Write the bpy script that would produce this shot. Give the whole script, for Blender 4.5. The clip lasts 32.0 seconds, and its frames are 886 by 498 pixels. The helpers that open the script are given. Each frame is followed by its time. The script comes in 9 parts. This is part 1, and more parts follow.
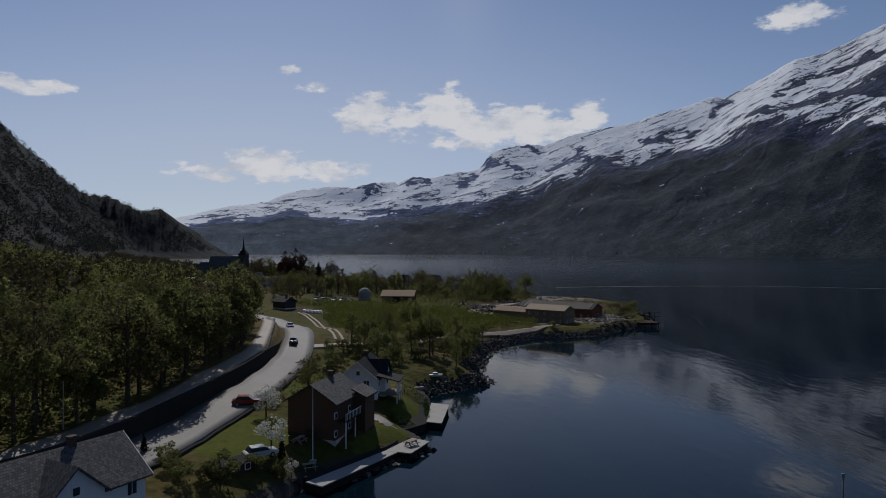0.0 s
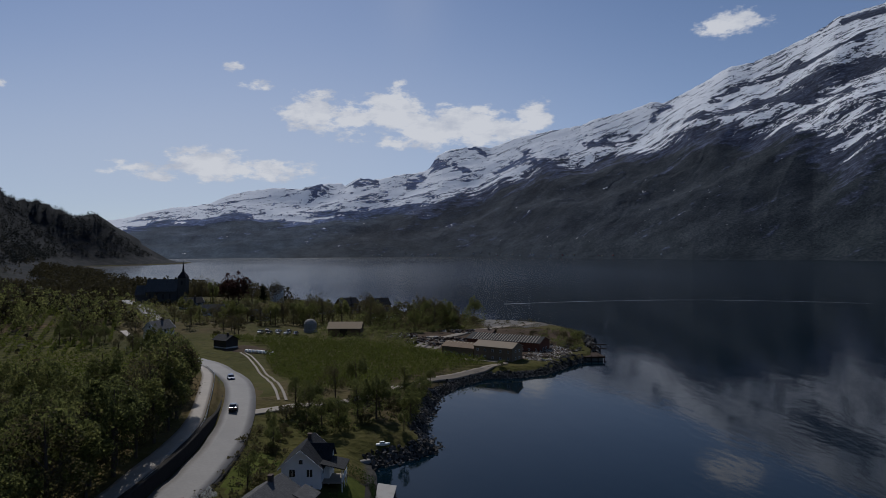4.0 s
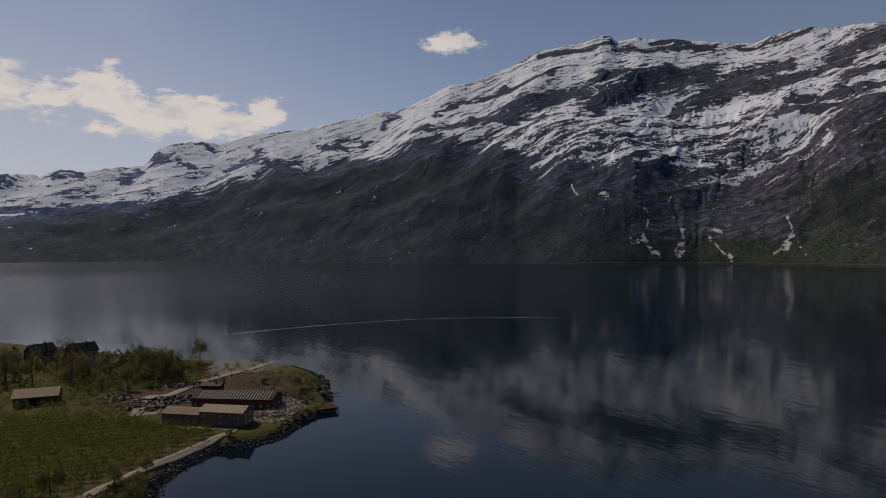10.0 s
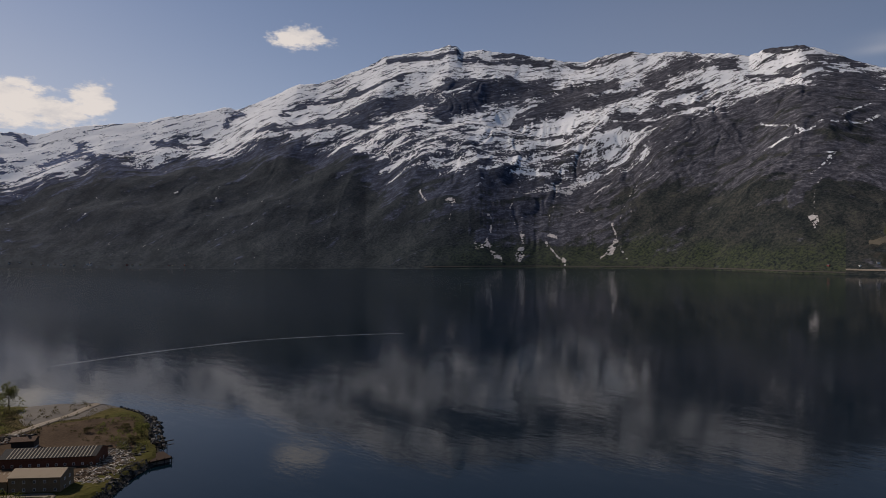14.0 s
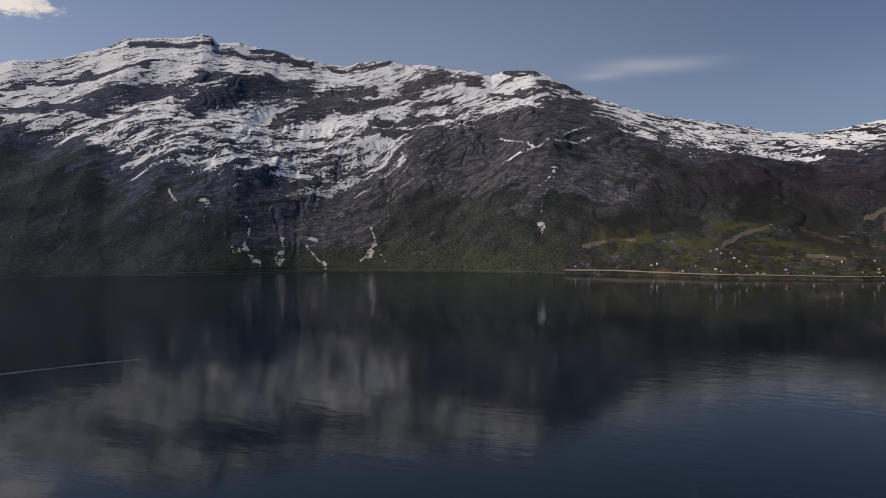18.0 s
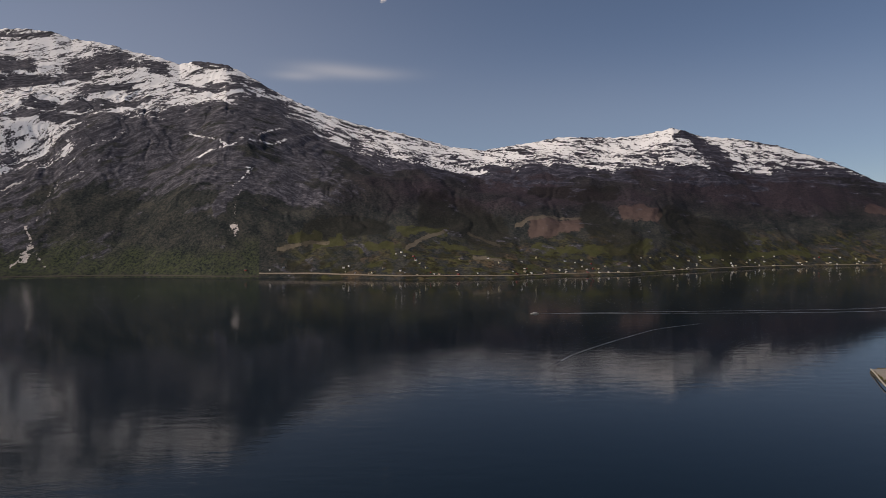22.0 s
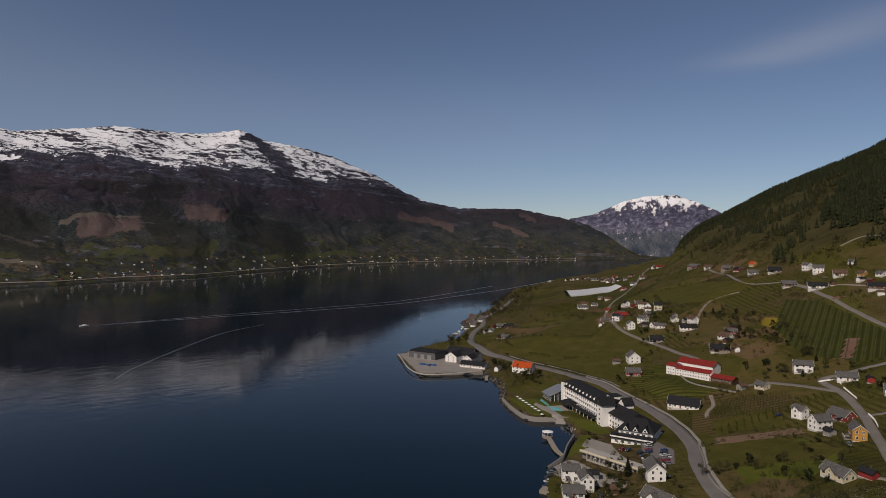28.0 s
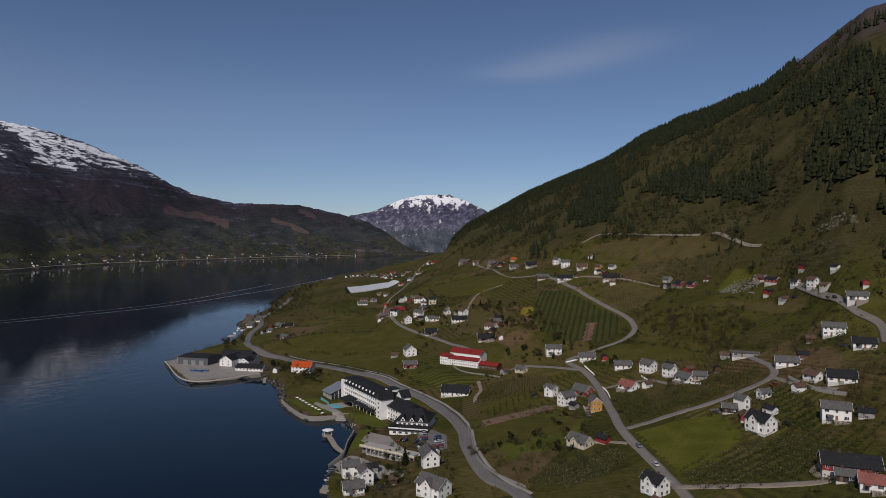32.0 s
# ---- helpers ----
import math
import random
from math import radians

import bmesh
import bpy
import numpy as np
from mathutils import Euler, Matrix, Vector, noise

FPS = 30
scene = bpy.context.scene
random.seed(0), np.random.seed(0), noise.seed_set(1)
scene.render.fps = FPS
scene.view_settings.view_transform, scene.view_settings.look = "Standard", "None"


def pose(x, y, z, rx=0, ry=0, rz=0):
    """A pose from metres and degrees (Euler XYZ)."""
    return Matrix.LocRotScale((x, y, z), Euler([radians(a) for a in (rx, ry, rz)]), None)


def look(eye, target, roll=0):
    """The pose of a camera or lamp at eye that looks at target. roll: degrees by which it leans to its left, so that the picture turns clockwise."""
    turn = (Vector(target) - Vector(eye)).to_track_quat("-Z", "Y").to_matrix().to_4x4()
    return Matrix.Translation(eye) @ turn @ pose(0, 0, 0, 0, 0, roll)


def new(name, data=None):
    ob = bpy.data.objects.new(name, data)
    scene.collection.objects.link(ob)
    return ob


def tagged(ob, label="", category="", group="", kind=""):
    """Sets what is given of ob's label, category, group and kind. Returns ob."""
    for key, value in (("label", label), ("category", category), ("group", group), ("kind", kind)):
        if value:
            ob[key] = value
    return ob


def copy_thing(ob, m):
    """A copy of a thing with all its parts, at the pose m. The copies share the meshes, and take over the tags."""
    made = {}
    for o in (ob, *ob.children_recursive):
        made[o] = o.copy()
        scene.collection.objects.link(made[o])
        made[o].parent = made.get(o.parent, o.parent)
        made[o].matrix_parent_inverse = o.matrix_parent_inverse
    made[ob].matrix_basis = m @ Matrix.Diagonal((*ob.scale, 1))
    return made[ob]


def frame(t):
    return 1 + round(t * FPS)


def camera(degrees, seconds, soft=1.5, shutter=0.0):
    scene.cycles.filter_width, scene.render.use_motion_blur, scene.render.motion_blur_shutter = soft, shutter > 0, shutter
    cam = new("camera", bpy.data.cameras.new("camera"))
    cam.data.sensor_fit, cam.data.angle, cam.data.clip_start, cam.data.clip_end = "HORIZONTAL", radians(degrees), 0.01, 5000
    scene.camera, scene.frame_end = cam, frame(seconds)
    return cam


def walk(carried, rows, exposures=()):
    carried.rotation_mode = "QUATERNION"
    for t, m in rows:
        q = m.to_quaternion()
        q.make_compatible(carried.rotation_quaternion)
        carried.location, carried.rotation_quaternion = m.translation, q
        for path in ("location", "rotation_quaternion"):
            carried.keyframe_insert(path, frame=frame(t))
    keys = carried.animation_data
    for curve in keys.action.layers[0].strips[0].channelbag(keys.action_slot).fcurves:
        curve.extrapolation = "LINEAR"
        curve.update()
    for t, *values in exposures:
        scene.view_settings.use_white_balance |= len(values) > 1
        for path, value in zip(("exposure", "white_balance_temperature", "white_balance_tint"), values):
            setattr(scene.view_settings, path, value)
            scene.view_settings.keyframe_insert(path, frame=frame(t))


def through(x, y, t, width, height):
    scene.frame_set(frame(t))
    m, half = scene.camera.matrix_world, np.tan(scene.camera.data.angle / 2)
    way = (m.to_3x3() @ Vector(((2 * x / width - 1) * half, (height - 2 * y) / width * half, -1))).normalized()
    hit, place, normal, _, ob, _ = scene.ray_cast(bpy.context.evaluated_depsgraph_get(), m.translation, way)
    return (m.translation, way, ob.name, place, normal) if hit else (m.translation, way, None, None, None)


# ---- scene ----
EXPOSURES = [(0, -0.34, 6150, 11), (4, -0.36, 5950, 11), (6, -0.40, 6050, 12), (8, -0.40, 6900, 15), (13, -0.18, 7100, 15), (20, 0.03, 7450, 16), (24, -0.10, 7900, 17), (27, -0.24, 7500, 17), (32, -0.26, 6500, 15)]
cam = camera(69.64, 32.0, soft=0.4)
# seconds, eye, then yaw, pitch and roll in degrees
PATH = [
    (0, 0.00, 0.00, 29.98, 0.00, -0.00, 0.02),
    (0.5, 0.03, 0.30, 31.68, -0.00, -0.01, 0.00),
    (1, 0.07, 0.62, 33.38, -0.01, 0.01, -0.05),
    (1.5, 0.12, 1.00, 35.09, -0.05, 0.01, -0.12),
    (2, 0.18, 1.43, 36.81, -0.28, -0.00, -0.15),
    (2.5, 0.25, 1.87, 38.54, -0.88, -0.01, -0.17),
    (4.5, 0.54, 3.23, 45.45, -6.30, -0.06, -0.33),
    (5, 0.58, 3.31, 47.18, -8.43, -0.11, -0.29),
    (5.5, 0.60, 3.31, 48.93, -12.01, -0.14, -0.30),
    (6, 0.63, 3.30, 50.67, -15.32, -0.15, -0.28),
    (6.5, 0.67, 3.35, 52.43, -17.60, -0.19, -0.27),
    (7, 0.74, 3.45, 54.18, -19.29, -0.21, -0.30),
    (7.5, 0.82, 3.64, 55.92, -20.77, -0.21, -0.26),
    (8, 0.92, 3.94, 57.62, -22.22, -0.22, -0.25),
    (8.5, 1.04, 4.37, 59.28, -23.70, -0.22, -0.21),
    (9, 1.18, 4.87, 60.90, -25.18, -0.22, -0.23),
    (9.5, 1.30, 5.30, 62.53, -26.69, -0.22, -0.21),
    (10, 1.37, 5.50, 64.20, -28.24, -0.21, -0.22),
    (10.5, 1.37, 5.36, 65.91, -29.79, -0.22, -0.14),
    (11, 1.33, 4.95, 67.68, -31.35, -0.22, -0.17),
    (11.5, 1.25, 4.33, 69.49, -32.92, -0.21, -0.16),
    (12, 1.16, 3.50, 71.37, -34.47, -0.21, -0.17),
    (12.5, 1.05, 2.43, 73.34, -36.05, -0.19, -0.18),
    (13, 0.92, 1.09, 75.43, -37.68, -0.21, -0.21),
    (13.5, 0.73, -0.53, 77.66, -39.53, -0.21, -0.23),
    (15.5, -0.73, -9.10, 87.39, -49.05, -0.31, -0.41),
    (16, -1.33, -11.47, 89.66, -51.73, -0.35, -0.36),
    (16.5, -2.03, -13.87, 91.81, -54.44, -0.38, -0.35),
    (17, -2.82, -16.27, 93.87, -57.16, -0.38, -0.40),
    (17.5, -3.73, -18.63, 95.82, -59.91, -0.42, -0.42),
    (18, -4.75, -20.92, 97.66, -62.65, -0.46, -0.45),
    (18.5, -5.88, -23.13, 99.40, -65.57, -0.49, -0.45),
    (19, -7.06, -25.23, 101.09, -68.52, -0.52, -0.45),
    (19.5, -8.28, -27.14, 102.72, -71.65, -0.53, -0.40),
    (20, -9.53, -28.81, 104.31, -74.96, -0.57, -0.36),
    (20.5, -10.80, -30.26, 105.86, -78.32, -0.61, -0.31),
    (21, -12.07, -31.46, 107.38, -81.82, -0.64, -0.34),
    (21.5, -13.33, -32.30, 108.87, -85.51, -0.69, -0.35),
    (22, -14.58, -32.72, 110.32, -89.36, -0.70, -0.24),
    (22.5, -15.82, -32.82, 111.76, -93.25, -0.74, -0.18),
    (23, -17.06, -32.75, 113.17, -97.23, -0.76, -0.13),
    (23.5, -18.27, -32.63, 114.53, -101.45, -0.79, -0.07),
    (24, -19.40, -32.51, 115.74, -105.74, -0.80, -0.05),
    (24.5, -20.39, -32.41, 116.66, -108.62, -0.80, -0.01),
    (26.5, -22.65, -32.19, 117.58, -116.28, -0.75, 0.22),
    (27, -22.82, -32.22, 117.61, -119.47, -0.77, 0.26),
    (27.5, -22.87, -32.27, 117.64, -122.91, -0.79, 0.26),
    (28, -22.88, -32.35, 117.70, -126.90, -0.78, 0.30),
    (28.5, -22.91, -32.44, 117.79, -130.66, -0.80, 0.29),
    (29, -22.97, -32.52, 117.91, -134.00, -0.80, 0.28),
    (29.5, -23.05, -32.59, 118.04, -137.09, -0.83, 0.32),
    (30, -23.15, -32.61, 118.19, -139.91, -0.87, 0.31),
    (30.5, -23.26, -32.58, 118.36, -142.59, -0.90, 0.31),
    (31, -23.38, -32.49, 118.53, -144.73, -0.93, 0.34),
    (31.5, -23.51, -32.39, 118.71, -145.87, -0.96, 0.35),
    (32, -23.64, -32.28, 118.89, -146.47, -0.99, 0.34),
]


def aim(x, y, z, yaw, pitch, roll):
    a, p = radians(yaw), radians(pitch)
    return look((x, y, z), (x - math.sin(a) * math.cos(p), y + math.cos(a) * math.cos(p), z + math.sin(p)), roll)


walk(cam, [(row[0], aim(*row[1:])) for row in PATH], EXPOSURES)
# ---- sky, clouds and sun ----
SUN_BEARING, SUN_HEIGHT = -15.0, 43.0
world = bpy.data.worlds.new("sky")
scene.world = world
world.use_nodes = True
wn, wl = world.node_tree.nodes, world.node_tree.links
wn.clear()


def wmath(op, a, b=None, c=None, clamp=False):
    n = wn.new("ShaderNodeMath")
    n.operation, n.use_clamp = op, clamp
    for k, v in enumerate((a, b, c)):
        if v is None:
            continue
        if isinstance(v, (int, float)):
            n.inputs[k].default_value = v
        else:
            wl.new(v, n.inputs[k])
    return n.outputs[0]


sky = wn.new("ShaderNodeTexSky")
sky.sky_type, sky.sun_disc = "NISHITA", False
sky.sun_elevation, sky.sun_rotation = radians(SUN_HEIGHT), radians(SUN_BEARING)
sky.altitude, sky.air_density, sky.dust_density, sky.ozone_density = 50, 0.75, 0.3, 4.0
way = wn.new("ShaderNodeTexCoord").outputs["Generated"]
split = wn.new("ShaderNodeSeparateXYZ")
wl.new(way, split.inputs[0])
vx, vy, vz = split.outputs
bearing = wmath("MULTIPLY", wmath("ARCTAN2", vx, vy), 180 / math.pi)
flat_len = wmath("SQRT", wmath("ADD", wmath("MULTIPLY", vx, vx), wmath("MULTIPLY", vy, vy)))
steep = wmath("MULTIPLY", wmath("ARCTAN2", vz, flat_len), 180 / math.pi)
# bearing, height, half width, half height (degrees), strength of each cloud
CLOUDS = [(-7.0, 11.9, 3.6, 1.9, 1.0), (-3.4, 11.4, 3.0, 1.7, 0.9), (0.3, 11.9, 3.4, 2.2, 1.0), (3.2, 10.6, 3.0, 1.9, 1.0), (6.6, 10.9, 3.4, 2.2, 1.05), (10.5, 10.3, 3.4, 1.5, 1.0), (12.8, 11.3, 1.9, 2.0, 0.95),
          (2.5, 9.6, 7.5, 0.9, 0.75), (-11, 6.9, 6.4, 1.2, 0.82), (-15.5, 7.2, 4.4, 1.6, 0.92), (-20, 6.6, 4.0, 1.2, 0.7), (-33, 12.2, 3.4, 0.75, 0.85), (-13.5, 15.3, 1.4, 0.6, 0.62), (-11.5, 13.9, 2.2, 0.6, 0.6), (0.8, 14.6, 1.2, 0.5, 0.75),
          (29.3, 17.8, 3.3, 1.2, 0.88), (84, 20.5, 0.7, 0.5, 0.62)]
VEILS = [(79, 14.9, 3.2, 0.55, 0.20), (82.5, 14.6, 3.6, 0.5, 0.20), (76.5, 14.2, 2.0, 0.35, 0.2), (153.5, 14.4, 4.5, 0.7, 0.12), (157.5, 15.3, 5, 0.9, 0.14), (162, 16.4, 5, 1.1, 0.10), (128, 10, 22, 4, 0.05), (100, 11, 16, 4, 0.05), (-22, 5, 50, 9, 0.50), (-10, 13, 34, 9, 0.16), (-5, 12, 40, 26, 0.10), (62, 14, 26, 12, 0.14), (2, 22, 3, 5, 0.10)]


def blobs(rows, put):
    total = None
    for b0, e0, wb, we, power in rows:
        u = wmath("DIVIDE", wmath("SUBTRACT", bearing, b0), wb)
        v = wmath("DIVIDE", wmath("SUBTRACT", steep, e0), we)
        g = wmath("MULTIPLY", wmath("EXPONENT", wmath("MULTIPLY", wmath("ADD", wmath("MULTIPLY", u, u), wmath("MULTIPLY", v, v)), -1.0)), power)
        total = g if total is None else wmath(put, total, g)
    return total


spread = wn.new("ShaderNodeCombineXYZ")
wl.new(wmath("MULTIPLY", bearing, 0.1), spread.inputs[0])
wl.new(wmath("MULTIPLY", steep, 0.22), spread.inputs[1])


def wnoise(scale, detail, rough, w=0.0):
    n = wn.new("ShaderNodeTexNoise")
    n.noise_dimensions = "4D"
    wl.new(spread.outputs[0], n.inputs["Vector"])
    for key, value in (("W", w), ("Scale", scale), ("Detail", detail), ("Roughness", rough)):
        n.inputs[key].default_value = value
    return n.outputs["Fac"]


puffs = wnoise(5.2, 9, 0.60, 3.0)
heaps_up = blobs(CLOUDS, "MAXIMUM")
body = wmath("ADD", wmath("MULTIPLY", heaps_up, 0.80), wmath("MULTIPLY", wmath("MULTIPLY", wmath("SUBTRACT", puffs, 0.5), 1.6), wmath("MULTIPLY", heaps_up, 3.0, clamp=True)))
cover = wn.new("ShaderNodeMapRange")
cover.interpolation_type = "SMOOTHSTEP"
wl.new(body, cover.inputs["Value"])
cover.inputs["From Min"].default_value, cover.inputs["From Max"].default_value = 0.30, 0.60
veil = wmath("MULTIPLY", blobs(VEILS, "ADD"), wmath("ADD", 0.95, wmath("MULTIPLY", wnoise(0.7, 3, 0.5, 9.0), 0.1)))
hazy = wn.new("ShaderNodeMix")
hazy.data_type = "RGBA"
wl.new(wmath("MINIMUM", veil, 0.9), hazy.inputs["Factor"])
wl.new(sky.outputs[0], hazy.inputs["A"])
hazy.inputs["B"].default_value = (7.4, 7.7, 8.4, 1)
amount = wmath("MULTIPLY", cover.outputs["Result"], 0.92)
shade = wnoise(3.4, 7, 0.6, 3.35)
tone = wn.new("ShaderNodeMix")
tone.data_type = "RGBA"
lit = wmath("ADD", wmath("MULTIPLY", wmath("SUBTRACT", shade, 0.42), 2.6), wmath("MULTIPLY", wmath("SUBTRACT", body, 0.45), 0.7))
wl.new(wmath("ADD", lit, 0.55, clamp=True), tone.inputs["Factor"])
tone.inputs["A"].default_value, tone.inputs["B"].default_value = (5.6, 6.0, 7.0, 1), (10.2, 10.0, 9.8, 1)
both = wn.new("ShaderNodeMix")
both.data_type = "RGBA"
wl.new(amount, both.inputs["Factor"])
wl.new(hazy.outputs["Result"], both.inputs["A"])
wl.new(tone.outputs["Result"], both.inputs["B"])
back = wn.new("ShaderNodeBackground")
back.inputs["Strength"].default_value = 0.078
wl.new(both.outputs["Result"], back.inputs["Color"])
wl.new(back.outputs[0], wn.new("ShaderNodeOutputWorld").inputs[0])

sun = new("sun", bpy.data.lights.new("sun", "SUN"))
sun.data.energy, sun.data.angle, sun.data.color = 3.2, radians(0.5), (1.0, 0.93, 0.83)
_a, _h = radians(SUN_BEARING), radians(SUN_HEIGHT)
sun.matrix_world = look((math.sin(_a) * math.cos(_h) * 900, math.cos(_a) * math.cos(_h) * 900, math.sin(_h) * 900), (0, 0, 0))
# ---- materials ----
class Graph:
    """A small wrapper for one node material."""

    def __init__(self, name, rough=0.8, metal=0.0):
        self.mat = bpy.data.materials.new(name)
        self.mat.use_nodes = True
        self.tree = self.mat.node_tree
        self.bsdf = self.tree.nodes["Principled BSDF"]
        self.bsdf.inputs["Roughness"].default_value, self.bsdf.inputs["Metallic"].default_value = rough, metal
        self.bsdf.inputs["Specular IOR Level"].default_value = 0.5 if rough < 0.69 else 0.06
        self.place = self.node("ShaderNodeNewGeometry").outputs["Position"]

    def node(self, kind):
        return self.tree.nodes.new(kind)

    def put(self, socket, value):
        if isinstance(value, (int, float)):
            socket.default_value = value
        elif isinstance(value, (tuple, list)):
            socket.default_value = (*value, 1.0)[: len(socket.default_value)]
        else:
            self.tree.links.new(value, socket)

    def math(self, op, a, b=0.0, clamp=False):
        n = self.node("ShaderNodeMath")
        n.operation, n.use_clamp = op, clamp
        self.put(n.inputs[0], a), self.put(n.inputs[1], b)
        return n.outputs[0]

    def scaled(self, sx, sy, sz, turn=0.0, tilt=0.0, source=None):
        n = self.node("ShaderNodeMapping")
        self.put(n.inputs["Vector"], source or self.place)
        n.inputs["Scale"].default_value, n.inputs["Rotation"].default_value = (sx, sy, sz), (radians(tilt), 0, radians(turn))
        return n.outputs[0]

    def frame_of(self, sizes, turns):
        """Places in a turned frame, in units of its own three sizes."""
        n = self.node("ShaderNodeMapping")
        n.vector_type = "TEXTURE"
        self.put(n.inputs["Vector"], self.place)
        n.inputs["Scale"].default_value, n.inputs["Rotation"].default_value = sizes, [radians(a) for a in turns]
        return n.outputs[0]

    def noise(self, size, detail=4, rough=0.55, vector=None, warp=0.0):
        n = self.node("ShaderNodeTexNoise")
        self.put(n.inputs["Vector"], vector or self.place)
        for key, value in (("Scale", 1.0 / size), ("Detail", detail), ("Roughness", rough), ("Distortion", warp)):
            n.inputs[key].default_value = value
        return n.outputs["Fac"]

    def cells(self, size, vector=None, out="Distance"):
        n = self.node("ShaderNodeTexVoronoi")
        self.put(n.inputs["Vector"], vector or self.place)
        n.inputs["Scale"].default_value = 1.0 / size
        return n.outputs[out]

    def step(self, value, lo, hi, a=0.0, b=1.0):
        n = self.node("ShaderNodeMapRange")
        n.interpolation_type = "SMOOTHSTEP"
        self.put(n.inputs["Value"], value)
        for key, v in (("From Min", lo), ("From Max", hi), ("To Min", a), ("To Max", b)):
            self.put(n.inputs[key], v)
        return n.outputs["Result"]

    def mix(self, fac, a, b):
        n = self.node("ShaderNodeMix")
        n.data_type = "RGBA"
        self.put(n.inputs["Factor"], fac), self.put(n.inputs["A"], a), self.put(n.inputs["B"], b)
        return n.outputs["Result"]

    def ramp(self, fac, stops):
        n = self.node("ShaderNodeValToRGB")
        self.put(n.inputs[0], fac)
        while len(n.color_ramp.elements) < len(stops):
            n.color_ramp.elements.new(0.5)
        for e, (at, colour) in zip(n.color_ramp.elements, stops):
            e.position, e.color = at, (*colour, 1)
        return n.outputs[0]

    def bump(self, height, strength, distance, normal=None):
        n = self.node("ShaderNodeBump")
        n.inputs["Strength"].default_value, n.inputs["Distance"].default_value = strength, distance
        self.put(n.inputs["Height"], height)
        if normal:
            self.put(n.inputs["Normal"], normal)
        return n.outputs[0]

    def done(self, colour, normal=None, rough=None):
        self.put(self.bsdf.inputs["Base Color"], colour)
        if normal:
            self.put(self.bsdf.inputs["Normal"], normal)
        if rough is not None:
            self.put(self.bsdf.inputs["Roughness"], rough)
        return self.mat

    def random(self):
        return self.node("ShaderNodeObjectInfo").outputs["Random"]

    def island(self):
        return self.node("ShaderNodeNewGeometry").outputs["Random Per Island"]

    def axis(self, k, source=None):
        n = self.node("ShaderNodeSeparateXYZ")
        self.put(n.inputs[0], source or self.place)
        return n.outputs[k]


def paint(name, colour, rough=0.6, vary=0.12, size=0.8, bump=0.0, metal=0.0, dirt=(0.5, 0.47, 0.42)):
    """A plain coat with faint stains at two scales."""
    g = Graph(name, rough, metal)
    stain = g.math("ADD", g.math("MULTIPLY", g.noise(size, 5), 0.6), g.math("MULTIPLY", g.noise(size * 0.12, 3), 0.4))
    dark = tuple(c * d for c, d in zip(colour, dirt))
    col = g.mix(g.step(stain, 0.5, 0.8, 0.0, vary * 2.5), colour, dark)
    return g.done(col, g.bump(g.noise(size * 0.1, 3), bump, 0.01) if bump else None)


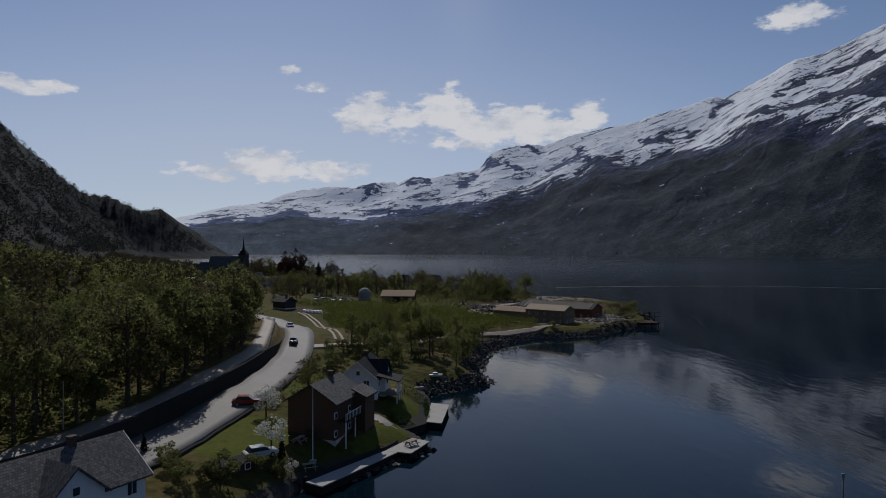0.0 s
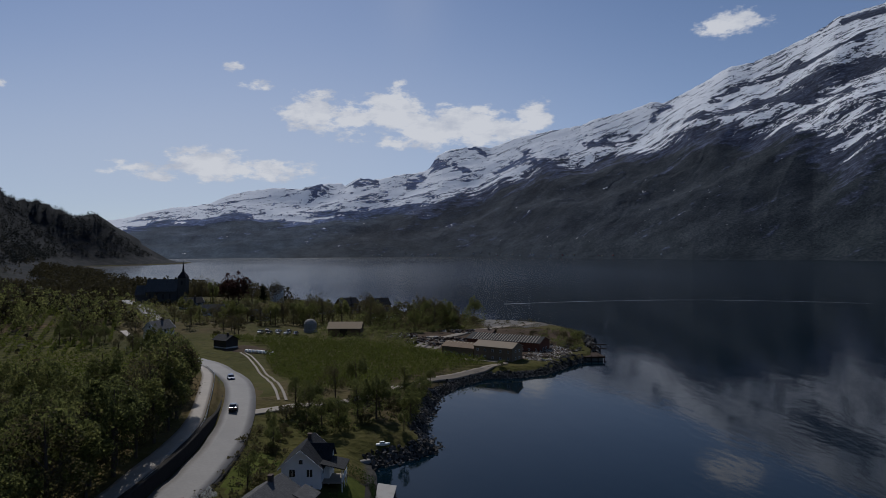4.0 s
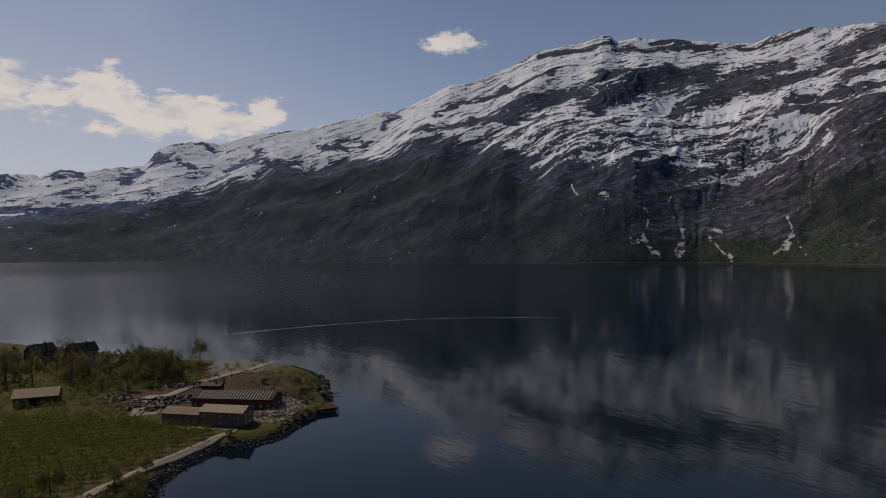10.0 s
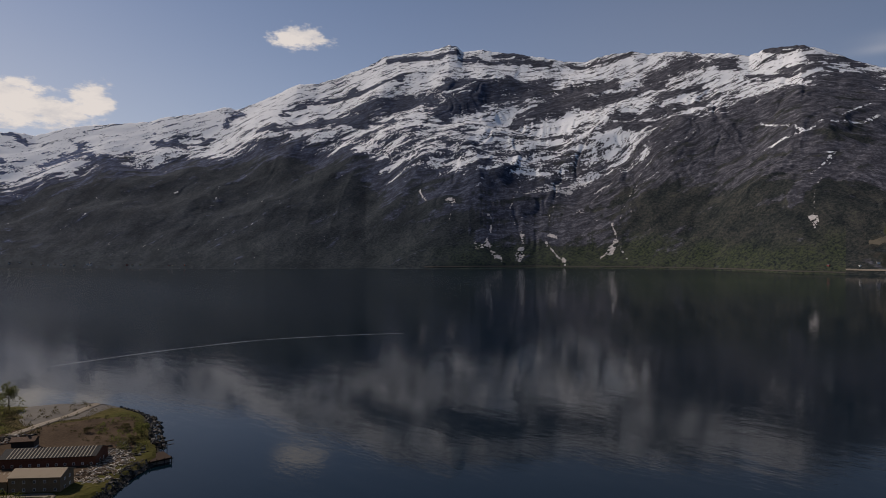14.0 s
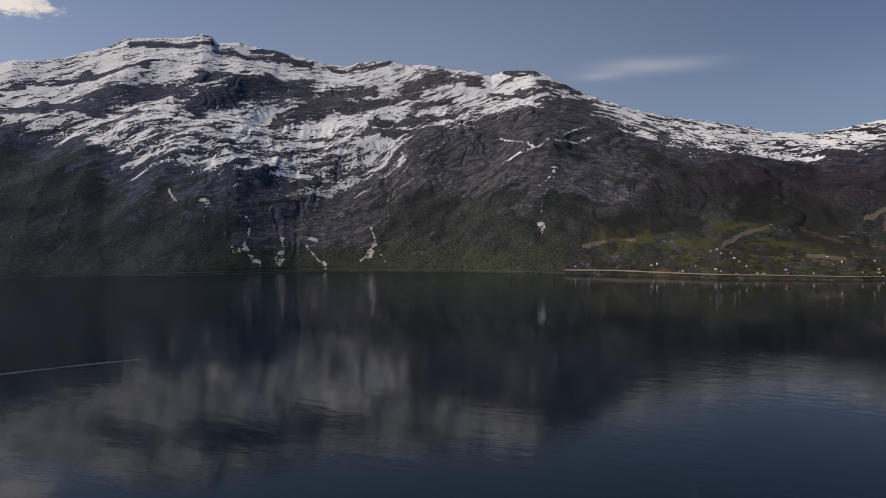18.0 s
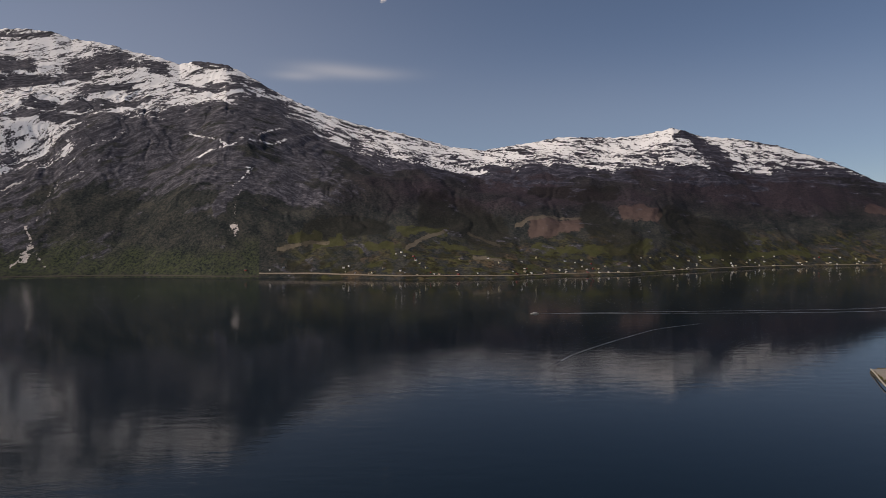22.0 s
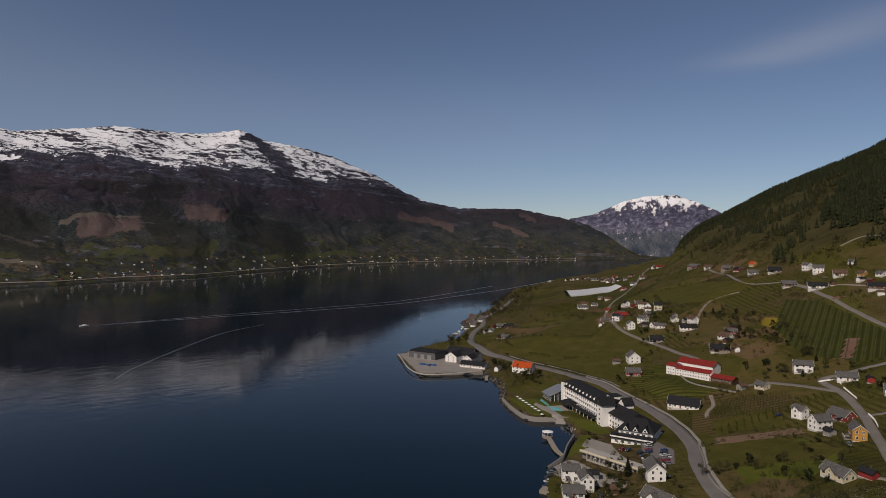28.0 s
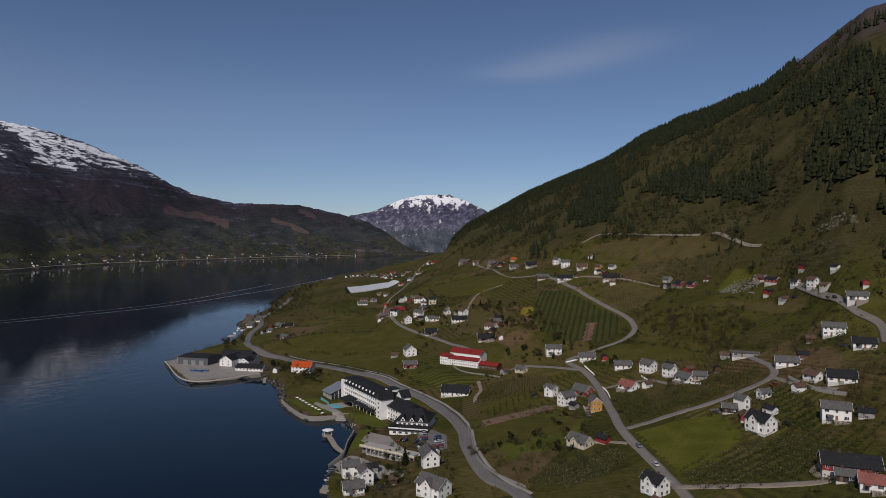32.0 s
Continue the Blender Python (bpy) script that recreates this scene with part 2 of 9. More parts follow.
def mountain(name, rock_haze=(1, 1, 1), wood_haze=(1, 1, 1), fields=0.0, shore=True):
    """Woods, bare rock and snow, laid out by the sheet's own cover values; the grain follows its rock strata. The tints
    put distance haze into the base colours.
    """
    g = Graph(name, 0.9)
    z = g.axis(2)

    def cover(key, out="Fac"):
        n = g.node("ShaderNodeAttribute")
        n.attribute_name = key
        return n.outputs[out]

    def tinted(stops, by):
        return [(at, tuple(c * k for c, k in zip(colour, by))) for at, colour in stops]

    def off(value, by):
        return g.math("MULTIPLY", g.math("SUBTRACT", value, 0.5), by)

    grain = cover("grain", "Vector")
    dash = g.noise(1.0, 3, 0.6, g.scaled(0.045, 0.21, 0, source=grain), 0.4)
    crumb = g.noise(1.0, 3, 0.62, g.scaled(0.16, 0.5, 0, source=grain), 0.3)
    vein = g.noise(1.0, 4, 0.62, g.scaled(0.045, 0.30, 0, source=grain), 0.6)
    fine, grit = g.noise(26, 5, 0.65), g.noise(8, 4, 0.65)
    snow = g.step(g.math("ADD", cover("snow"), g.math("ADD", g.math("ADD", off(dash, 2.6), off(crumb, 3.0)), off(grit, 2.3))), 0.42, 0.58)
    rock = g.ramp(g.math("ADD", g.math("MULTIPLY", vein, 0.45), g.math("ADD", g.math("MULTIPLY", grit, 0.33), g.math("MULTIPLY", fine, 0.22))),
                  tinted([(0.37, (0.014, 0.014, 0.014)), (0.49, (0.032, 0.030, 0.029)), (0.57, (0.070, 0.064, 0.058)), (0.67, (0.15, 0.135, 0.118))], rock_haze))
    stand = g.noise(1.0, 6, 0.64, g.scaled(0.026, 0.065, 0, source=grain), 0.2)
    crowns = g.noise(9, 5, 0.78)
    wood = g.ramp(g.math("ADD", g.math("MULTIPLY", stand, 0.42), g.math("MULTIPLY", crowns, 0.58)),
                  tinted([(0.40, (0.0045, 0.0055, 0.005)), (0.49, (0.011, 0.012, 0.0085)), (0.56, (0.021, 0.019, 0.013)), (0.66, (0.034, 0.033, 0.018))], wood_haze))
    if fields:
        plot = g.cells(60, g.scaled(1, 1, 0.2, 20), "Color")
        sown = g.ramp(g.axis(0, plot), [(0.2, (0.036, 0.040, 0.018)), (0.45, (0.056, 0.056, 0.026)), (0.6, (0.070, 0.054, 0.038)), (0.8, (0.024, 0.026, 0.016))])
        sown = g.mix(g.step(g.noise(22, 4, 0.7), 0.46, 0.60), sown, (0.016, 0.016, 0.010))
        farm = g.math("MULTIPLY", g.step(g.math("ADD", z, g.math("MULTIPLY", g.noise(190, 4), 260)), fields + 60, fields + 190, 1.0, 0.0),
                      g.step(g.noise(34, 4), 0.40, 0.58))
        turn = g.math("MULTIPLY", g.math("ARCTAN2", g.axis(0), g.axis(1)), 180 / math.pi)
        wood = g.mix(g.math("MULTIPLY", farm, g.step(turn, 74, 80)), wood, sown)
        # birch brown leans to purple-blue, partly haze put into the colour
        birch = g.math("MULTIPLY", g.step(g.math("ADD", z, g.math("MULTIPLY", g.noise(160, 5), 240)), 300, 420), g.step(g.noise(300, 3), 0.38, 0.6, 0.3, 1.0))
        wood = g.mix(g.math("MULTIPLY", birch, g.step(turn, 75, 90)), wood, g.mix(g.step(crowns, 0.35, 0.7), (0.022, 0.020, 0.024), (0.066, 0.055, 0.060)))
        for key, low, high in (("green", (0.024, 0.028, 0.012), (0.058, 0.062, 0.026)), ("cut", (0.045, 0.033, 0.030), (0.11, 0.080, 0.070)), ("pale", (0.06, 0.055, 0.04), (0.13, 0.115, 0.09)), ("spruce", (0.006, 0.0075, 0.0065), (0.020, 0.020, 0.016))):
            where = g.step(g.math("ADD", cover(key), g.math("ADD", off(crowns, 1.5), off(fine, 1.6))), 0.35, 0.75, 0.0, 0.62 if key == "spruce" else 0.8)
            wood = g.mix(where, wood, g.mix(fine, low, high))
    elif shore:
        shore_green = g.math("MULTIPLY", g.step(g.math("ADD", z, g.math("MULTIPLY", g.noise(120, 4), 200)), 150, 230, 0.75, 0.0), g.step(crowns, 0.4, 0.6))
        shore_green = g.math("MULTIPLY", shore_green, g.step(g.math("MULTIPLY", g.math("ARCTAN2", g.axis(0), g.axis(1)), 180 / math.pi), 39, 44, 0.12, 1.0))
        wood = g.mix(shore_green, wood, tinted([(0, (0.022, 0.026, 0.009))], wood_haze)[0][1])
    bare = g.step(g.math("ADD", cover("bare"), g.math("ADD", off(fine, 1.0), off(dash, 1.4))), 0.3, 0.7)
    ground = g.mix(bare, wood, rock)
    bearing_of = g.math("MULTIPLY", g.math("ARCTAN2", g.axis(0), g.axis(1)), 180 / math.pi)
    # multiplier by bearing and height that imitates distance haze in the base colour
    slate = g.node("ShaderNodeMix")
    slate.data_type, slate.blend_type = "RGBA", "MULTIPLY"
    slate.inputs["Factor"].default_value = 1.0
    haze_grey = g.mix(g.step(bearing_of, 42, 56), (1.0, 1.15, 1.45), g.mix(g.step(bearing_of, 72, 90), (1.55, 1.5, 1.5), g.mix(g.step(g.math("ADD", z, g.math("MULTIPLY", stand, 120)), 200, 360), (1.6, 1.55, 1.6), (0.98, 0.95, 1.08))))
    haze_blue = g.mix(g.step(g.math("SUBTRACT", bearing_of, g.math("MULTIPLY", z, 0.04)), -13, -7), (1.5, 2.05, 3.2), (1.0, 1.25, 1.85))
    g.put(slate.inputs["A"], ground), g.put(slate.inputs["B"], g.mix(g.step(bearing_of, 2, 46), haze_blue, haze_grey))
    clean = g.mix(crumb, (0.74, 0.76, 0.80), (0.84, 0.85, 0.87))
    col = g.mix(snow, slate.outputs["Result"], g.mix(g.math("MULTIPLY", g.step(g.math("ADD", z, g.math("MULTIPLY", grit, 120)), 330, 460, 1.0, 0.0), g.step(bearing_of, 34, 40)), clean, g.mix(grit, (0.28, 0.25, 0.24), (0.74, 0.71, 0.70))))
    relief = g.math("ADD", g.math("MULTIPLY", g.noise(60, 5, 0.62), 0.9), g.math("ADD", g.math("MULTIPLY", g.math("MULTIPLY", grit, bare), 0.7), g.math("MULTIPLY", crowns, 0.8)))
    return g.done(col, g.bump(g.math("MULTIPLY", relief, g.step(snow, 0.2, 0.9, 1.0, 0.4)), 0.6, 7.0))


def build_water():
    g = Graph("fjord_water", 0.07)
    g.bsdf.inputs["IOR"].default_value = 1.33
    g.bsdf.inputs["Specular IOR Level"].default_value = 0.28
    calm = g.noise(420, 3, 0.5, g.scaled(1, 0.35, 1, 35))
    ripples = g.noise(1.6, 3, 0.5, g.scaled(1, 0.4, 1, 25))
    swell = g.noise(9, 3, 0.5, g.scaled(1, 0.35, 1, 40))
    reach = g.math("SQRT", g.math("ADD", g.math("POWER", g.axis(0), 2.0), g.math("POWER", g.axis(1), 2.0)))
    height = g.math("MULTIPLY", g.math("ADD", g.math("MULTIPLY", ripples, g.step(reach, 220, 800, 0.09, 0.015)), g.math("MULTIPLY", swell, 0.27)), g.step(calm, 0.35, 0.7, 0.25, 1.0))
    rough = g.math("ADD", g.step(calm, 0.3, 0.75, 0.045, 0.11), g.step(g.axis(1), 250, 1100, 0.0, 0.12))
    return g.done(g.mix(calm, (0.0015, 0.007, 0.013), (0.002, 0.009, 0.016)), g.bump(height, 0.7, 1.0), rough)


def build_ground():
    """Grass, scrub and sown plots with their rows; bare stone along the waterline."""
    g = Graph("hillside_ground", 0.95)
    broad, patch, fine = g.noise(120, 4), g.noise(26, 5), g.noise(1.5, 5)
    grass = g.ramp(g.math("ADD", g.math("MULTIPLY", patch, 0.7), g.math("MULTIPLY", fine, 0.3)),
                   [(0.3, (0.034, 0.034, 0.008)), (0.5, (0.064, 0.062, 0.014)), (0.7, (0.110, 0.092, 0.028))])
    scrub = g.ramp(g.math("ADD", g.math("MULTIPLY", fine, 0.5), g.math("MULTIPLY", g.cells(4.0), 0.5)),
                   [(0.2, (0.028, 0.022, 0.009)), (0.5, (0.068, 0.050, 0.024)), (0.8, (0.125, 0.090, 0.050))])
    plot = g.cells(58, g.scaled(1, 0.7, 0.1, 30), "Color")
    sown = g.ramp(g.axis(0, plot), [(0.15, (0.040, 0.042, 0.009)), (0.4, (0.078, 0.078, 0.016)), (0.6, (0.104, 0.074, 0.030)), (0.75, (0.054, 0.054, 0.013)), (0.95, (0.13, 0.085, 0.045))])
    lines = []
    for turn, pitch in ((35, 4.3), (-50, 5.0)):
        row = g.math("ABSOLUTE", g.math("SUBTRACT", g.math("FRACT", g.math("DIVIDE", g.axis(0, g.scaled(1, 1, 1, turn)), pitch)), 0.5))
        lines.append(g.step(row, 0.2, 0.36))
    rows = g.mix(g.step(g.axis(1, plot), 0.48, 0.52), lines[0], lines[1])
    sown = g.mix(g.math("MULTIPLY", g.axis(0, rows), g.step(g.axis(2, plot), 0.3, 0.6, 0.0, 0.6)), sown, (0.020, 0.020, 0.006))
    z0 = g.axis(2)
    farm = g.math("MULTIPLY", g.step(g.math("ADD", z0, g.math("MULTIPLY", broad, 60)), 120, 150, 0.85, 0.0), g.step(z0, 6, 10))
    col = g.mix(g.step(g.math("ADD", g.math("MULTIPLY", broad, 0.6), g.math("MULTIPLY", patch, 0.4)), 0.44, 0.62), grass, scrub)
    col = g.mix(g.math("MULTIPLY", farm, g.step(patch, 0.36, 0.56)), col, sown)
    heath = g.ramp(g.math("ADD", g.math("MULTIPLY", patch, 0.5), g.math("MULTIPLY", fine, 0.5)), [(0.3, (0.026, 0.023, 0.009)), (0.5, (0.052, 0.047, 0.018)), (0.7, (0.080, 0.068, 0.032))])
    col = g.mix(g.step(g.math("ADD", z0, g.math("MULTIPLY", broad, 90)), 128, 178), col, heath)
    col = g.mix(g.step(g.noise(2.4, 4, 0.65), 0.54, 0.68, 0.0, 0.4), col, (0.018, 0.016, 0.007))
    col = g.mix(g.step(g.math("ADD", z0, g.math("MULTIPLY", patch, 120)), 400, 450), col, g.mix(fine, (0.030, 0.024, 0.021), (0.095, 0.074, 0.064)))
    # dark southern rock; its bluish cast is distance haze put into the colour
    hazed_crag = g.ramp(g.noise(30, 6, 0.68), [(0.35, (0.007, 0.010, 0.013)), (0.5, (0.015, 0.018, 0.022)), (0.65, (0.032, 0.034, 0.037))])
    col = g.mix(g.math("MULTIPLY", g.step(g.math("ADD", g.axis(1), g.math("MULTIPLY", broad, 500)), 750, 1150), g.step(z0, 1, 5)), col, hazed_crag)
    z = g.math("ADD", z0, g.math("MULTIPLY", g.math("SUBTRACT", g.noise(1.2, 3), 0.5), 1.4))
    col = g.mix(g.step(z, 0.9, 1.9), (0.055, 0.052, 0.047), col)
    return g.done(col, g.bump(g.math("ADD", fine, g.cells(2.2)), 0.7, 0.5))


M_WATER, M_GROUND = build_water(), build_ground()
# the bluish, lightening tints stand in for haze over the far slopes
M_WEST = mountain("hazed_mountain_west", (1.2, 1.35, 1.75), (1.75, 2.0, 2.8))
M_NORTH = mountain("hazed_mountain_north", (1.2, 1.35, 1.75), (1.75, 2.0, 2.8), 110.0)
# strongest blue: the far peak's haze is painted into its colour
M_DIST = mountain("hazed_mountain_far", (1.9, 2.1, 3.0), (3.2, 3.8, 6.5), shore=False)
# ---- the shape of the land: metres, z = 0 at the fjord's surface; bearings clockwise from +y ----
PERM = np.random.RandomState(7).permutation(512)
GRAD = np.array([(math.cos(a), math.sin(a)) for a in np.linspace(0, 2 * math.pi, 16, endpoint=False)])


def perlin(x, y, salt=0):
    xi, yi = np.floor(x).astype(int), np.floor(y).astype(int)
    xf, yf = x - xi, y - yi
    u, v = xf * xf * xf * (xf * (xf * 6 - 15) + 10), yf * yf * yf * (yf * (yf * 6 - 15) + 10)

    def corner(i, j):
        g = GRAD[PERM[(PERM[(xi + i + salt * 37) & 511] + yi + j) & 511] & 15]
        return g[..., 0] * (xf - i) + g[..., 1] * (yf - j)

    a, b = corner(0, 0), corner(1, 0)
    c, d = corner(0, 1), corner(1, 1)
    return 1.5 * ((a + u * (b - a)) * (1 - v) + (c + u * (d - c)) * v)


def fbm(x, y, octaves=4, salt=0, gain=0.5):
    out, amp = 0.0, 1.0
    for k in range(octaves):
        out = out + amp * perlin(x * 2**k, y * 2**k, salt + k)
        amp *= gain
    return out


def ridged(x, y, octaves=4, salt=0):
    out, amp = 0.0, 0.6
    for k in range(octaves):
        out = out + amp * (1 - 2 * np.abs(perlin(x * 2**k, y * 2**k, salt + k)))
        amp *= 0.5
    return out


def curve(pairs):
    xs, ys = zip(*pairs)
    return lambda v: np.interp(v, xs, ys)


def ramp(v, a, b):
    s = np.clip((v - a) / (b - a), 0, 1)
    return s * s * (3 - 2 * s)


# near shore, from the far south past the two bays to the far north; land lies to its east
SHORE_S = [(-1900, 3800), (-1100, 2900), (-690, 2330), (-650, 2060), (-700, 1930), (-800, 1790), (-770, 1640), (-570, 1250), (-400, 950), (-260, 740), (-150, 620), (-80, 545), (-20, 470), (30, 400),
           (56, 372), (84, 358), (92, 338), (96, 316), (88, 285), (79, 246), (67, 238), (55, 222), (44, 216), (33, 215), (22, 205),
           (14, 192), (9, 168), (7, 153), (10, 140), (-4, 131), (-3, 126), (-3, 111), (-6, 104), (-3, 98), (-8, 90), (-18, 80), (-24, 66)]
SHORE_N = [(-26, 40), (-10, -20), (50, -120), (130, -205), (178, -244), (200, -266), (209, -288), (228, -322), (254, -342), (275, -327),
           (322, -346), (352, -372), (403, -398), (426, -346), (517, -381), (540, -420), (570, -500), (625, -560), (696, -606), (781, -730),
           (930, -900), (1087, -1079), (1300, -1462), (1432, -1779), (1750, -2300), (2000, -3000), (2200, -4200)]
SHORE = np.array(SHORE_S + SHORE_N, float)


def inland(x, y):
    """Distance from the near shore, positive on land."""
    best, sign = np.full(np.shape(x), 1e9), np.ones(np.shape(x))
    for (ax, ay), (bx, by) in zip(SHORE[:-1], SHORE[1:]):
        dx, dy = bx - ax, by - ay
        t = np.clip(((x - ax) * dx + (y - ay) * dy) / (dx * dx + dy * dy), 0, 1)
        px, py = x - ax - t * dx, y - ay - t * dy
        d = px * px + py * py
        side = np.where(dx * py - dy * px < 0, 1.0, -1.0)
        closer = d < best - 1e-6
        best, sign = np.where(closer, d, best), np.where(closer, side, sign)
    return np.sqrt(best) * sign


# the near hillside's skyline: distance and height by bearing (-60 to 300)
HILL_R = curve([(-60, 1300), (-35, 1750), (-26, 2150), (-24, 2300), (-18.6, 2350), (-10, 2300), (140, 2600), (148, 2300), (155, 2000), (162, 1800),
                (168, 1600), (174, 1400), (181, 1150), (200, 1000), (260, 1000), (300, 1300)])
HILL_Z = curve([(-60, 430), (-45, 380), (-34.8, 312), (-32.7, 262), (-30.9, 220), (-29.4, 186), (-27.4, 184), (-25.3, 147), (-23.9, 161),
                (-21.9, 110), (-18.6, 16), (-16, -10), (140, -10), (147.6, 70), (148.6, 118), (149.8, 160), (152.3, 205), (155.3, 256), (158.2, 289),
                (161.6, 322), (164.8, 368), (167.9, 390), (170.9, 395), (174.2, 405), (176.1, 426), (177.9, 442), (179.4, 450), (181, 458),
                (200, 480), (260, 430), (300, 430)])


# level places: centre, reach, height
FLATS = [(455, -392, 62, 2.5), (500, -396, 50, 2.5), (292, -352, 52, 2.7), (235, -338, 50, 3.6), (66, 262, 46, 2.4), (40, 250, 34, 2.9), (180, -268, 30, 3.4), (228, -452, 42, 18.0), (-140, 430, 80, 9.5)]
# the coast road's middle line, from the south past the camera to the village
COAST_ROAD = [(-190, 470), (-150, 400), (-116, 330), (-94, 270), (-78, 242), (-60.5, 222), (-50.5, 205), (-43.5, 187), (-37.2, 165), (-33.3, 145), (-31.5, 124), (-32.2, 106), (-34.8, 88), (-39, 70), (-48, 48), (-60, 12), (-56, -40),
              (-20, -130), (40, -215), (93, -270), (115, -282), (132, -297), (150, -318), (166, -340), (193, -366), (229, -390), (271, -407), (312, -421),
              (359, -432), (421, -440), (470, -448), (515, -475), (545, -500), (587, -540), (629, -590), (680, -636), (760, -740), (880, -880)]


def road_side(x, y):
    """Distance to the uphill side of the coast road's southern stretch, 0 elsewhere."""
    best, side = np.full(np.shape(x), 1e9), np.zeros(np.shape(x))
    line = COAST_ROAD[3:16]
    for (ax, ay), (bx, by) in zip(line[:-1], line[1:]):
        dx, dy = bx - ax, by - ay
        t = np.clip(((x - ax) * dx + (y - ay) * dy) / (dx * dx + dy * dy), 0, 1)
        d = np.hypot(x - ax - t * dx, y - ay - t * dy)
        out = dx * (y - ay) - dy * (x - ax) < 0
        near = d < best
        best, side = np.where(near, d, best), np.where(near, out * d, side)
    return side * (1 - ramp(y, 215, 255)) * ramp(y, 0, 40)


def near_height(x, y):
    d = inland(x, y)
    b = np.degrees(np.arctan2(x, y))
    b = np.where(b < -60, b + 360, b)
    r = np.hypot(x, y)
    north = ramp(b, 40, 110)
    dp = np.maximum(d, 0)
    flat = ramp(dp, 0, 6)
    low_n = 0.6 + 2.2 * flat + 0.075 * dp + 0.055 * np.maximum(dp - 30, 0) + 0.0005 * np.maximum(dp - 50, 0) ** 2
    bank = 0.13 - 0.095 * ramp(y, 165, 215)
    low_s = 0.8 + 2.0 * flat + bank * np.minimum(dp, 38) + 0.025 * np.maximum(dp - 38, 0) + 0.0007 * np.maximum(dp - 110, 0) ** 2
    low_s = np.where(dp > 260, 8 + 0.025 * 222 + 15.7 + 0.25 * (dp - 260), low_s)
    low = np.where(low_n > 110, 110 + 0.35 * (low_n - 110), low_n) * north + low_s * (1 - north)
    hr, hz = HILL_R(b), HILL_Z(b)
    w = np.clip((r - 0.42 * hr) / (0.58 * hr), 0, 1) ** 1.15
    cap = np.minimum(low, np.maximum(hz * 0.8, 20) + 0 * low)
    z = cap + (np.maximum(hz, 0) - cap) * w * ramp(d, 0, 250)
    z = np.where(r > hr, np.maximum(hz, 0) - 0.25 * (r - hr), z)
    bumps = ramp(d, 30, 300)
    z = z + bumps * (1.5 + 10 * w * (1 - w)) * fbm(x / 90, y / 90, 4, 3) + 18 * w * (1 - w) * ridged(x / 260, y / 260, 3, 9)
    z = z + 0.25 * ramp(d, 2, 10) * fbm(x / 9, y / 9, 2, 5)
    for cx, cy, reach, level in FLATS:
        w = 1 - ramp(np.hypot(x - cx, y - cy), 0.62 * reach, reach)
        z = np.where(d > 0, z * (1 - w) + level * w, z)
    z = z + 1.9 * ramp(road_side(x, y), 4.3, 5.6)
    return np.where(d < 0, np.maximum(-0.55 * -d, -14.0) + 0.3, z)


# the far side: shore and skyline by bearing
FAR_SHORE = curve([(-24, 3500), (-7.3, 3450), (0.8, 3450), (2, 3420), (6.4, 3230), (10.8, 2960), (18.9, 2650), (26, 2420), (34.8, 2400), (38, 2320),
                   (40.8, 2282), (44, 2285), (50, 2350), (57.9, 2290), (64.8, 2190), (70.3, 2030), (77.6, 1957), (86.8, 1800), (93, 1830), (96.3, 1850),
                   (100.5, 1990), (106.6, 2095), (113.7, 2540), (116.5, 2780), (128.4, 3500), (138.2, 4100), (144.8, 4400), (150, 4500)])
FAR_R = curve([(-24, 4790), (4, 4720), (8, 4600), (24, 4400), (35, 4300), (43, 4200), (58, 3950), (72, 3600), (80, 3500), (93, 3550),
               (103, 3700), (112, 3900), (121, 4150), (132, 4450), (138, 4600), (150, 4750)])
SKY_S = [(-24, 230), (-21.9, 258), (-19.9, 304), (-17.4, 324), (-13.2, 455), (-11.2, 447), (-7.3, 418), (-4.3, 528), (-2, 558), (0.3, 546),
         (2.8, 620), (4.6, 756), (7.9, 772), (10.4, 792), (13.8, 845), (17.5, 885), (20.3, 920), (23.5, 982), (24.6, 1008), (27.9, 1125), (30.6, 1175)]
SKY_W = [(32.4, 1212), (34.8, 1282), (36.3, 1342), (39.5, 1378), (42.3, 1402), (43.9, 1368), (45.5, 1358), (49, 1303), (52.2, 1238), (55.2, 1248),
         (58.4, 1222), (62.3, 1170), (65.2, 1112), (67.9, 1070), (71.1, 1068), (73, 1002), (75.5, 912), (79.4, 802), (82.3, 748), (86.3, 704), (90.5, 636)]
SKY_N = [(93.5, 614), (96.8, 652), (100.6, 696), (104.6, 690), (107.1, 702), (109.8, 748), (111.9, 698), (114.3, 684), (117.5, 640), (121.6, 530),
         (123.9, 434), (125.9, 374), (128.5, 338), (131.5, 336), (134.3, 338), (137.7, 284), (139.7, 246), (142.1, 146), (144.4, 48), (150, -20)]
FAR_Z = curve(SKY_S + SKY_W + SKY_N)
# the skyline's knobs and notches
CREST_S = [(-24, 230), (-21.9, 258), (-19.9, 304), (-18.5, 334), (-16.7, 348), (-15.3, 372), (-13.8, 433), (-11.9, 466), (-10, 488), (-8, 480), (-6.5, 514), (-4.5, 528), (-4, 511), (-2.9, 566), (-1.2, 554), (0.6, 585),
           (2.1, 602), (3.1, 616), (3.5, 645), (4.2, 728), (5.2, 768), (7.9, 777), (9.1, 764), (10.6, 804), (12.1, 836), (15.2, 870), (17, 887), (17.9, 915), (20.2, 943), (22.2, 985), (22.9, 1000), (23.8, 985), (25.4, 1030), (27.4, 1106), (28.8, 1163), (30.6, 1170)]
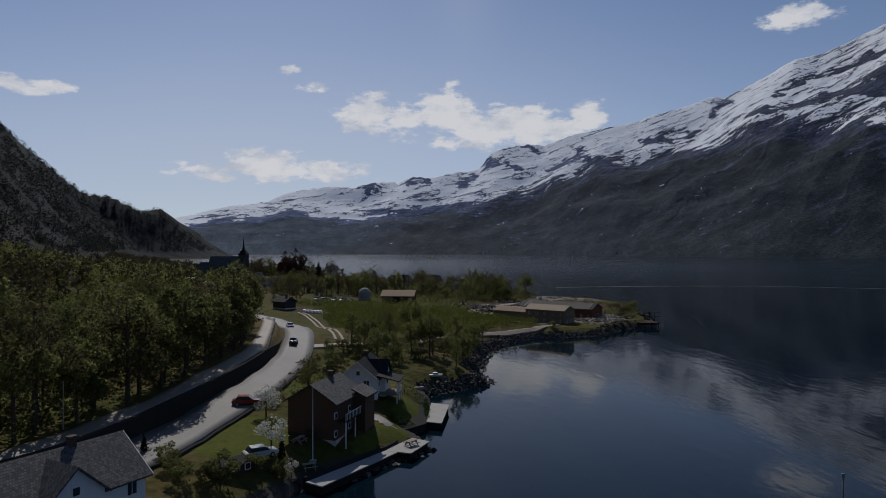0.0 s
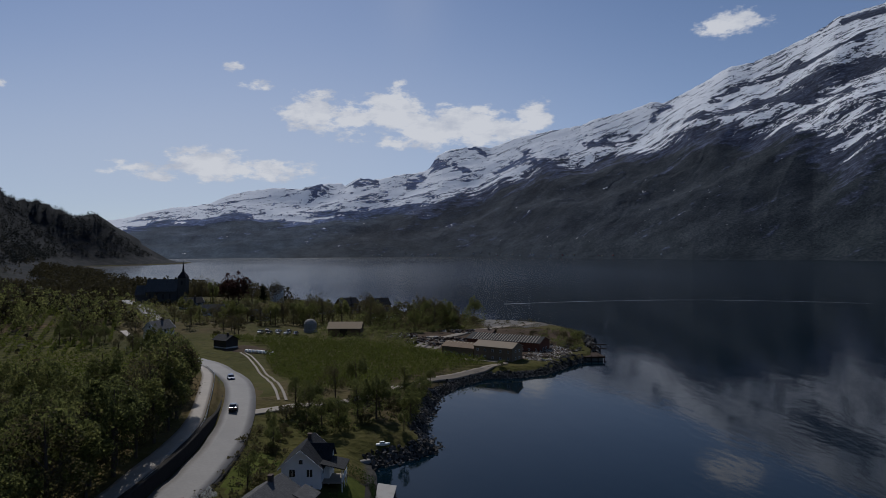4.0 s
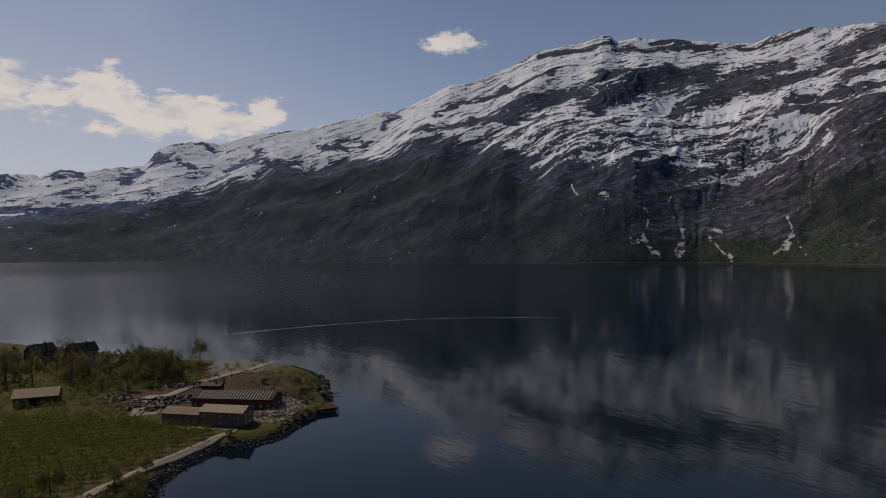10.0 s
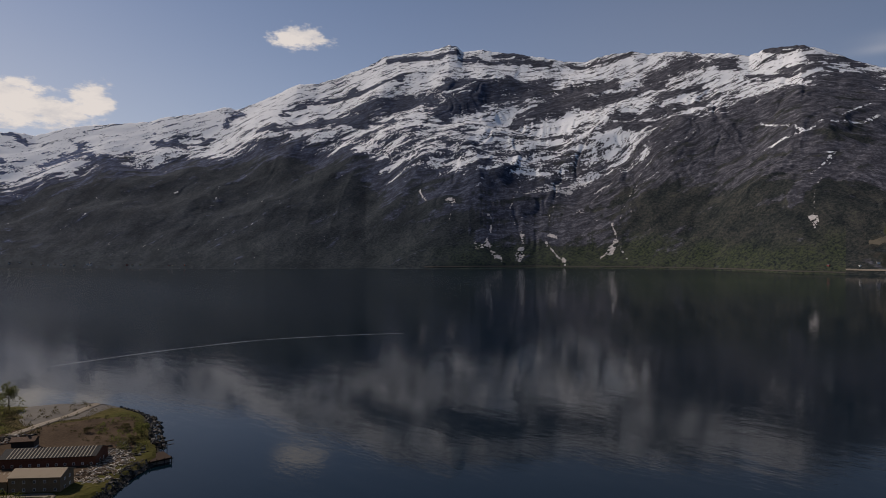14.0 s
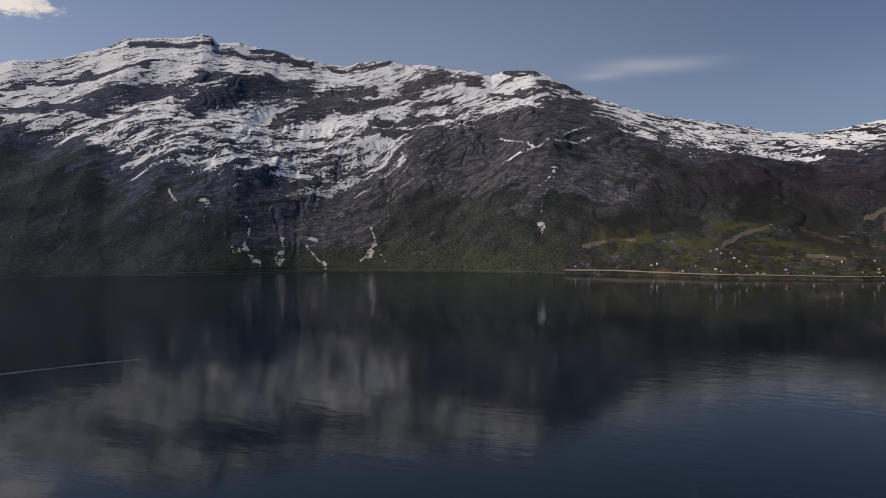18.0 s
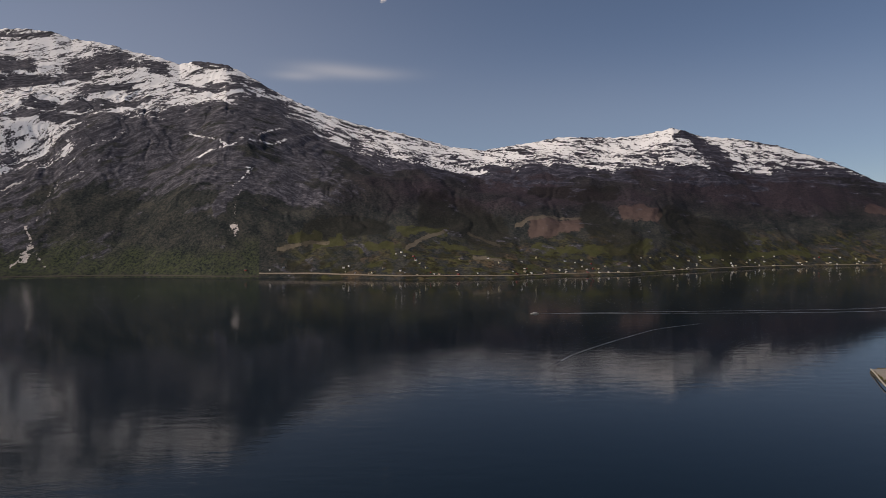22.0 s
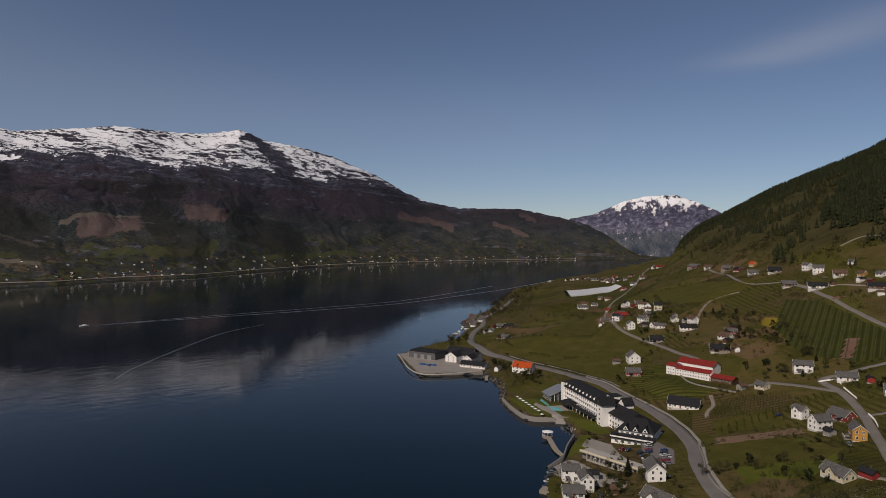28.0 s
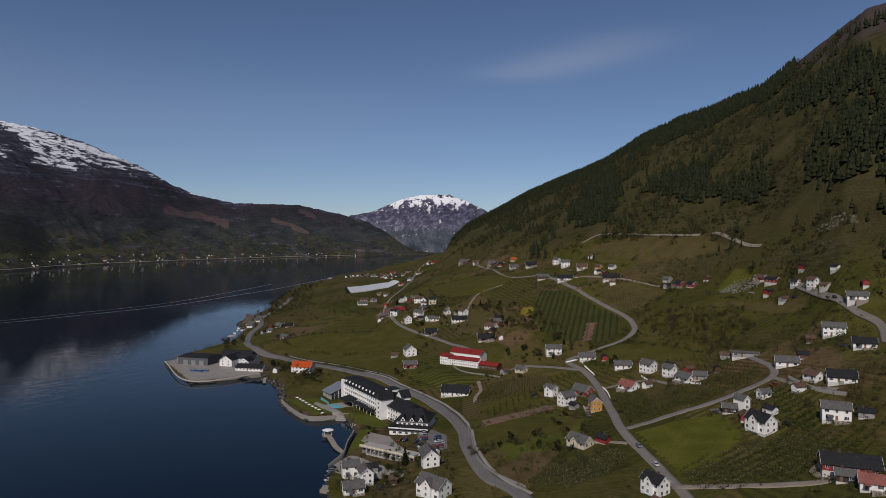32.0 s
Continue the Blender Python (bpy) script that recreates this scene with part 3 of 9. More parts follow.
CREST_W = [(32.5, 1213), (35.1, 1290), (36.6, 1350), (38.9, 1369), (40.6, 1376), (42.3, 1406), (43, 1394), (43.5, 1358), (45.2, 1360), (47, 1327), (48.1, 1312), (50.5, 1270), (52.4, 1228), (54.4, 1206), (55.2, 1222), (56.9, 1234), (58.5, 1226), (59.5, 1196),
           (61.1, 1186), (62.7, 1164), (63.1, 1150), (65.8, 1110), (67.4, 1070), (68.6, 1088), (71.1, 1068), (73, 1002), (75.5, 912), (79.4, 802), (82.3, 748), (86.3, 704), (90.5, 636)]
CREST = curve(CREST_S + CREST_W + SKY_N)


# lowest snow by bearing, as a share of the skyline's height
SNOW_SOUTH = [(-24, 0.72), (-15.5, 0.70), (-13.4, 0.65), (-11.2, 0.56), (-8.5, 0.53), (-6.4, 0.60), (-4, 0.55), (-1.3, 0.59), (1.4, 0.60), (4.2, 0.48), (7.1, 0.51), (10, 0.60), (14, 0.63), (19.3, 0.66), (25.2, 0.64), (28.8, 0.58), (32.7, 0.50)]
SNOW_NORTH = [(36.9, 0.34), (41.4, 0.30), (46, 0.31), (50.9, 0.29), (52.9, 0.29), (56, 0.33), (58.5, 0.36), (61, 0.45), (63.6, 0.53), (66.1, 0.60), (69.2, 0.65), (71.1, 0.70), (75, 0.80), (77, 0.81), (80.5, 0.75), (84.9, 0.68),
              (88.2, 0.68), (90.4, 0.71), (95.1, 0.72), (100, 0.68), (105, 0.66), (110, 0.67), (115, 0.67), (118, 0.765), (120, 0.84), (124, 1.02), (150, 1.3)]
SNOW_LINE = curve(SNOW_SOUTH + SNOW_NORTH)
# dark rock bands on the high slopes: half thickness, then bearing and share of height along each
BANDS_SUMMIT = [(7, (36.7, 0.967), (38.7, 0.944), (40.9, 0.918), (42.9, 0.96)), (6, (43.7, 0.912), (46.5, 0.925), (49.5, 0.96), (51.2, 0.965)), (5, (46.3, 0.973), (49, 0.99)), (12, (30.8, 0.661), (33.4, 0.666), (35.9, 0.663), (38, 0.682), (40.5, 0.668)),
                (18, (41.6, 0.596), (44.2, 0.657), (47, 0.71), (50.5, 0.75)), (9, (41.6, 0.695), (43.7, 0.742), (46.1, 0.74)), (11, (48.2, 0.578), (51, 0.635), (53.5, 0.662), (56, 0.667)), (14, (51.7, 0.68), (54, 0.743), (56.5, 0.777))]
BANDS_RIDGE = [(5, (53.2, 0.97), (56, 0.958), (58.3, 0.988)), (14, (59.8, 0.833), (61.3, 0.867), (62.8, 0.922)), (9, (63.5, 0.89), (66.4, 0.922)), (7, (56, 0.66), (59, 0.743), (60.5, 0.772)), (6, (60.5, 0.685), (63.6, 0.76)),
               (7, (25.9, 0.702), (29.2, 0.667), (32.7, 0.648), (36.9, 0.565)), (5, (31.9, 0.821), (35.2, 0.804), (38.2, 0.796)), (4, (27.4, 0.794), (30.8, 0.848), (34, 0.837)), (5, (57, 0.562), (61.1, 0.608), (64.1, 0.647)), (6, (56, 0.488), (59.5, 0.525), (62.6, 0.542))]
BANDS_SIDE = [(24, (63.6, 0.478), (67.7, 0.59), (71.6, 0.66), (75, 0.81)), (26, (61.1, 0.362), (66.2, 0.45), (71.2, 0.527), (74, 0.64)), (7, (71.8, 0.91), (73.5, 0.96), (75.2, 0.978)), (4, (68.4, 0.998), (71.1, 0.988)), (5, (67.4, 0.833), (70.6, 0.838), (73.1, 0.863)),
              (8, (76.4, 0.768), (79.6, 0.713), (83.2, 0.625)), (9, (110.5, 0.98), (112.5, 0.86), (114, 0.74))]
BANDS_SOUTH = [(8, (3.8, 0.99), (4.7, 0.859), (4, 0.865)), (5, (5.7, 0.805), (6.6, 0.744)), (5, (10.8, 0.783), (12.6, 0.822)), (9, (1.9, 0.831), (2.6, 0.896)), (5, (-7.2, 0.882), (-6.6, 1), (-6.2, 0.939)), (6, (-3, 0.905), (-1.9, 1), (-1.5, 0.893)),
               (7, (9.6, 0.711), (12.1, 0.724), (15.1, 0.593)), (4, (7.1, 0.985), (8.6, 0.913)), (7, (23.0, 0.85), (24.0, 0.94)), (5, (17.5, 0.80), (19.5, 0.77), (22, 0.78))]
# snow lying low in clefts and on ledges, drawn the same way
SNOW_FANS = [(2.2, (45.4, 0.066), (46.2, 0.042)), (3.8, (46.2, 0.042), (47, 0.02)), (1.9, (44.3, 0.062), (45.6, 0.058)), (3.8, (48.6, 0.105), (48.7, 0.07)), (6.8, (48.7, 0.06), (48.5, 0.03)), (2.6, (50.9, 0.066), (51.9, 0.035), (52.5, 0.016)), (3, (51.2, 0.10), (51.7, 0.096)),
             (2.2, (56.7, 0.138), (57, 0.085)), (4.1, (56.9, 0.08), (56.4, 0.05)), (2.2, (56.2, 0.045), (55.7, 0.03)), (1.5, (57.2, 0.065), (57.9, 0.016)), (2.2, (39.6, 0.24), (40.2, 0.21)), (4.5, (42.1, 0.187), (42.8, 0.184)), (4.5, (71.6, 0.145), (71.9, 0.138)), (2.2, (45.7, 0.152), (46, 0.138)), (3, (46.2, 0.118), (46, 0.095))]
SNOW_LEDGES = [(2.2, (68.2, 0.555), (69.7, 0.512), (71.2, 0.47)), (1.6, (68.4, 0.422), (69.9, 0.458), (71.2, 0.465), (72.6, 0.51)), (2.2, (73.1, 0.508), (74.8, 0.562), (76.2, 0.623)), (2, (73.8, 0.562), (74.8, 0.635), (75.6, 0.69)), (1.5, (71.7, 0.302), (73.3, 0.398), (72.6, 0.388))]
STREAMS = [(1.5, (63.4, 0.48), (61.0, 0.40), (59.5, 0.36), (58.0, 0.24), (57.2, 0.158)), (1.3, (62.4, 0.38), (57.8, 0.253), (58.2, 0.158)), (1.5, (48.5, 0.325), (48.7, 0.27), (47.7, 0.185), (48.2, 0.115)), (1.6, (73.3, 0.398), (72.2, 0.27), (71.8, 0.16)), (1.3, (52.2, 0.288), (51.2, 0.177)), (1.2, (42.6, 0.18), (42.2, 0.11))]
# on the northern shore: spruce stands, felled plots, meadows and pale banks
SPRUCE_STANDS = [(11, (77.9, 0.145), (80, 0.2), (82.6, 0.228), (84.9, 0.238)), (20, (88.8, 0.362), (92, 0.32), (95.3, 0.202)), (20, (103.1, 0.289), (105.2, 0.186), (106.8, 0.123)), (18, (109.7, 0.259), (112.7, 0.188), (114.8, 0.119)), (6, (76.6, 0.03), (78.5, 0.022)), (10, (98.1, 0.50), (102.5, 0.45), (105.1, 0.44))]
FELLED = [(9, (98.2, 0.238), (100.2, 0.234), (102.2, 0.244)), (8, (105.9, 0.321), (107.4, 0.306), (108.7, 0.271)), (7, (123.8, 0.602), (126.1, 0.644), (128.3, 0.583)), (4, (134.3, 0.864), (135.6, 0.808)), (4, (132.1, 0.675), (134.9, 0.451))]
MEADOWS = [(6, (86.2, 0.227), (90.6, 0.238)), (5, (78.9, 0.118), (81.2, 0.143)), (4, (98.3, 0.134), (102.2, 0.105), (108.3, 0.103)), (4, (82.8, 0.115), (85.8, 0.13)), (4, (76.6, 0.135), (79.2, 0.158)), (4, (112, 0.07), (120, 0.08)), (3, (90, 0.16), (94, 0.13))]
BANKS = [(1.8, (86.9, 0.134), (88.4, 0.176), (90.4, 0.236)), (1.8, (92.5, 0.254), (93.9, 0.212), (95.3, 0.166)), (1.8, (75.5, 0.095), (77.3, 0.118), (80, 0.135)), (1.4, (96.7, 0.278), (102.4, 0.308)), (1.6, (93, 0.10), (95.5, 0.075))]
# how the rock strata climb towards higher bearings, summed along the way
_dips = np.arange(-30, 160, 0.5)
_climb = np.cumsum(22.5 * 0.5 * curve([(-30, 0.05), (5, 0.15), (12, 0.38), (36, 0.38), (42, 0.10), (52, 0.10), (57, 0.34), (68, 0.34), (74, -0.15), (84, -0.30), (92, 0.0), (160, 0.0)])(_dips))


def strata(b, q):
    """Grain of the far slopes along their rock bands: a broad and a fine field, about -1 to 1."""
    u, v = 22.5 * b, 0.305 * q * FAR_Z(b)
    w = v - np.interp(b, _dips, _climb)
    patchy = ramp(b, 84, 92)
    n1 = fbm(u / 95, w / 13 + 0.35 * fbm(u / 60, v / 40, 2, 83), 4, 81) * (1 - patchy) + fbm(u / 60 + v / 30, v / 16, 5, 85, 0.62) * patchy
    n2 = fbm(u / 30, w / 5.5, 3, 87) * (1 - patchy) + fbm(u / 13 + v / 9, v / 4, 3, 89) * patchy
    return n1, n2


def drawn(u, v, rows, ragged=1.0, soft=(0.7, 1.5)):
    """How far places lie inside drawn bands, 0 to 1, with ragged edges."""
    u = u + ragged * 10 * fbm(u / 40, v / 18, 4, 91)
    v = v + ragged * 7 * fbm(u / 34, v / 14, 4, 93)
    out = np.zeros(np.shape(u))
    for half, *line in rows:
        for (b0, q0), (b1, q1) in zip(line[:-1], line[1:]):
            ax, bx, ay, by = 22.5 * b0, 22.5 * b1, 0.305 * q0 * FAR_Z(b0), 0.305 * q1 * FAR_Z(b1)
            dx, dy = bx - ax, by - ay
            t = np.clip(((u - ax) * dx + (v - ay) * dy) / (dx * dx + dy * dy), 0, 1)
            out = np.maximum(out, 1 - ramp(np.hypot(u - ax - t * dx, v - ay - t * dy) / half, soft[0], soft[1]))
    return out


def far_cover(b, s):
    """Snow, bare rock, and the wooded shore's plots, as scores; also the grain's own coordinates."""
    q = 0.35 * s + 0.65 * s ** (1.25 - 0.25 * ramp(b, 30, 45) + 0.35 * ramp(b, 85, 110))
    u, v = 22.5 * b, 0.305 * q * FAR_Z(b)
    w = v - np.interp(b, _dips, _climb)
    n1, n2 = strata(b, q)
    band = drawn(u, v, BANDS_SUMMIT + BANDS_RIDGE + BANDS_SIDE + BANDS_SOUTH, 1.3, (0.3, 2.1))
    over = q - SNOW_LINE(b) + 0.05 * n1
    broken = ramp(b, 33, 38) * (1 - ramp(b, 60, 66))
    share = -1.7 + 1.72 * ramp(over, -0.07, 0.02) + 0.30 * ramp(over, 0.03, 0.22 + 0.1 * broken) - 0.16 * broken * (1 - ramp(over, 0.1, 0.24)) - 0.12 * ramp(b, 73, 82) + 0.22 * (1 - ramp(b, 26, 34))
    high = ramp(over, 0.12, 0.3) * (1 - ramp(b, 76, 86))
    snow = share + (0.62 - 0.12 * high) * n1 + (0.66 - 0.06 * high) * n2 - 1.45 * band
    drip = fbm(u / 7, v / 55, 3, 95)
    cleft = ramp(b, 41, 46) * (1 - ramp(b, 55, 61)) * ramp(q, 0.03, 0.10)
    snow = np.where(over < 0, np.maximum(snow, -1.30 + 0.35 * drip + 0.9 * n2 - 1.6 * (1 - cleft)), snow)
    low = np.maximum(drawn(u, v, SNOW_FANS, 0.5, (0.3, 2.0)), np.maximum(0.86 * drawn(u, v, SNOW_LEDGES, 0.2), 0.62 * drawn(u, v, STREAMS, 0.25)))
    snow = np.maximum(snow, -1.4 + low * (1.62 + 0.5 * n2 + 0.3 * drip))
    bare = np.maximum(ramp(over, -0.20, 0.0) + 0.5 * n1, cleft * (0.72 + 0.35 * drip + 0.7 * n1))
    bare = np.maximum(bare, ramp(b, 58, 64) * (1 - ramp(b, 77, 84)) * ramp(q, 0.20, 0.36) * (0.9 + 0.8 * n1))
    bare = np.maximum(bare, 0.8 * drawn(u, v, [(10, (70.5, 0.20), (72.5, 0.33), (76, 0.42))], 0.6))
    return {"snow": 0.5 + snow, "bare": np.clip(bare, 0, 1), "spruce": drawn(u, v, SPRUCE_STANDS, 0.6), "cut": drawn(u, v, FELLED, 0.5), "green": drawn(u, v, MEADOWS, 0.6), "pale": drawn(u, v, BANKS, 0.2)}, np.stack([u, w, v], -1)


def far_height(b, s):
    """Height on the far side at a bearing and the share s of the way from its shore to its skyline; also the place."""
    r0, r1, top = FAR_SHORE(b), FAR_R(b), FAR_Z(b)
    r = r0 + s * (r1 - r0)
    x, y = r * np.sin(np.radians(b)), r * np.cos(np.radians(b))
    sc = np.clip(s, 0, 1)
    mid = 4 * sc * (1 - sc)
    rise = 0.35 * sc + 0.65 * sc ** (1.25 - 0.25 * ramp(b, 30, 45) + 0.35 * ramp(b, 85, 110))
    z = top * rise + (CREST(b) - top) * ramp(s, 0.78, 1.0)
    along = 3700 * np.radians(b - 85)
    z = z + mid * top * (0.055 * ridged(x / 900, y / 900, 2, 11) + 0.025 * fbm(x / 300, y / 300, 2, 21) - 0.015)
    gully = ridged(along / 210 + 1.1 * fbm(x / 300, y / 300, 3, 5), s * 1.6, 3, 31)
    z = z - mid * (0.006 + 0.008 * ramp(b, 38, 50)) * top * np.maximum(gully, 0)
    crest = 1 - 0.9 * ramp(s, 0.86, 0.99)
    n1, n2 = strata(b, rise)
    z = z - crest * ramp(rise - SNOW_LINE(b), -0.12, 0.05) * (2.2 * n1 + 0.5 * n2)
    z = z + crest * ramp(s, 0.0, 0.05) * 1.6 * fbm(x / 70, y / 70, 3, 51)
    z = z + ramp(s, 0.96, 1.0) * 5 * fbm(b * 2.1, 0 * b + 3.3, 4, 67)
    z = z * ramp(s, 0, 0.012) + 2.0 * ramp(s, 0, 0.004)
    return x, y, np.where(s > 1, z - (s - 1) * (r1 - r0) * 0.7, z)
# ---- land and water ----
def grid_mesh(name, xs, ys, zs, material, keep=None):
    """A sheet from arrays of rows and columns; faces where keep is False are left out."""
    rows, cols = xs.shape
    me = bpy.data.meshes.new(name)
    idx = np.arange(rows * cols).reshape(rows, cols)
    quads = np.stack([idx[:-1, :-1], idx[:-1, 1:], idx[1:, 1:], idx[1:, :-1]], -1).reshape(-1, 4)
    if keep is not None:
        k = keep.ravel()
        quads = quads[k[quads].any(1)]
    used = np.zeros(rows * cols, bool)
    used[quads.ravel()] = True
    renum = np.cumsum(used) - 1
    verts = np.stack([xs, ys, zs], -1).reshape(-1, 3)[used]
    quads = renum[quads]
    me.vertices.add(len(verts)), me.loops.add(quads.size), me.polygons.add(len(quads))
    me.vertices.foreach_set("co", verts.astype(np.float32).ravel())
    me.loops.foreach_set("vertex_index", quads.astype(np.int32).ravel())
    me.polygons.foreach_set("loop_start", np.arange(0, quads.size, 4, dtype=np.int32))
    me.polygons.foreach_set("use_smooth", np.ones(len(quads), bool))
    me.update(calc_edges=True)
    me.materials.append(material)
    return new(name, me)


def lay_cover(ob, scores, grain):
    for key, values in scores.items():
        ob.data.attributes.new(key, "FLOAT", "POINT").data.foreach_set("value", values.astype(np.float32).ravel())
    ob.data.attributes.new("grain", "FLOAT_VECTOR", "POINT").data.foreach_set("vector", grain.astype(np.float32).ravel())


def far_side(name, b0, b1, cols, rows, material, label):
    b, s = np.meshgrid(np.linspace(b0, b1, cols), np.r_[np.linspace(0, 1, rows), 1.02, 1.05])
    x, y, z = far_height(b, s)
    r = np.hypot(x, y)
    pull = np.minimum(1, 4880 / r)
    ob = grid_mesh(name, x * pull, y * pull, z, material)
    lay_cover(ob, *far_cover(b, s))
    return tagged(ob, label, "mountain", kind="structure")


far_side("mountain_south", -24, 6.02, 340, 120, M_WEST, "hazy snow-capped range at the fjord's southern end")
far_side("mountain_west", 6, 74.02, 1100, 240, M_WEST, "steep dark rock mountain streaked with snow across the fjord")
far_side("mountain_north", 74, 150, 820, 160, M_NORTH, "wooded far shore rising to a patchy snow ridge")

DIST_Z = curve([(134, 60), (138.7, 282), (140.6, 315), (143, 402), (144.8, 441), (146.2, 446), (147.3, 449), (149.3, 388), (151, 315), (156, 120)])
db, ds = np.meshgrid(np.linspace(134, 156, 300), np.r_[np.linspace(0, 1, 60), 1.05])
dr = 4560 + 270 * ds
dx, dy = dr * np.sin(np.radians(db)), dr * np.cos(np.radians(db))
dz = DIST_Z(db) * np.clip(ds, 0, 1) ** 0.9 + 4 * np.clip(ds, 0, 1) * fbm(dx / 60, dy / 60, 4, 61) + 14 * 4 * np.clip(ds, 0, 1) * (1 - np.clip(ds, 0, 1)) * ridged(dx / 150, dy / 150, 3, 63)
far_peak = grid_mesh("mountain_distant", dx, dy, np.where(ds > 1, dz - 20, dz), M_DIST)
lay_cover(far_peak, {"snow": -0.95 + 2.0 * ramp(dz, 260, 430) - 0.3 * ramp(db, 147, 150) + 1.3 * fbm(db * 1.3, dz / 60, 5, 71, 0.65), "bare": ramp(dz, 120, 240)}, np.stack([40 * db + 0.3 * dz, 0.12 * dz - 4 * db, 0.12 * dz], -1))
tagged(far_peak, "distant mountain coloured haze-blue with a rounded snow cap", "mountain", kind="structure")

nb = np.r_[np.arange(-60, 12, 0.22), np.arange(12, 92, 0.6), np.arange(92, 194, 0.17), np.arange(194, 300.1, 2.5)]
nr = np.r_[0.01, np.exp(np.linspace(math.log(12), math.log(2750), 330))]
gb, gr = np.meshgrid(nb, nr)
gx, gy = gr * np.sin(np.radians(gb)), gr * np.cos(np.radians(gb))
gz = near_height(gx, gy)
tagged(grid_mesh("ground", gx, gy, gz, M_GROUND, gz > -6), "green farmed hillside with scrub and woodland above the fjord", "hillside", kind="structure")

wb, wr = np.meshgrid(np.linspace(0, 360, 145), np.r_[0.01, np.exp(np.linspace(math.log(20), math.log(4900), 60))])
tagged(grid_mesh("water", wr * np.sin(np.radians(wb)), wr * np.cos(np.radians(wb)), 0 * wr, M_WATER), "still dark blue fjord water with faint ripples", "water", kind="structure")
# ---- helpers for things ----
GROUND_B, GROUND_R, GROUND_Z = nb, nr, gz


def ground_z(x, y):
    """Height of the ground sheet, as its mesh has it."""
    b = np.degrees(np.arctan2(x, y))
    b = np.where(b < -60, b + 360, b)
    r = np.hypot(x, y)
    i = np.clip(np.searchsorted(GROUND_B, b) - 1, 0, len(GROUND_B) - 2)
    j = np.clip(np.searchsorted(GROUND_R, r) - 1, 0, len(GROUND_R) - 2)
    u = np.clip((b - GROUND_B[i]) / (GROUND_B[i + 1] - GROUND_B[i]), 0, 1)
    v = np.clip((r - GROUND_R[j]) / (GROUND_R[j + 1] - GROUND_R[j]), 0, 1)
    a = GROUND_Z[j, i] * (1 - u) + GROUND_Z[j, i + 1] * u
    c = GROUND_Z[j + 1, i] * (1 - u) + GROUND_Z[j + 1, i + 1] * u
    return a * (1 - v) + c * v


def gz_at(x, y):
    return float(ground_z(np.array([float(x)]), np.array([float(y)]))[0])


def mesh_of(bm, name, *materials):
    me = bpy.data.meshes.new(name)
    bmesh.ops.recalc_face_normals(bm, faces=bm.faces)
    bm.to_mesh(me)
    bm.free()
    for m in materials:
        me.materials.append(m)
    return me


def part(name, bm, material, parent, label=""):
    ob = new(name, mesh_of(bm, name, material))
    ob.parent = parent
    return tagged(ob, label)


def share(name, me, parent, m):
    """A part on a mesh that alike parts share."""
    ob = new(name, me)
    ob.parent, ob.matrix_basis = parent, m
    return ob


def thing(name, label, category, x, y, z, turn=0.0, group=""):
    ob = new(name)
    ob.empty_display_size = 0.5
    ob.matrix_basis = pose(x, y, z, 0, 0, turn)
    return tagged(ob, label, category, group)


def box(bm, x0, x1, y0, y1, z0, z1, bevel=0.0):
    vs = [bm.verts.new((x, y, z)) for z in (z0, z1) for x, y in ((x0, y0), (x1, y0), (x1, y1), (x0, y1))]
    for f in ((3, 2, 1, 0), (4, 5, 6, 7), (0, 1, 5, 4), (1, 2, 6, 5), (2, 3, 7, 6), (3, 0, 4, 7)):
        bm.faces.new([vs[k] for k in f])
    if bevel:
        es = list({e for v in vs for e in v.link_edges})
        bmesh.ops.bevel(bm, geom=es, offset=bevel, segments=1, affect="EDGES")
    return bm


def boxed(x0, x1, y0, y1, z0, z1, bevel=0.0):
    return box(bmesh.new(), x0, x1, y0, y1, z0, z1, bevel)


def prism(bm, outline, a, b, axis="x"):
    """Extrudes an outline of (u, v) from a to b along x (u = y, v = z), y (u = x, v = z) or z (u = x, v = y)."""
    put = {"x": lambda t, u, v: (t, u, v), "y": lambda t, u, v: (u, t, v), "z": lambda t, u, v: (u, v, t)}[axis]
    lo, hi = [bm.verts.new(put(a, u, v)) for u, v in outline], [bm.verts.new(put(b, u, v)) for u, v in outline]
    bm.faces.new(lo), bm.faces.new(hi[::-1])
    n = len(outline)
    for k in range(n):
        bm.faces.new((lo[k], hi[k], hi[(k + 1) % n], lo[(k + 1) % n]))
    return bm


def tube(bm, a, b, r0, r1, sides=8):
    a, b = Vector(a), Vector(b)
    q = (b - a).to_track_quat("Z", "Y")
    rings = []
    for p, r in ((a, r0), (b, r1)):
        rings.append([bm.verts.new(p + q @ Vector((r * math.cos(2 * math.pi * k / sides), r * math.sin(2 * math.pi * k / sides), 0))) for k in range(sides)])
    for k in range(sides):
        bm.faces.new((rings[0][k], rings[0][(k + 1) % sides], rings[1][(k + 1) % sides], rings[1][k]))
    bm.faces.new(rings[0][::-1]), bm.faces.new(rings[1])
    return bm


def spline(points, step):
    """Points along a smooth line through the given ones."""
    p = np.array(points, float)
    ext = np.vstack([2 * p[0] - p[1], p, 2 * p[-1] - p[-2]])
    out = []
    for k in range(1, len(ext) - 2):
        a, b, c, d = ext[k - 1 : k + 3]
        n = max(2, int(np.hypot(*(c - b)) / step))
        t = np.linspace(0, 1, n, endpoint=False)[:, None]
        out.append(0.5 * (2 * b + (c - a) * t + (2 * a - 5 * b + 4 * c - d) * t**2 + (3 * b - a - 3 * c + d) * t**3))
    return np.vstack([*out, p[-1:]])


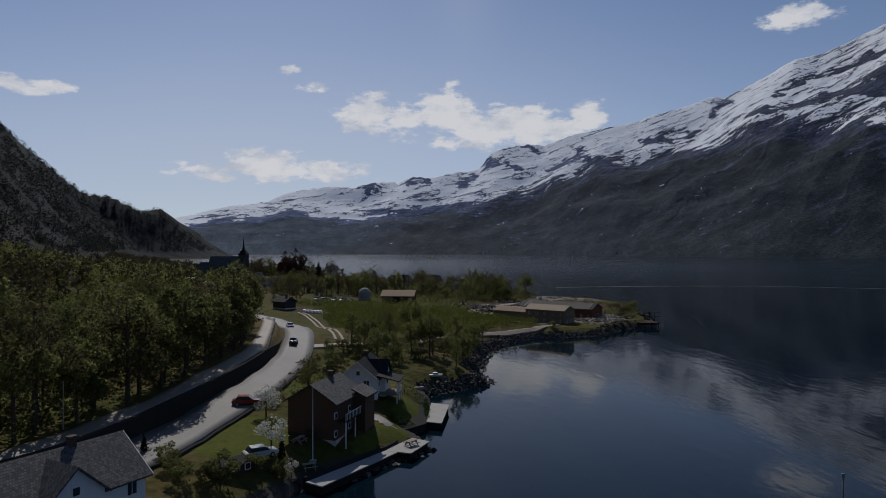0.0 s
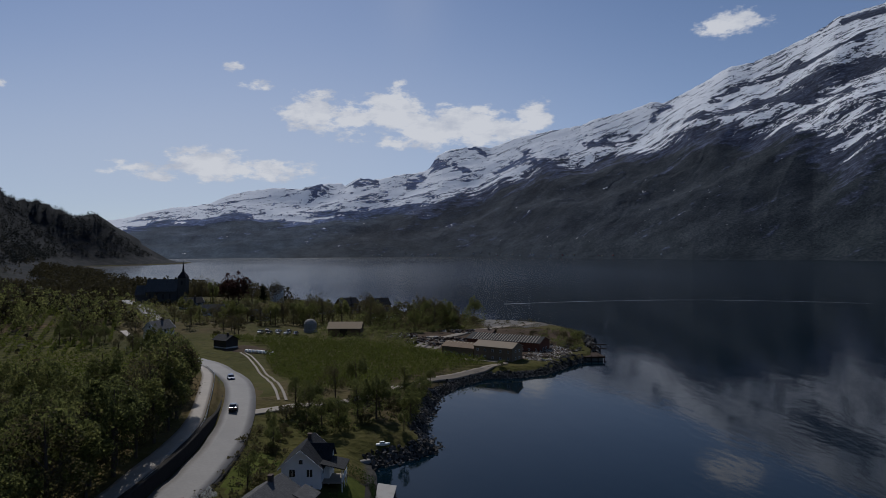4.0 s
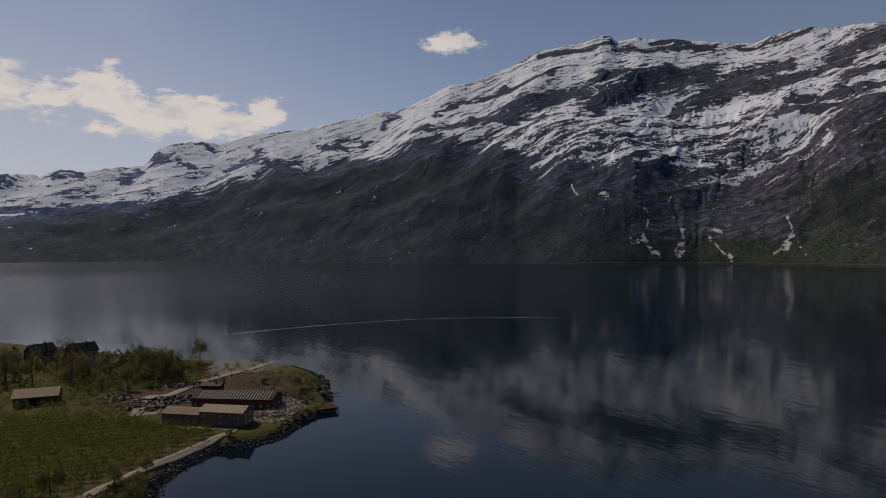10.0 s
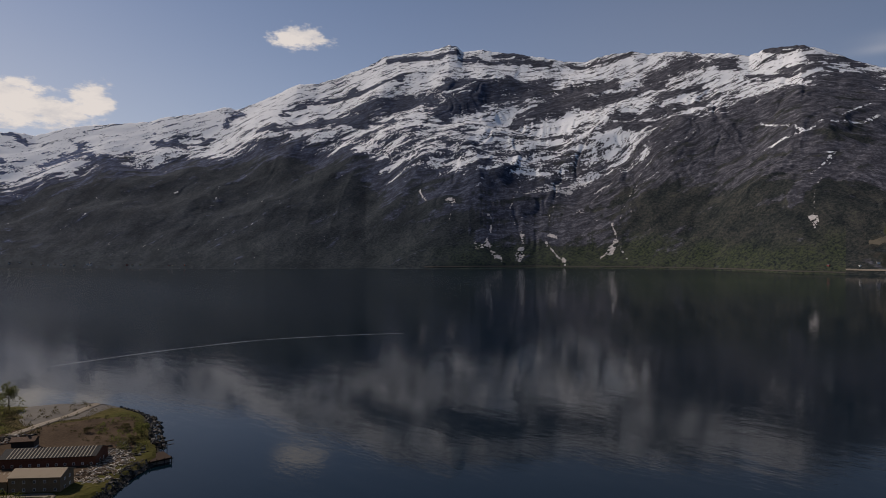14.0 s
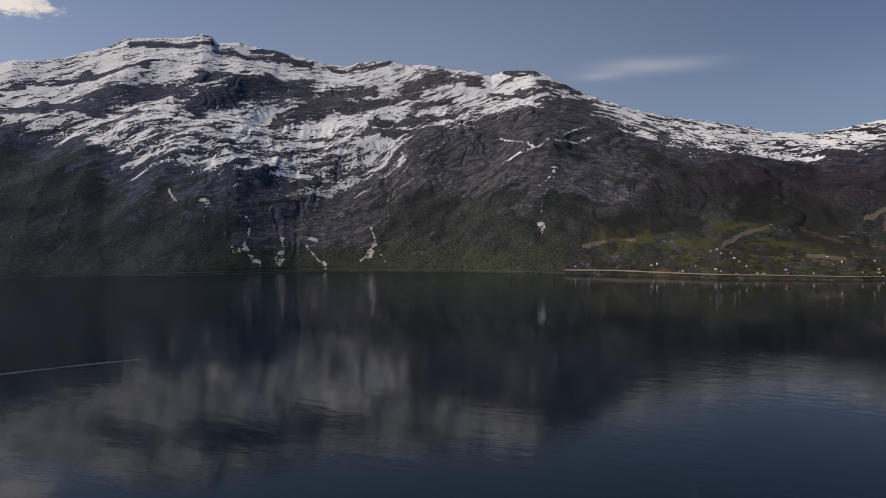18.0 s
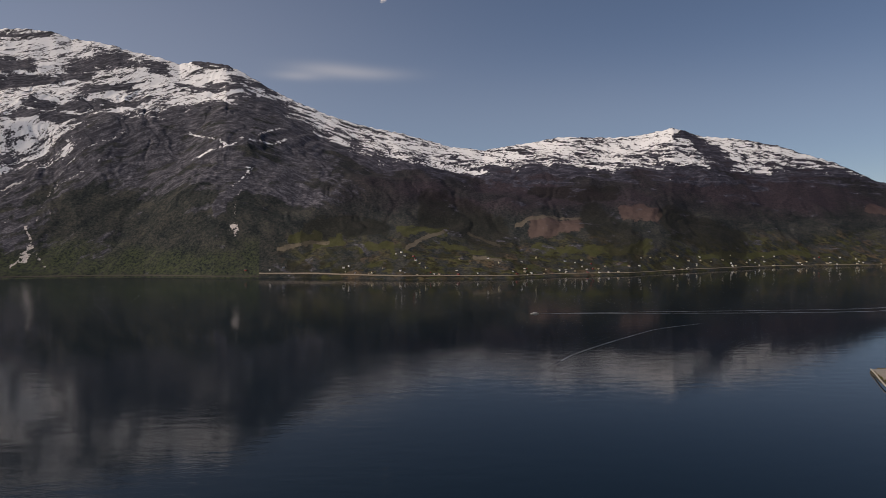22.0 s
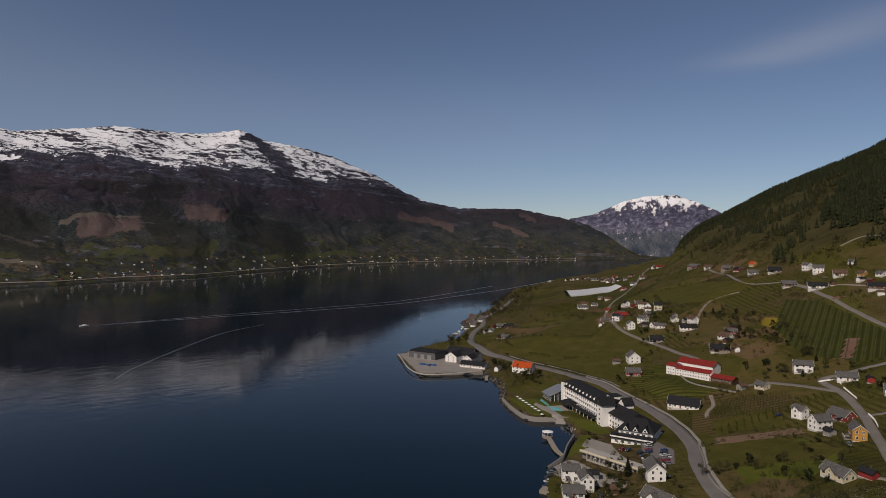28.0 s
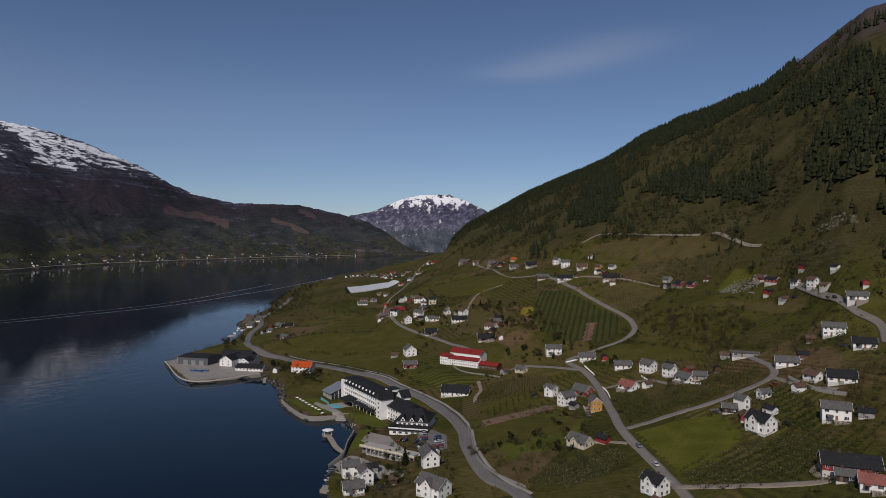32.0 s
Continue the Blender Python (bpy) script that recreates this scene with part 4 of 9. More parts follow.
def across(line):
    """Unit normals to the left of a line's points."""
    d = np.gradient(line, axis=0)
    d /= np.hypot(*d.T)[:, None]
    return np.stack([-d[:, 1], d[:, 0]], 1)


def ribbon(name, points, width, material, lift=0.14, step=2.5, thick=0.35, label="", category="road", kind="structure"):
    """A strip laid over the ground, with sunk edges."""
    line = spline(points, step)
    n = across(line)
    offs = np.array([-0.5, -0.5, -0.25, 0, 0.25, 0.5, 0.5]) * width
    xs = line[:, None, 0] + n[:, None, 0] * offs
    ys = line[:, None, 1] + n[:, None, 1] * offs
    zs = ground_z(xs, ys) + lift
    mid = zs[:, 1:6].mean(1, keepdims=True)
    zs = 0.5 * zs + 0.5 * np.maximum(mid, zs)
    zs[:, 0] -= thick
    zs[:, -1] -= thick
    ob = grid_mesh(name, xs, ys, zs, material)
    return tagged(ob, label, category, kind=kind)


def inside(poly, x, y):
    hit = np.zeros(np.shape(x), bool)
    for (ax, ay), (bx, by) in zip(poly, poly[1:] + poly[:1]):
        hit ^= ((ay > y) != (by > y)) & (x < (bx - ax) * (y - ay) / (by - ay + 1e-12) + ax)
    return hit


FIELD_POLYS = []


def field(name, poly, material, lift=0.08, step=2.5, label="", category="field"):
    """A patch of ground cover laid over the hillside inside an outline."""
    FIELD_POLYS.append(poly)
    xs, ys = zip(*poly)
    gxx, gyy = np.meshgrid(np.arange(min(xs), max(xs) + step, step), np.arange(min(ys), max(ys) + step, step))
    keep = inside(poly, gxx, gyy)
    if keep.sum() < 4:
        return None
    edge = np.zeros_like(keep)
    edge[1:-1, 1:-1] = keep[1:-1, 1:-1] & keep[:-2, 1:-1] & keep[2:, 1:-1] & keep[1:-1, :-2] & keep[1:-1, 2:]
    zz = ground_z(gxx, gyy) + np.where(edge, lift, -0.10)
    return tagged(grid_mesh(name, gxx, gyy, zz, material, edge), label, category, kind="structure")


def cards(name, centres, radii, heights, per, size, material, shape="round", seed=1, parent=None, flat=0.0):
    """Small leaf sprays filling round or pointed crowns: one mesh of triangles. centres are at the crowns' feet."""
    rng = np.random.RandomState(seed)
    c, r, h = np.repeat(np.array(centres, float), per, 0), np.repeat(np.array(radii, float), per), np.repeat(np.array(heights, float), per)
    n = len(c)
    t, a = rng.rand(n), rng.rand(n) * 2 * math.pi
    if shape == "cone":
        t = 1 - np.sqrt(rng.rand(n))
        rr = (1 - t) * (0.55 + 0.45 * rng.rand(n)) * (0.8 + 0.3 * np.sin(t * 40))
    else:
        t = 0.03 + 0.97 * t
        lumps = 0.78 + 0.30 * np.sin(3 * a + 5 * t + np.repeat(rng.rand(len(centres)) * 6, per)) * np.sin(7 * t + 2 * a)
        rr = np.sqrt(np.maximum(0.02, 1 - (2 * t - 0.9) ** 2)) * lumps * (0.45 + 0.55 * np.sqrt(rng.rand(n)))
    mid = c + np.stack([rr * r * np.cos(a), rr * r * np.sin(a), t * h], 1)
    mid += rng.randn(n, 3) * (r * 0.06)[:, None]
    u = rng.randn(n, 3)
    u /= np.linalg.norm(u, axis=1)[:, None]
    w = np.cross(u, rng.randn(n, 3))
    w /= np.linalg.norm(w, axis=1)[:, None]
    sz = (size * (0.6 + 0.8 * rng.rand(n)))[:, None]
    v = np.stack([mid - u * sz * 0.5, mid + u * sz * 0.5 + w * sz * 0.1, mid + w * sz * (0.7 + 0.4 * rng.rand(n, 1))], 1).reshape(-1, 3)
    me = bpy.data.meshes.new(name)
    me.vertices.add(3 * n), me.loops.add(3 * n), me.polygons.add(n)
    me.vertices.foreach_set("co", v.astype(np.float32).ravel())
    me.loops.foreach_set("vertex_index", np.arange(3 * n, dtype=np.int32))
    me.polygons.foreach_set("loop_start", np.arange(0, 3 * n, 3, dtype=np.int32))
    me.update(calc_edges=True)
    me.materials.append(material)
    ob = new(name, me)
    if parent:
        ob.parent = parent
    return ob


def leaf(name, stops, through=0.35):
    """Leaves that let some light through; each spray and each plant takes its own tone."""
    g = Graph(name, 0.7)
    tone = g.math("ADD", g.math("MULTIPLY", g.island(), 0.55), g.math("MULTIPLY", g.noise(6.0, 3), 0.45))
    col = g.ramp(g.math("ADD", g.math("MULTIPLY", tone, 0.75), g.math("MULTIPLY", g.random(), 0.25)), stops)
    g.put(g.bsdf.inputs["Base Color"], col)
    tr = g.node("ShaderNodeBsdfTranslucent")
    g.put(tr.inputs["Color"], col)
    mixer = g.node("ShaderNodeMixShader")
    mixer.inputs[0].default_value = through
    g.tree.links.new(g.bsdf.outputs[0], mixer.inputs[1]), g.tree.links.new(tr.outputs[0], mixer.inputs[2])
    g.tree.links.new(mixer.outputs[0], g.tree.nodes["Material Output"].inputs[0])
    return g.mat


def boards(name, colour, pitch=0.16, rough=0.65, vary=0.2):
    """Painted boarding: fine upright joints and weathering."""
    g = Graph(name, rough)
    own = g.node("ShaderNodeTexCoord").outputs["Object"]
    run = g.math("ADD", g.axis(0, own), g.axis(1, own))
    joint = g.math("ABSOLUTE", g.math("SUBTRACT", g.math("FRACT", g.math("DIVIDE", run, pitch)), 0.5))
    stain = g.noise(1.7, 5, 0.6, g.scaled(1, 1, 0.35))
    dull = tuple(c * 0.72 for c in colour)
    col = g.mix(g.step(stain, 0.45, 0.75, 0.0, vary * 2), colour, dull)
    return g.done(col, g.bump(g.step(joint, 0.40, 0.5, 1.0, 0.0), 0.4, 0.02))


def roofing(name, colour, course=0.24, vary=0.35, rough=0.7):
    """Slates or tiles in courses, each one its own tone."""
    g = Graph(name, rough)
    own = g.node("ShaderNodeTexCoord").outputs["Object"]
    brick = g.node("ShaderNodeTexBrick")
    g.put(brick.inputs["Vector"], own)
    brick.inputs["Scale"].default_value = 1.0
    brick.inputs["Brick Width"].default_value, brick.inputs["Row Height"].default_value, brick.inputs["Mortar Size"].default_value = course, course, course * 0.06
    dark, light = tuple(c * (1 - vary) for c in colour), tuple(c * (1 + vary) for c in colour)
    g.put(brick.inputs["Color1"], dark), g.put(brick.inputs["Color2"], light), g.put(brick.inputs["Mortar"], tuple(c * 0.4 for c in colour))
    stain = g.noise(2.4, 5)
    col = g.mix(g.step(stain, 0.45, 0.75, 0.0, 0.5), brick.outputs["Color"], tuple(c * 0.6 + 0.01 for c in colour))
    lichen = g.step(g.noise(0.22, 4, 0.7), 0.60, 0.70, 0.0, 0.55)
    col = g.mix(g.math("MULTIPLY", lichen, g.step(g.noise(1.1, 3), 0.42, 0.62)), col, tuple(0.22 + 0.35 * c for c in colour))
    return g.done(col, g.bump(brick.outputs["Fac"], -0.5, 0.03))


GREENS = [(0.15, (0.060, 0.072, 0.028)), (0.45, (0.112, 0.124, 0.042)), (0.7, (0.165, 0.170, 0.058)), (0.95, (0.22, 0.21, 0.080))]
L_SPRING = leaf("spring_leaves", GREENS, 0.62)
L_BUD = leaf("budding_twigs", [(0.2, (0.044, 0.039, 0.020)), (0.5, (0.084, 0.073, 0.036)), (0.8, (0.125, 0.115, 0.052))], 0.5)
L_WOODS = leaf("far_woods", [(0.2, (0.030, 0.027, 0.014)), (0.5, (0.056, 0.049, 0.025)), (0.8, (0.088, 0.077, 0.038))], 0.4)
# dark bluish leaves: the far hill's haze is carried by the colour
L_HAZY_HILL = leaf("hazed_dark_hill_woods", [(0.2, (0.010, 0.013, 0.014)), (0.5, (0.020, 0.023, 0.024)), (0.8, (0.036, 0.038, 0.034))], 0.3)
L_COPPER = leaf("copper_leaves", [(0.2, (0.030, 0.016, 0.014)), (0.6, (0.075, 0.034, 0.028)), (0.9, (0.10, 0.055, 0.04))], 0.3)
L_BLOSSOM = leaf("white_blossom", [(0.2, (0.20, 0.21, 0.15)), (0.5, (0.50, 0.50, 0.46)), (0.9, (0.78, 0.77, 0.74))], 0.35)
L_SPRUCE = leaf("spruce_needles", [(0.2, (0.011, 0.015, 0.008)), (0.6, (0.023, 0.028, 0.013)), (0.9, (0.038, 0.042, 0.019))], 0.1)
L_ORCHARD = leaf("orchard_leaves", [(0.2, (0.055, 0.070, 0.014)), (0.6, (0.105, 0.125, 0.024)), (0.9, (0.16, 0.17, 0.045))], 0.5)
L_PALE = leaf("pale_blossom_rows", [(0.2, (0.060, 0.064, 0.024)), (0.5, (0.13, 0.13, 0.075)), (0.85, (0.30, 0.29, 0.23))], 0.4)
L_HEDGE = leaf("hedge_leaves", [(0.2, (0.016, 0.034, 0.008)), (0.6, (0.040, 0.075, 0.014)), (0.9, (0.07, 0.11, 0.025))], 0.3)

WALLS = {"white": boards("white_boarding", (0.86, 0.85, 0.82)), "cream": boards("cream_boarding", (0.62, 0.56, 0.40)), "red": boards("red_boarding", (0.26, 0.030, 0.026)),
         "ochre": boards("ochre_boarding", (0.50, 0.25, 0.045)), "black": boards("black_boarding", (0.030, 0.028, 0.027)), "brown": boards("brown_boarding", (0.10, 0.052, 0.030)),
         "grey": boards("grey_boarding", (0.30, 0.29, 0.27))}
ROOFS = {"slate": roofing("slate_roof", (0.115, 0.112, 0.11)), "dark": roofing("dark_tile_roof", (0.026, 0.027, 0.030)), "tile": roofing("brown_tile_roof", (0.12, 0.075, 0.055)),
         "redtile": roofing("red_tile_roof", (0.24, 0.030, 0.026)), "ochre_tile": roofing("orange_tile_roof", (0.42, 0.16, 0.04)), "pale_red": roofing("weathered_red_roof", (0.26, 0.10, 0.085))}
M_CONCRETE = paint("concrete", (0.36, 0.345, 0.32), 0.85, 0.3, 1.6, 0.3)
M_PLINTH = paint("whitewashed_plinth", (0.58, 0.565, 0.53), 0.85, 0.3, 1.4, 0.2)
M_STONE = paint("rubble_stone", (0.20, 0.19, 0.175), 0.9, 0.35, 0.7, 0.8)
M_TRIM = paint("white_trim", (0.80, 0.80, 0.78), 0.5, 0.06)
M_BRICK = paint("chimney_brick", (0.105, 0.078, 0.066), 0.85, 0.3, 0.4, 0.4)
M_METAL = paint("galvanised_metal", (0.42, 0.43, 0.44), 0.45, 0.15, 0.5, 0, 0.7)
M_BARK = paint("bark", (0.085, 0.068, 0.052), 0.95, 0.35, 0.3, 0.8)
M_DARKWOOD = paint("dark_timber", (0.045, 0.030, 0.022), 0.8, 0.3, 0.5, 0.3)
M_PLANK = paint("weathered_planks", (0.27, 0.24, 0.20), 0.85, 0.35, 0.5, 0.4)


def build_glass():
    g = Graph("window_glass", 0.08)
    g.bsdf.inputs["Specular IOR Level"].default_value = 0.7
    return g.done(g.mix(g.noise(0.8, 2), (0.020, 0.024, 0.030), (0.045, 0.052, 0.060)))


M_GLASS = build_glass()


def window_mesh(name, w, h, cols=2):
    """A framed window that stands out of its wall (towards -y), its panes set back: one welded piece."""
    bm = bmesh.new()
    t, bar, front, back = 0.10, 0.07, -0.08, 0.05
    xs = [-w / 2] + [e for k in range(cols) for e in (-w / 2 + t + k * (w - 2 * t + bar) / cols, -w / 2 + t + (k + 1) * (w - 2 * t + bar) / cols - bar)] + [w / 2]
    zs = [0, t, h - t, h]
    grid = [[bm.verts.new((x, front, z)) for x in xs] for z in zs]
    for j in range(3):
        for i in range(len(xs) - 1):
            f = bm.faces.new((grid[j][i], grid[j][i + 1], grid[j + 1][i + 1], grid[j + 1][i]))
            if j == 1 and i % 2 == 1:
                f.material_index = 1
    panes = [f for f in bm.faces if f.material_index]
    bmesh.ops.inset_individual(bm, faces=panes, thickness=0.004, depth=-0.05)
    rim = [grid[0][0], grid[0][-1], grid[-1][-1], grid[-1][0]]
    border = [e for e in bm.edges if e.is_boundary]
    out = bmesh.ops.extrude_edge_only(bm, edges=border)
    for v in [g for g in out["geom"] if isinstance(g, bmesh.types.BMVert)]:
        v.co.y = back
    return mesh_of(bm, name, M_TRIM, M_GLASS)


WIN, WIN_WIDE, WIN_SMALL = window_mesh("window", 1.15, 1.4), window_mesh("window_wide", 1.8, 1.35, 3), window_mesh("window_small", 0.8, 0.9, 1)
DOOR = mesh_of(boxed(-0.5, 0.5, -0.08, 0.04, 0, 2.1, 0.015), "door", paint("painted_door", (0.20, 0.10, 0.06), 0.5))


def roof_bm(L, W, base, rise, over=0.5, thick=0.18):
    """Two slopes with eaves, as one folded slab."""
    bm = bmesh.new()
    k = rise / (W / 2)
    e = W / 2 + over
    prism(bm, [(-e, base - over * k), (0, base + rise), (e, base - over * k), (e, base - over * k + thick), (0, base + rise + thick * 1.25), (-e, base - over * k + thick)], -L / 2 - over, L / 2 + over)
    return bm


WALL_WORDS = {"white": "white timber", "cream": "cream timber", "red": "dark red timber", "ochre": "ochre timber", "black": "black-stained timber", "brown": "brown timber", "grey": "grey timber"}
ROOF_WORDS = {"slate": "grey slate", "dark": "black tiled", "tile": "brown tiled", "redtile": "bright red tiled", "ochre_tile": "orange tiled", "pale_red": "faded red"}


def house(x, y, turn, L, W, storeys, wall, roof, cross=False, name="house", category="house", rise=None, base=None, windows=True, group="houses of the village", label=""):
    if category == "house" and y < -200:
        L, W = 0.9 * L, 0.9 * W
    a = radians(turn)
    cs = [(x + u * math.cos(a) - v * math.sin(a), y + u * math.sin(a) + v * math.cos(a)) for u in (-L / 2, L / 2) for v in (-W / 2, W / 2)]
    hs = [gz_at(*c) for c in cs]
    z = max(min(hs) + 0.3, sum(hs) / 4 - 0.3) if base is None else base
    label = label or f"{WALL_WORDS[wall]} house with a {ROOF_WORDS[roof]} gable roof"
    e = thing(name, label, category, x, y, z, turn, group)
    h = 2.65 * storeys + 0.35
    rise = rise or W * 0.40
    part("foundation", boxed(-L / 2 + 0.04, L / 2 - 0.04, -W / 2 + 0.04, W / 2 - 0.04, min(hs) - z - 0.8, 0.42), M_PLINTH, e)
    part("wall", prism(bmesh.new(), [(-W / 2, 0.4), (W / 2, 0.4), (W / 2, h), (0, h + rise), (-W / 2, h)], -L / 2, L / 2), WALLS[wall], e)
    part("roof", roof_bm(L, W, h, rise), ROOFS[roof], e)
    bm = boxed(L * 0.18 - 0.35, L * 0.18 + 0.35, -0.3, 0.3, h + rise - 0.9, h + rise + 0.9)
    box(bm, L * 0.18 - 0.42, L * 0.18 + 0.42, -0.37, 0.37, h + rise + 0.9, h + rise + 1.02)
    part("chimney", bm, M_BRICK, e)
    if cross and L > 7:
        g, d = W * 0.32, W * 0.5 + 0.9
        part("gable_wall", prism(bmesh.new(), [(-g, 0.4), (g, 0.4), (g, h + 0.2), (0, h + rise * 0.86), (-g, h + 0.2)], -d, 0, "y"), WALLS[wall], e)
        k = (rise * 0.86 - 0.2) / g
        part("gable_roof", prism(bmesh.new(), [(-g - 0.4, h + 0.2 - 0.4 * k), (0, h + rise * 0.86), (g + 0.4, h + 0.2 - 0.4 * k), (g + 0.4, h + 0.38 - 0.4 * k), (0, h + rise * 0.86 + 0.22), (-g - 0.4, h + 0.38 - 0.4 * k)], -d - 0.4, 0, "y"), ROOFS[roof], e)
        for s in range(storeys):
            share("window", WIN, e, pose(0, -d, 1.25 + 2.65 * s))
        share("window", WIN_SMALL, e, pose(0, -d, h + 0.3))
    if not windows:
        return e
    k, w = rise / (W / 2), W / 2 + 0.5
    for end in (-1, 1):
        x0 = end * (L / 2 + 0.5)
        part("bargeboard", prism(bmesh.new(), [(-w, h - 0.5 * k - 0.06), (0, h + rise - 0.08), (w, h - 0.5 * k - 0.06), (w, h - 0.5 * k + 0.17), (0, h + rise + 0.2), (-w, h - 0.5 * k + 0.17)], min(x0, x0 + 0.07 * end), max(x0, x0 + 0.07 * end)), M_TRIM, e)
    if category == "house" and L > 8 and y < -200:
        side = 1 if (int(x) + int(y)) % 2 else -1
        t0, t1 = (W / 2, W / 2 + 2.6) if side > 0 else (-W / 2 - 2.6, -W / 2)
        part("terrace", boxed(-L * 0.45, L * 0.1, t0, t1, min(hs) - z - 0.5, 0.55), M_PLANK, e)
        edge = t1 - 0.08 if side > 0 else t0
        part("terrace_rail", boxed(-L * 0.45, L * 0.1, edge, edge + 0.08, 1.35, 1.47), M_TRIM, e)
        for q in range(4):
            part("rail_post", boxed(-L * 0.45 + q * L * 0.18, -L * 0.45 + q * L * 0.18 + 0.09, edge, edge + 0.08, 0.55, 1.36), M_TRIM, e)
        part("porch_roof", prism(bmesh.new(), [(t0, 2.75), (t1, 2.45), (t1, 2.6), (t0, 2.9)] if side > 0 else [(t0, 2.45), (t1, 2.75), (t1, 2.9), (t0, 2.6)], L * 0.12, L * 0.36), ROOFS[roof], e)
    n = max(2, int(L / 2.9))
    for s in range(storeys):
        for k in range(n):
            u = -L / 2 + L * (k + 0.5) / n
            for side in (-1, 1):
                if cross and side < 0 and abs(u) < W * 0.32 + 0.7:
                    continue
                if s == 0 and side > 0 and k == n // 2:
                    share("door", DOOR, e, pose(u, W / 2, 0.45, 0, 0, 180))
                    continue
                share("window", WIN if (k + s) % 3 else WIN_WIDE, e, pose(u, side * W / 2, 1.25 + 2.65 * s, 0, 0, 0 if side < 0 else 180))
        for end in (-1, 1):
            for v in ((-W * 0.22, W * 0.22) if W > 6 else (0,)):
                share("window", WIN, e, pose(end * L / 2, v, 1.25 + 2.65 * s, 0, 0, 90 * end))
    if rise > 2.4:
        for end in (-1, 1):
            share("window", WIN_SMALL, e, pose(end * L / 2, 0, h + 0.35, 0, 0, 90 * end))
    return e


def trunk_bm(height, width, lean, limbs, seed):
    rng = random.Random(seed)
    bm = bmesh.new()
    top = Vector((lean, lean * 0.4, height))
    mid = Vector((lean * 0.3, 0, height * 0.5))
    tube(bm, (0, 0, -0.4), mid, width, width * 0.7, 7), tube(bm, mid, top, width * 0.7, width * 0.15, 7)
    for k in range(limbs):
        t = 0.35 + 0.55 * k / limbs
        p = Vector((lean * t, lean * 0.4 * t, height * t))
        a, reach = rng.uniform(0, 6.28), height * rng.uniform(0.22, 0.4) * (1.15 - t)
        q = p + Vector((math.cos(a) * reach, math.sin(a) * reach, reach * rng.uniform(0.7, 1.2)))
        tube(bm, p, q, width * 0.34, width * 0.08, 4)
        for _ in range(2):
            b = a + rng.uniform(-0.9, 0.9)
            m = p.lerp(q, rng.uniform(0.4, 0.8))
            tube(bm, m, m + Vector((math.cos(b), math.sin(b), 0.9)) * reach * 0.45, width * 0.14, width * 0.04, 3)
    return bm


def make_tree(label, height, radius, material, per, size, seed, foot=0.22, shape="round", limbs=6):
    e = thing("tree", label, "tree", 0, 0, -300, 0, "trees")
    part("trunk", trunk_bm(height * 0.86, 0.018 * height + 0.05, height * 0.04, limbs, seed), M_BARK, e)
    rng = random.Random(seed)
    if shape == "cone":
        cards("crown", [(0, 0, height * 0.06)], [radius], [height * 0.96], per, size, material, "cone", seed, e)
    else:
        cs, rs, hs = [(0, 0, height * foot)], [radius * 0.72], [height * (1 - foot)]
        for k in range(6):
            a, t = k * 1.05 + rng.uniform(-0.3, 0.3), rng.uniform(0.25, 0.7)
            cs.append((math.cos(a) * radius * 0.55, math.sin(a) * radius * 0.55, height * t))
            rs.append(radius * rng.uniform(0.34, 0.5)), hs.append(height * rng.uniform(0.2, 0.32))
        cards("crown", cs, rs, hs, per // 7, size, material, "round", seed, e)
    return e


TREES = {
    "spring": [make_tree("leafy broadleaf tree in fresh spring green", 9, 4.0, L_SPRING, 3300, 0.27, 11, 0.06), make_tree("tall leafy tree with light green spring leaves", 12, 4.2, L_SPRING, 3600, 0.30, 12, 0.06),
               make_tree("slender birch with fresh light green leaves", 10, 2.7, L_SPRING, 2600, 0.24, 13, 0.05)],
    "bud": [make_tree("broadleaf tree still in brown bud", 11, 4.2, L_BUD, 1900, 0.26, 21, 0.2, limbs=12), make_tree("half-bare tree with budding twigs", 9, 3.4, L_BUD, 1500, 0.25, 22, 0.15, limbs=12)],
    "copper": [make_tree("large copper-red leafy tree", 13, 5.4, L_COPPER, 1900, 0.62, 31, 0.1)],
    "blossom": [make_tree("small fruit tree in white blossom", 4.2, 2.1, L_BLOSSOM, 900, 0.20, 41, 0.3), make_tree("fruit tree thick with white blossom", 5, 2.4, L_BLOSSOM, 900, 0.22, 42, 0.25)],
    "spruce": [make_tree("dark green spruce tree", 14, 2.8, L_SPRUCE, 1300, 0.7, 51, shape="cone", limbs=3), make_tree("young dark spruce tree", 9, 2.1, L_SPRUCE, 900, 0.55, 52, shape="cone", limbs=3)],
    "bush": [make_tree("rounded green bush beside the shore", 3.4, 2.6, L_SPRING, 1300, 0.24, 61, 0.0, limbs=4), make_tree("low brownish bush in bud", 2.8, 2.2, L_BUD, 500, 0.34, 62, 0.0, limbs=4)],
}
TREES["dark"] = [make_tree("rounded dark evergreen tree", 8.5, 3.4, L_SPRUCE, 1500, 0.42, 71, 0.02), make_tree("dense dark garden shrub", 4.2, 2.7, L_SPRUCE, 800, 0.38, 72, 0.0, limbs=4)]
SPARE = [t for kinds in TREES.values() for t in kinds]
TREE_RNG = random.Random(99)


def tree(kind, x, y, size=1.0, k=None):
    rng = TREE_RNG
    proto = TREES[kind][k if k is not None else rng.randrange(len(TREES[kind]))]
    s = size * rng.uniform(0.88, 1.14)
    return copy_thing(proto, pose(x, y, gz_at(x, y) - 0.1, 0, 0, rng.uniform(0, 360)) @ Matrix.Diagonal((s, s, s * rng.uniform(0.92, 1.1), 1)))


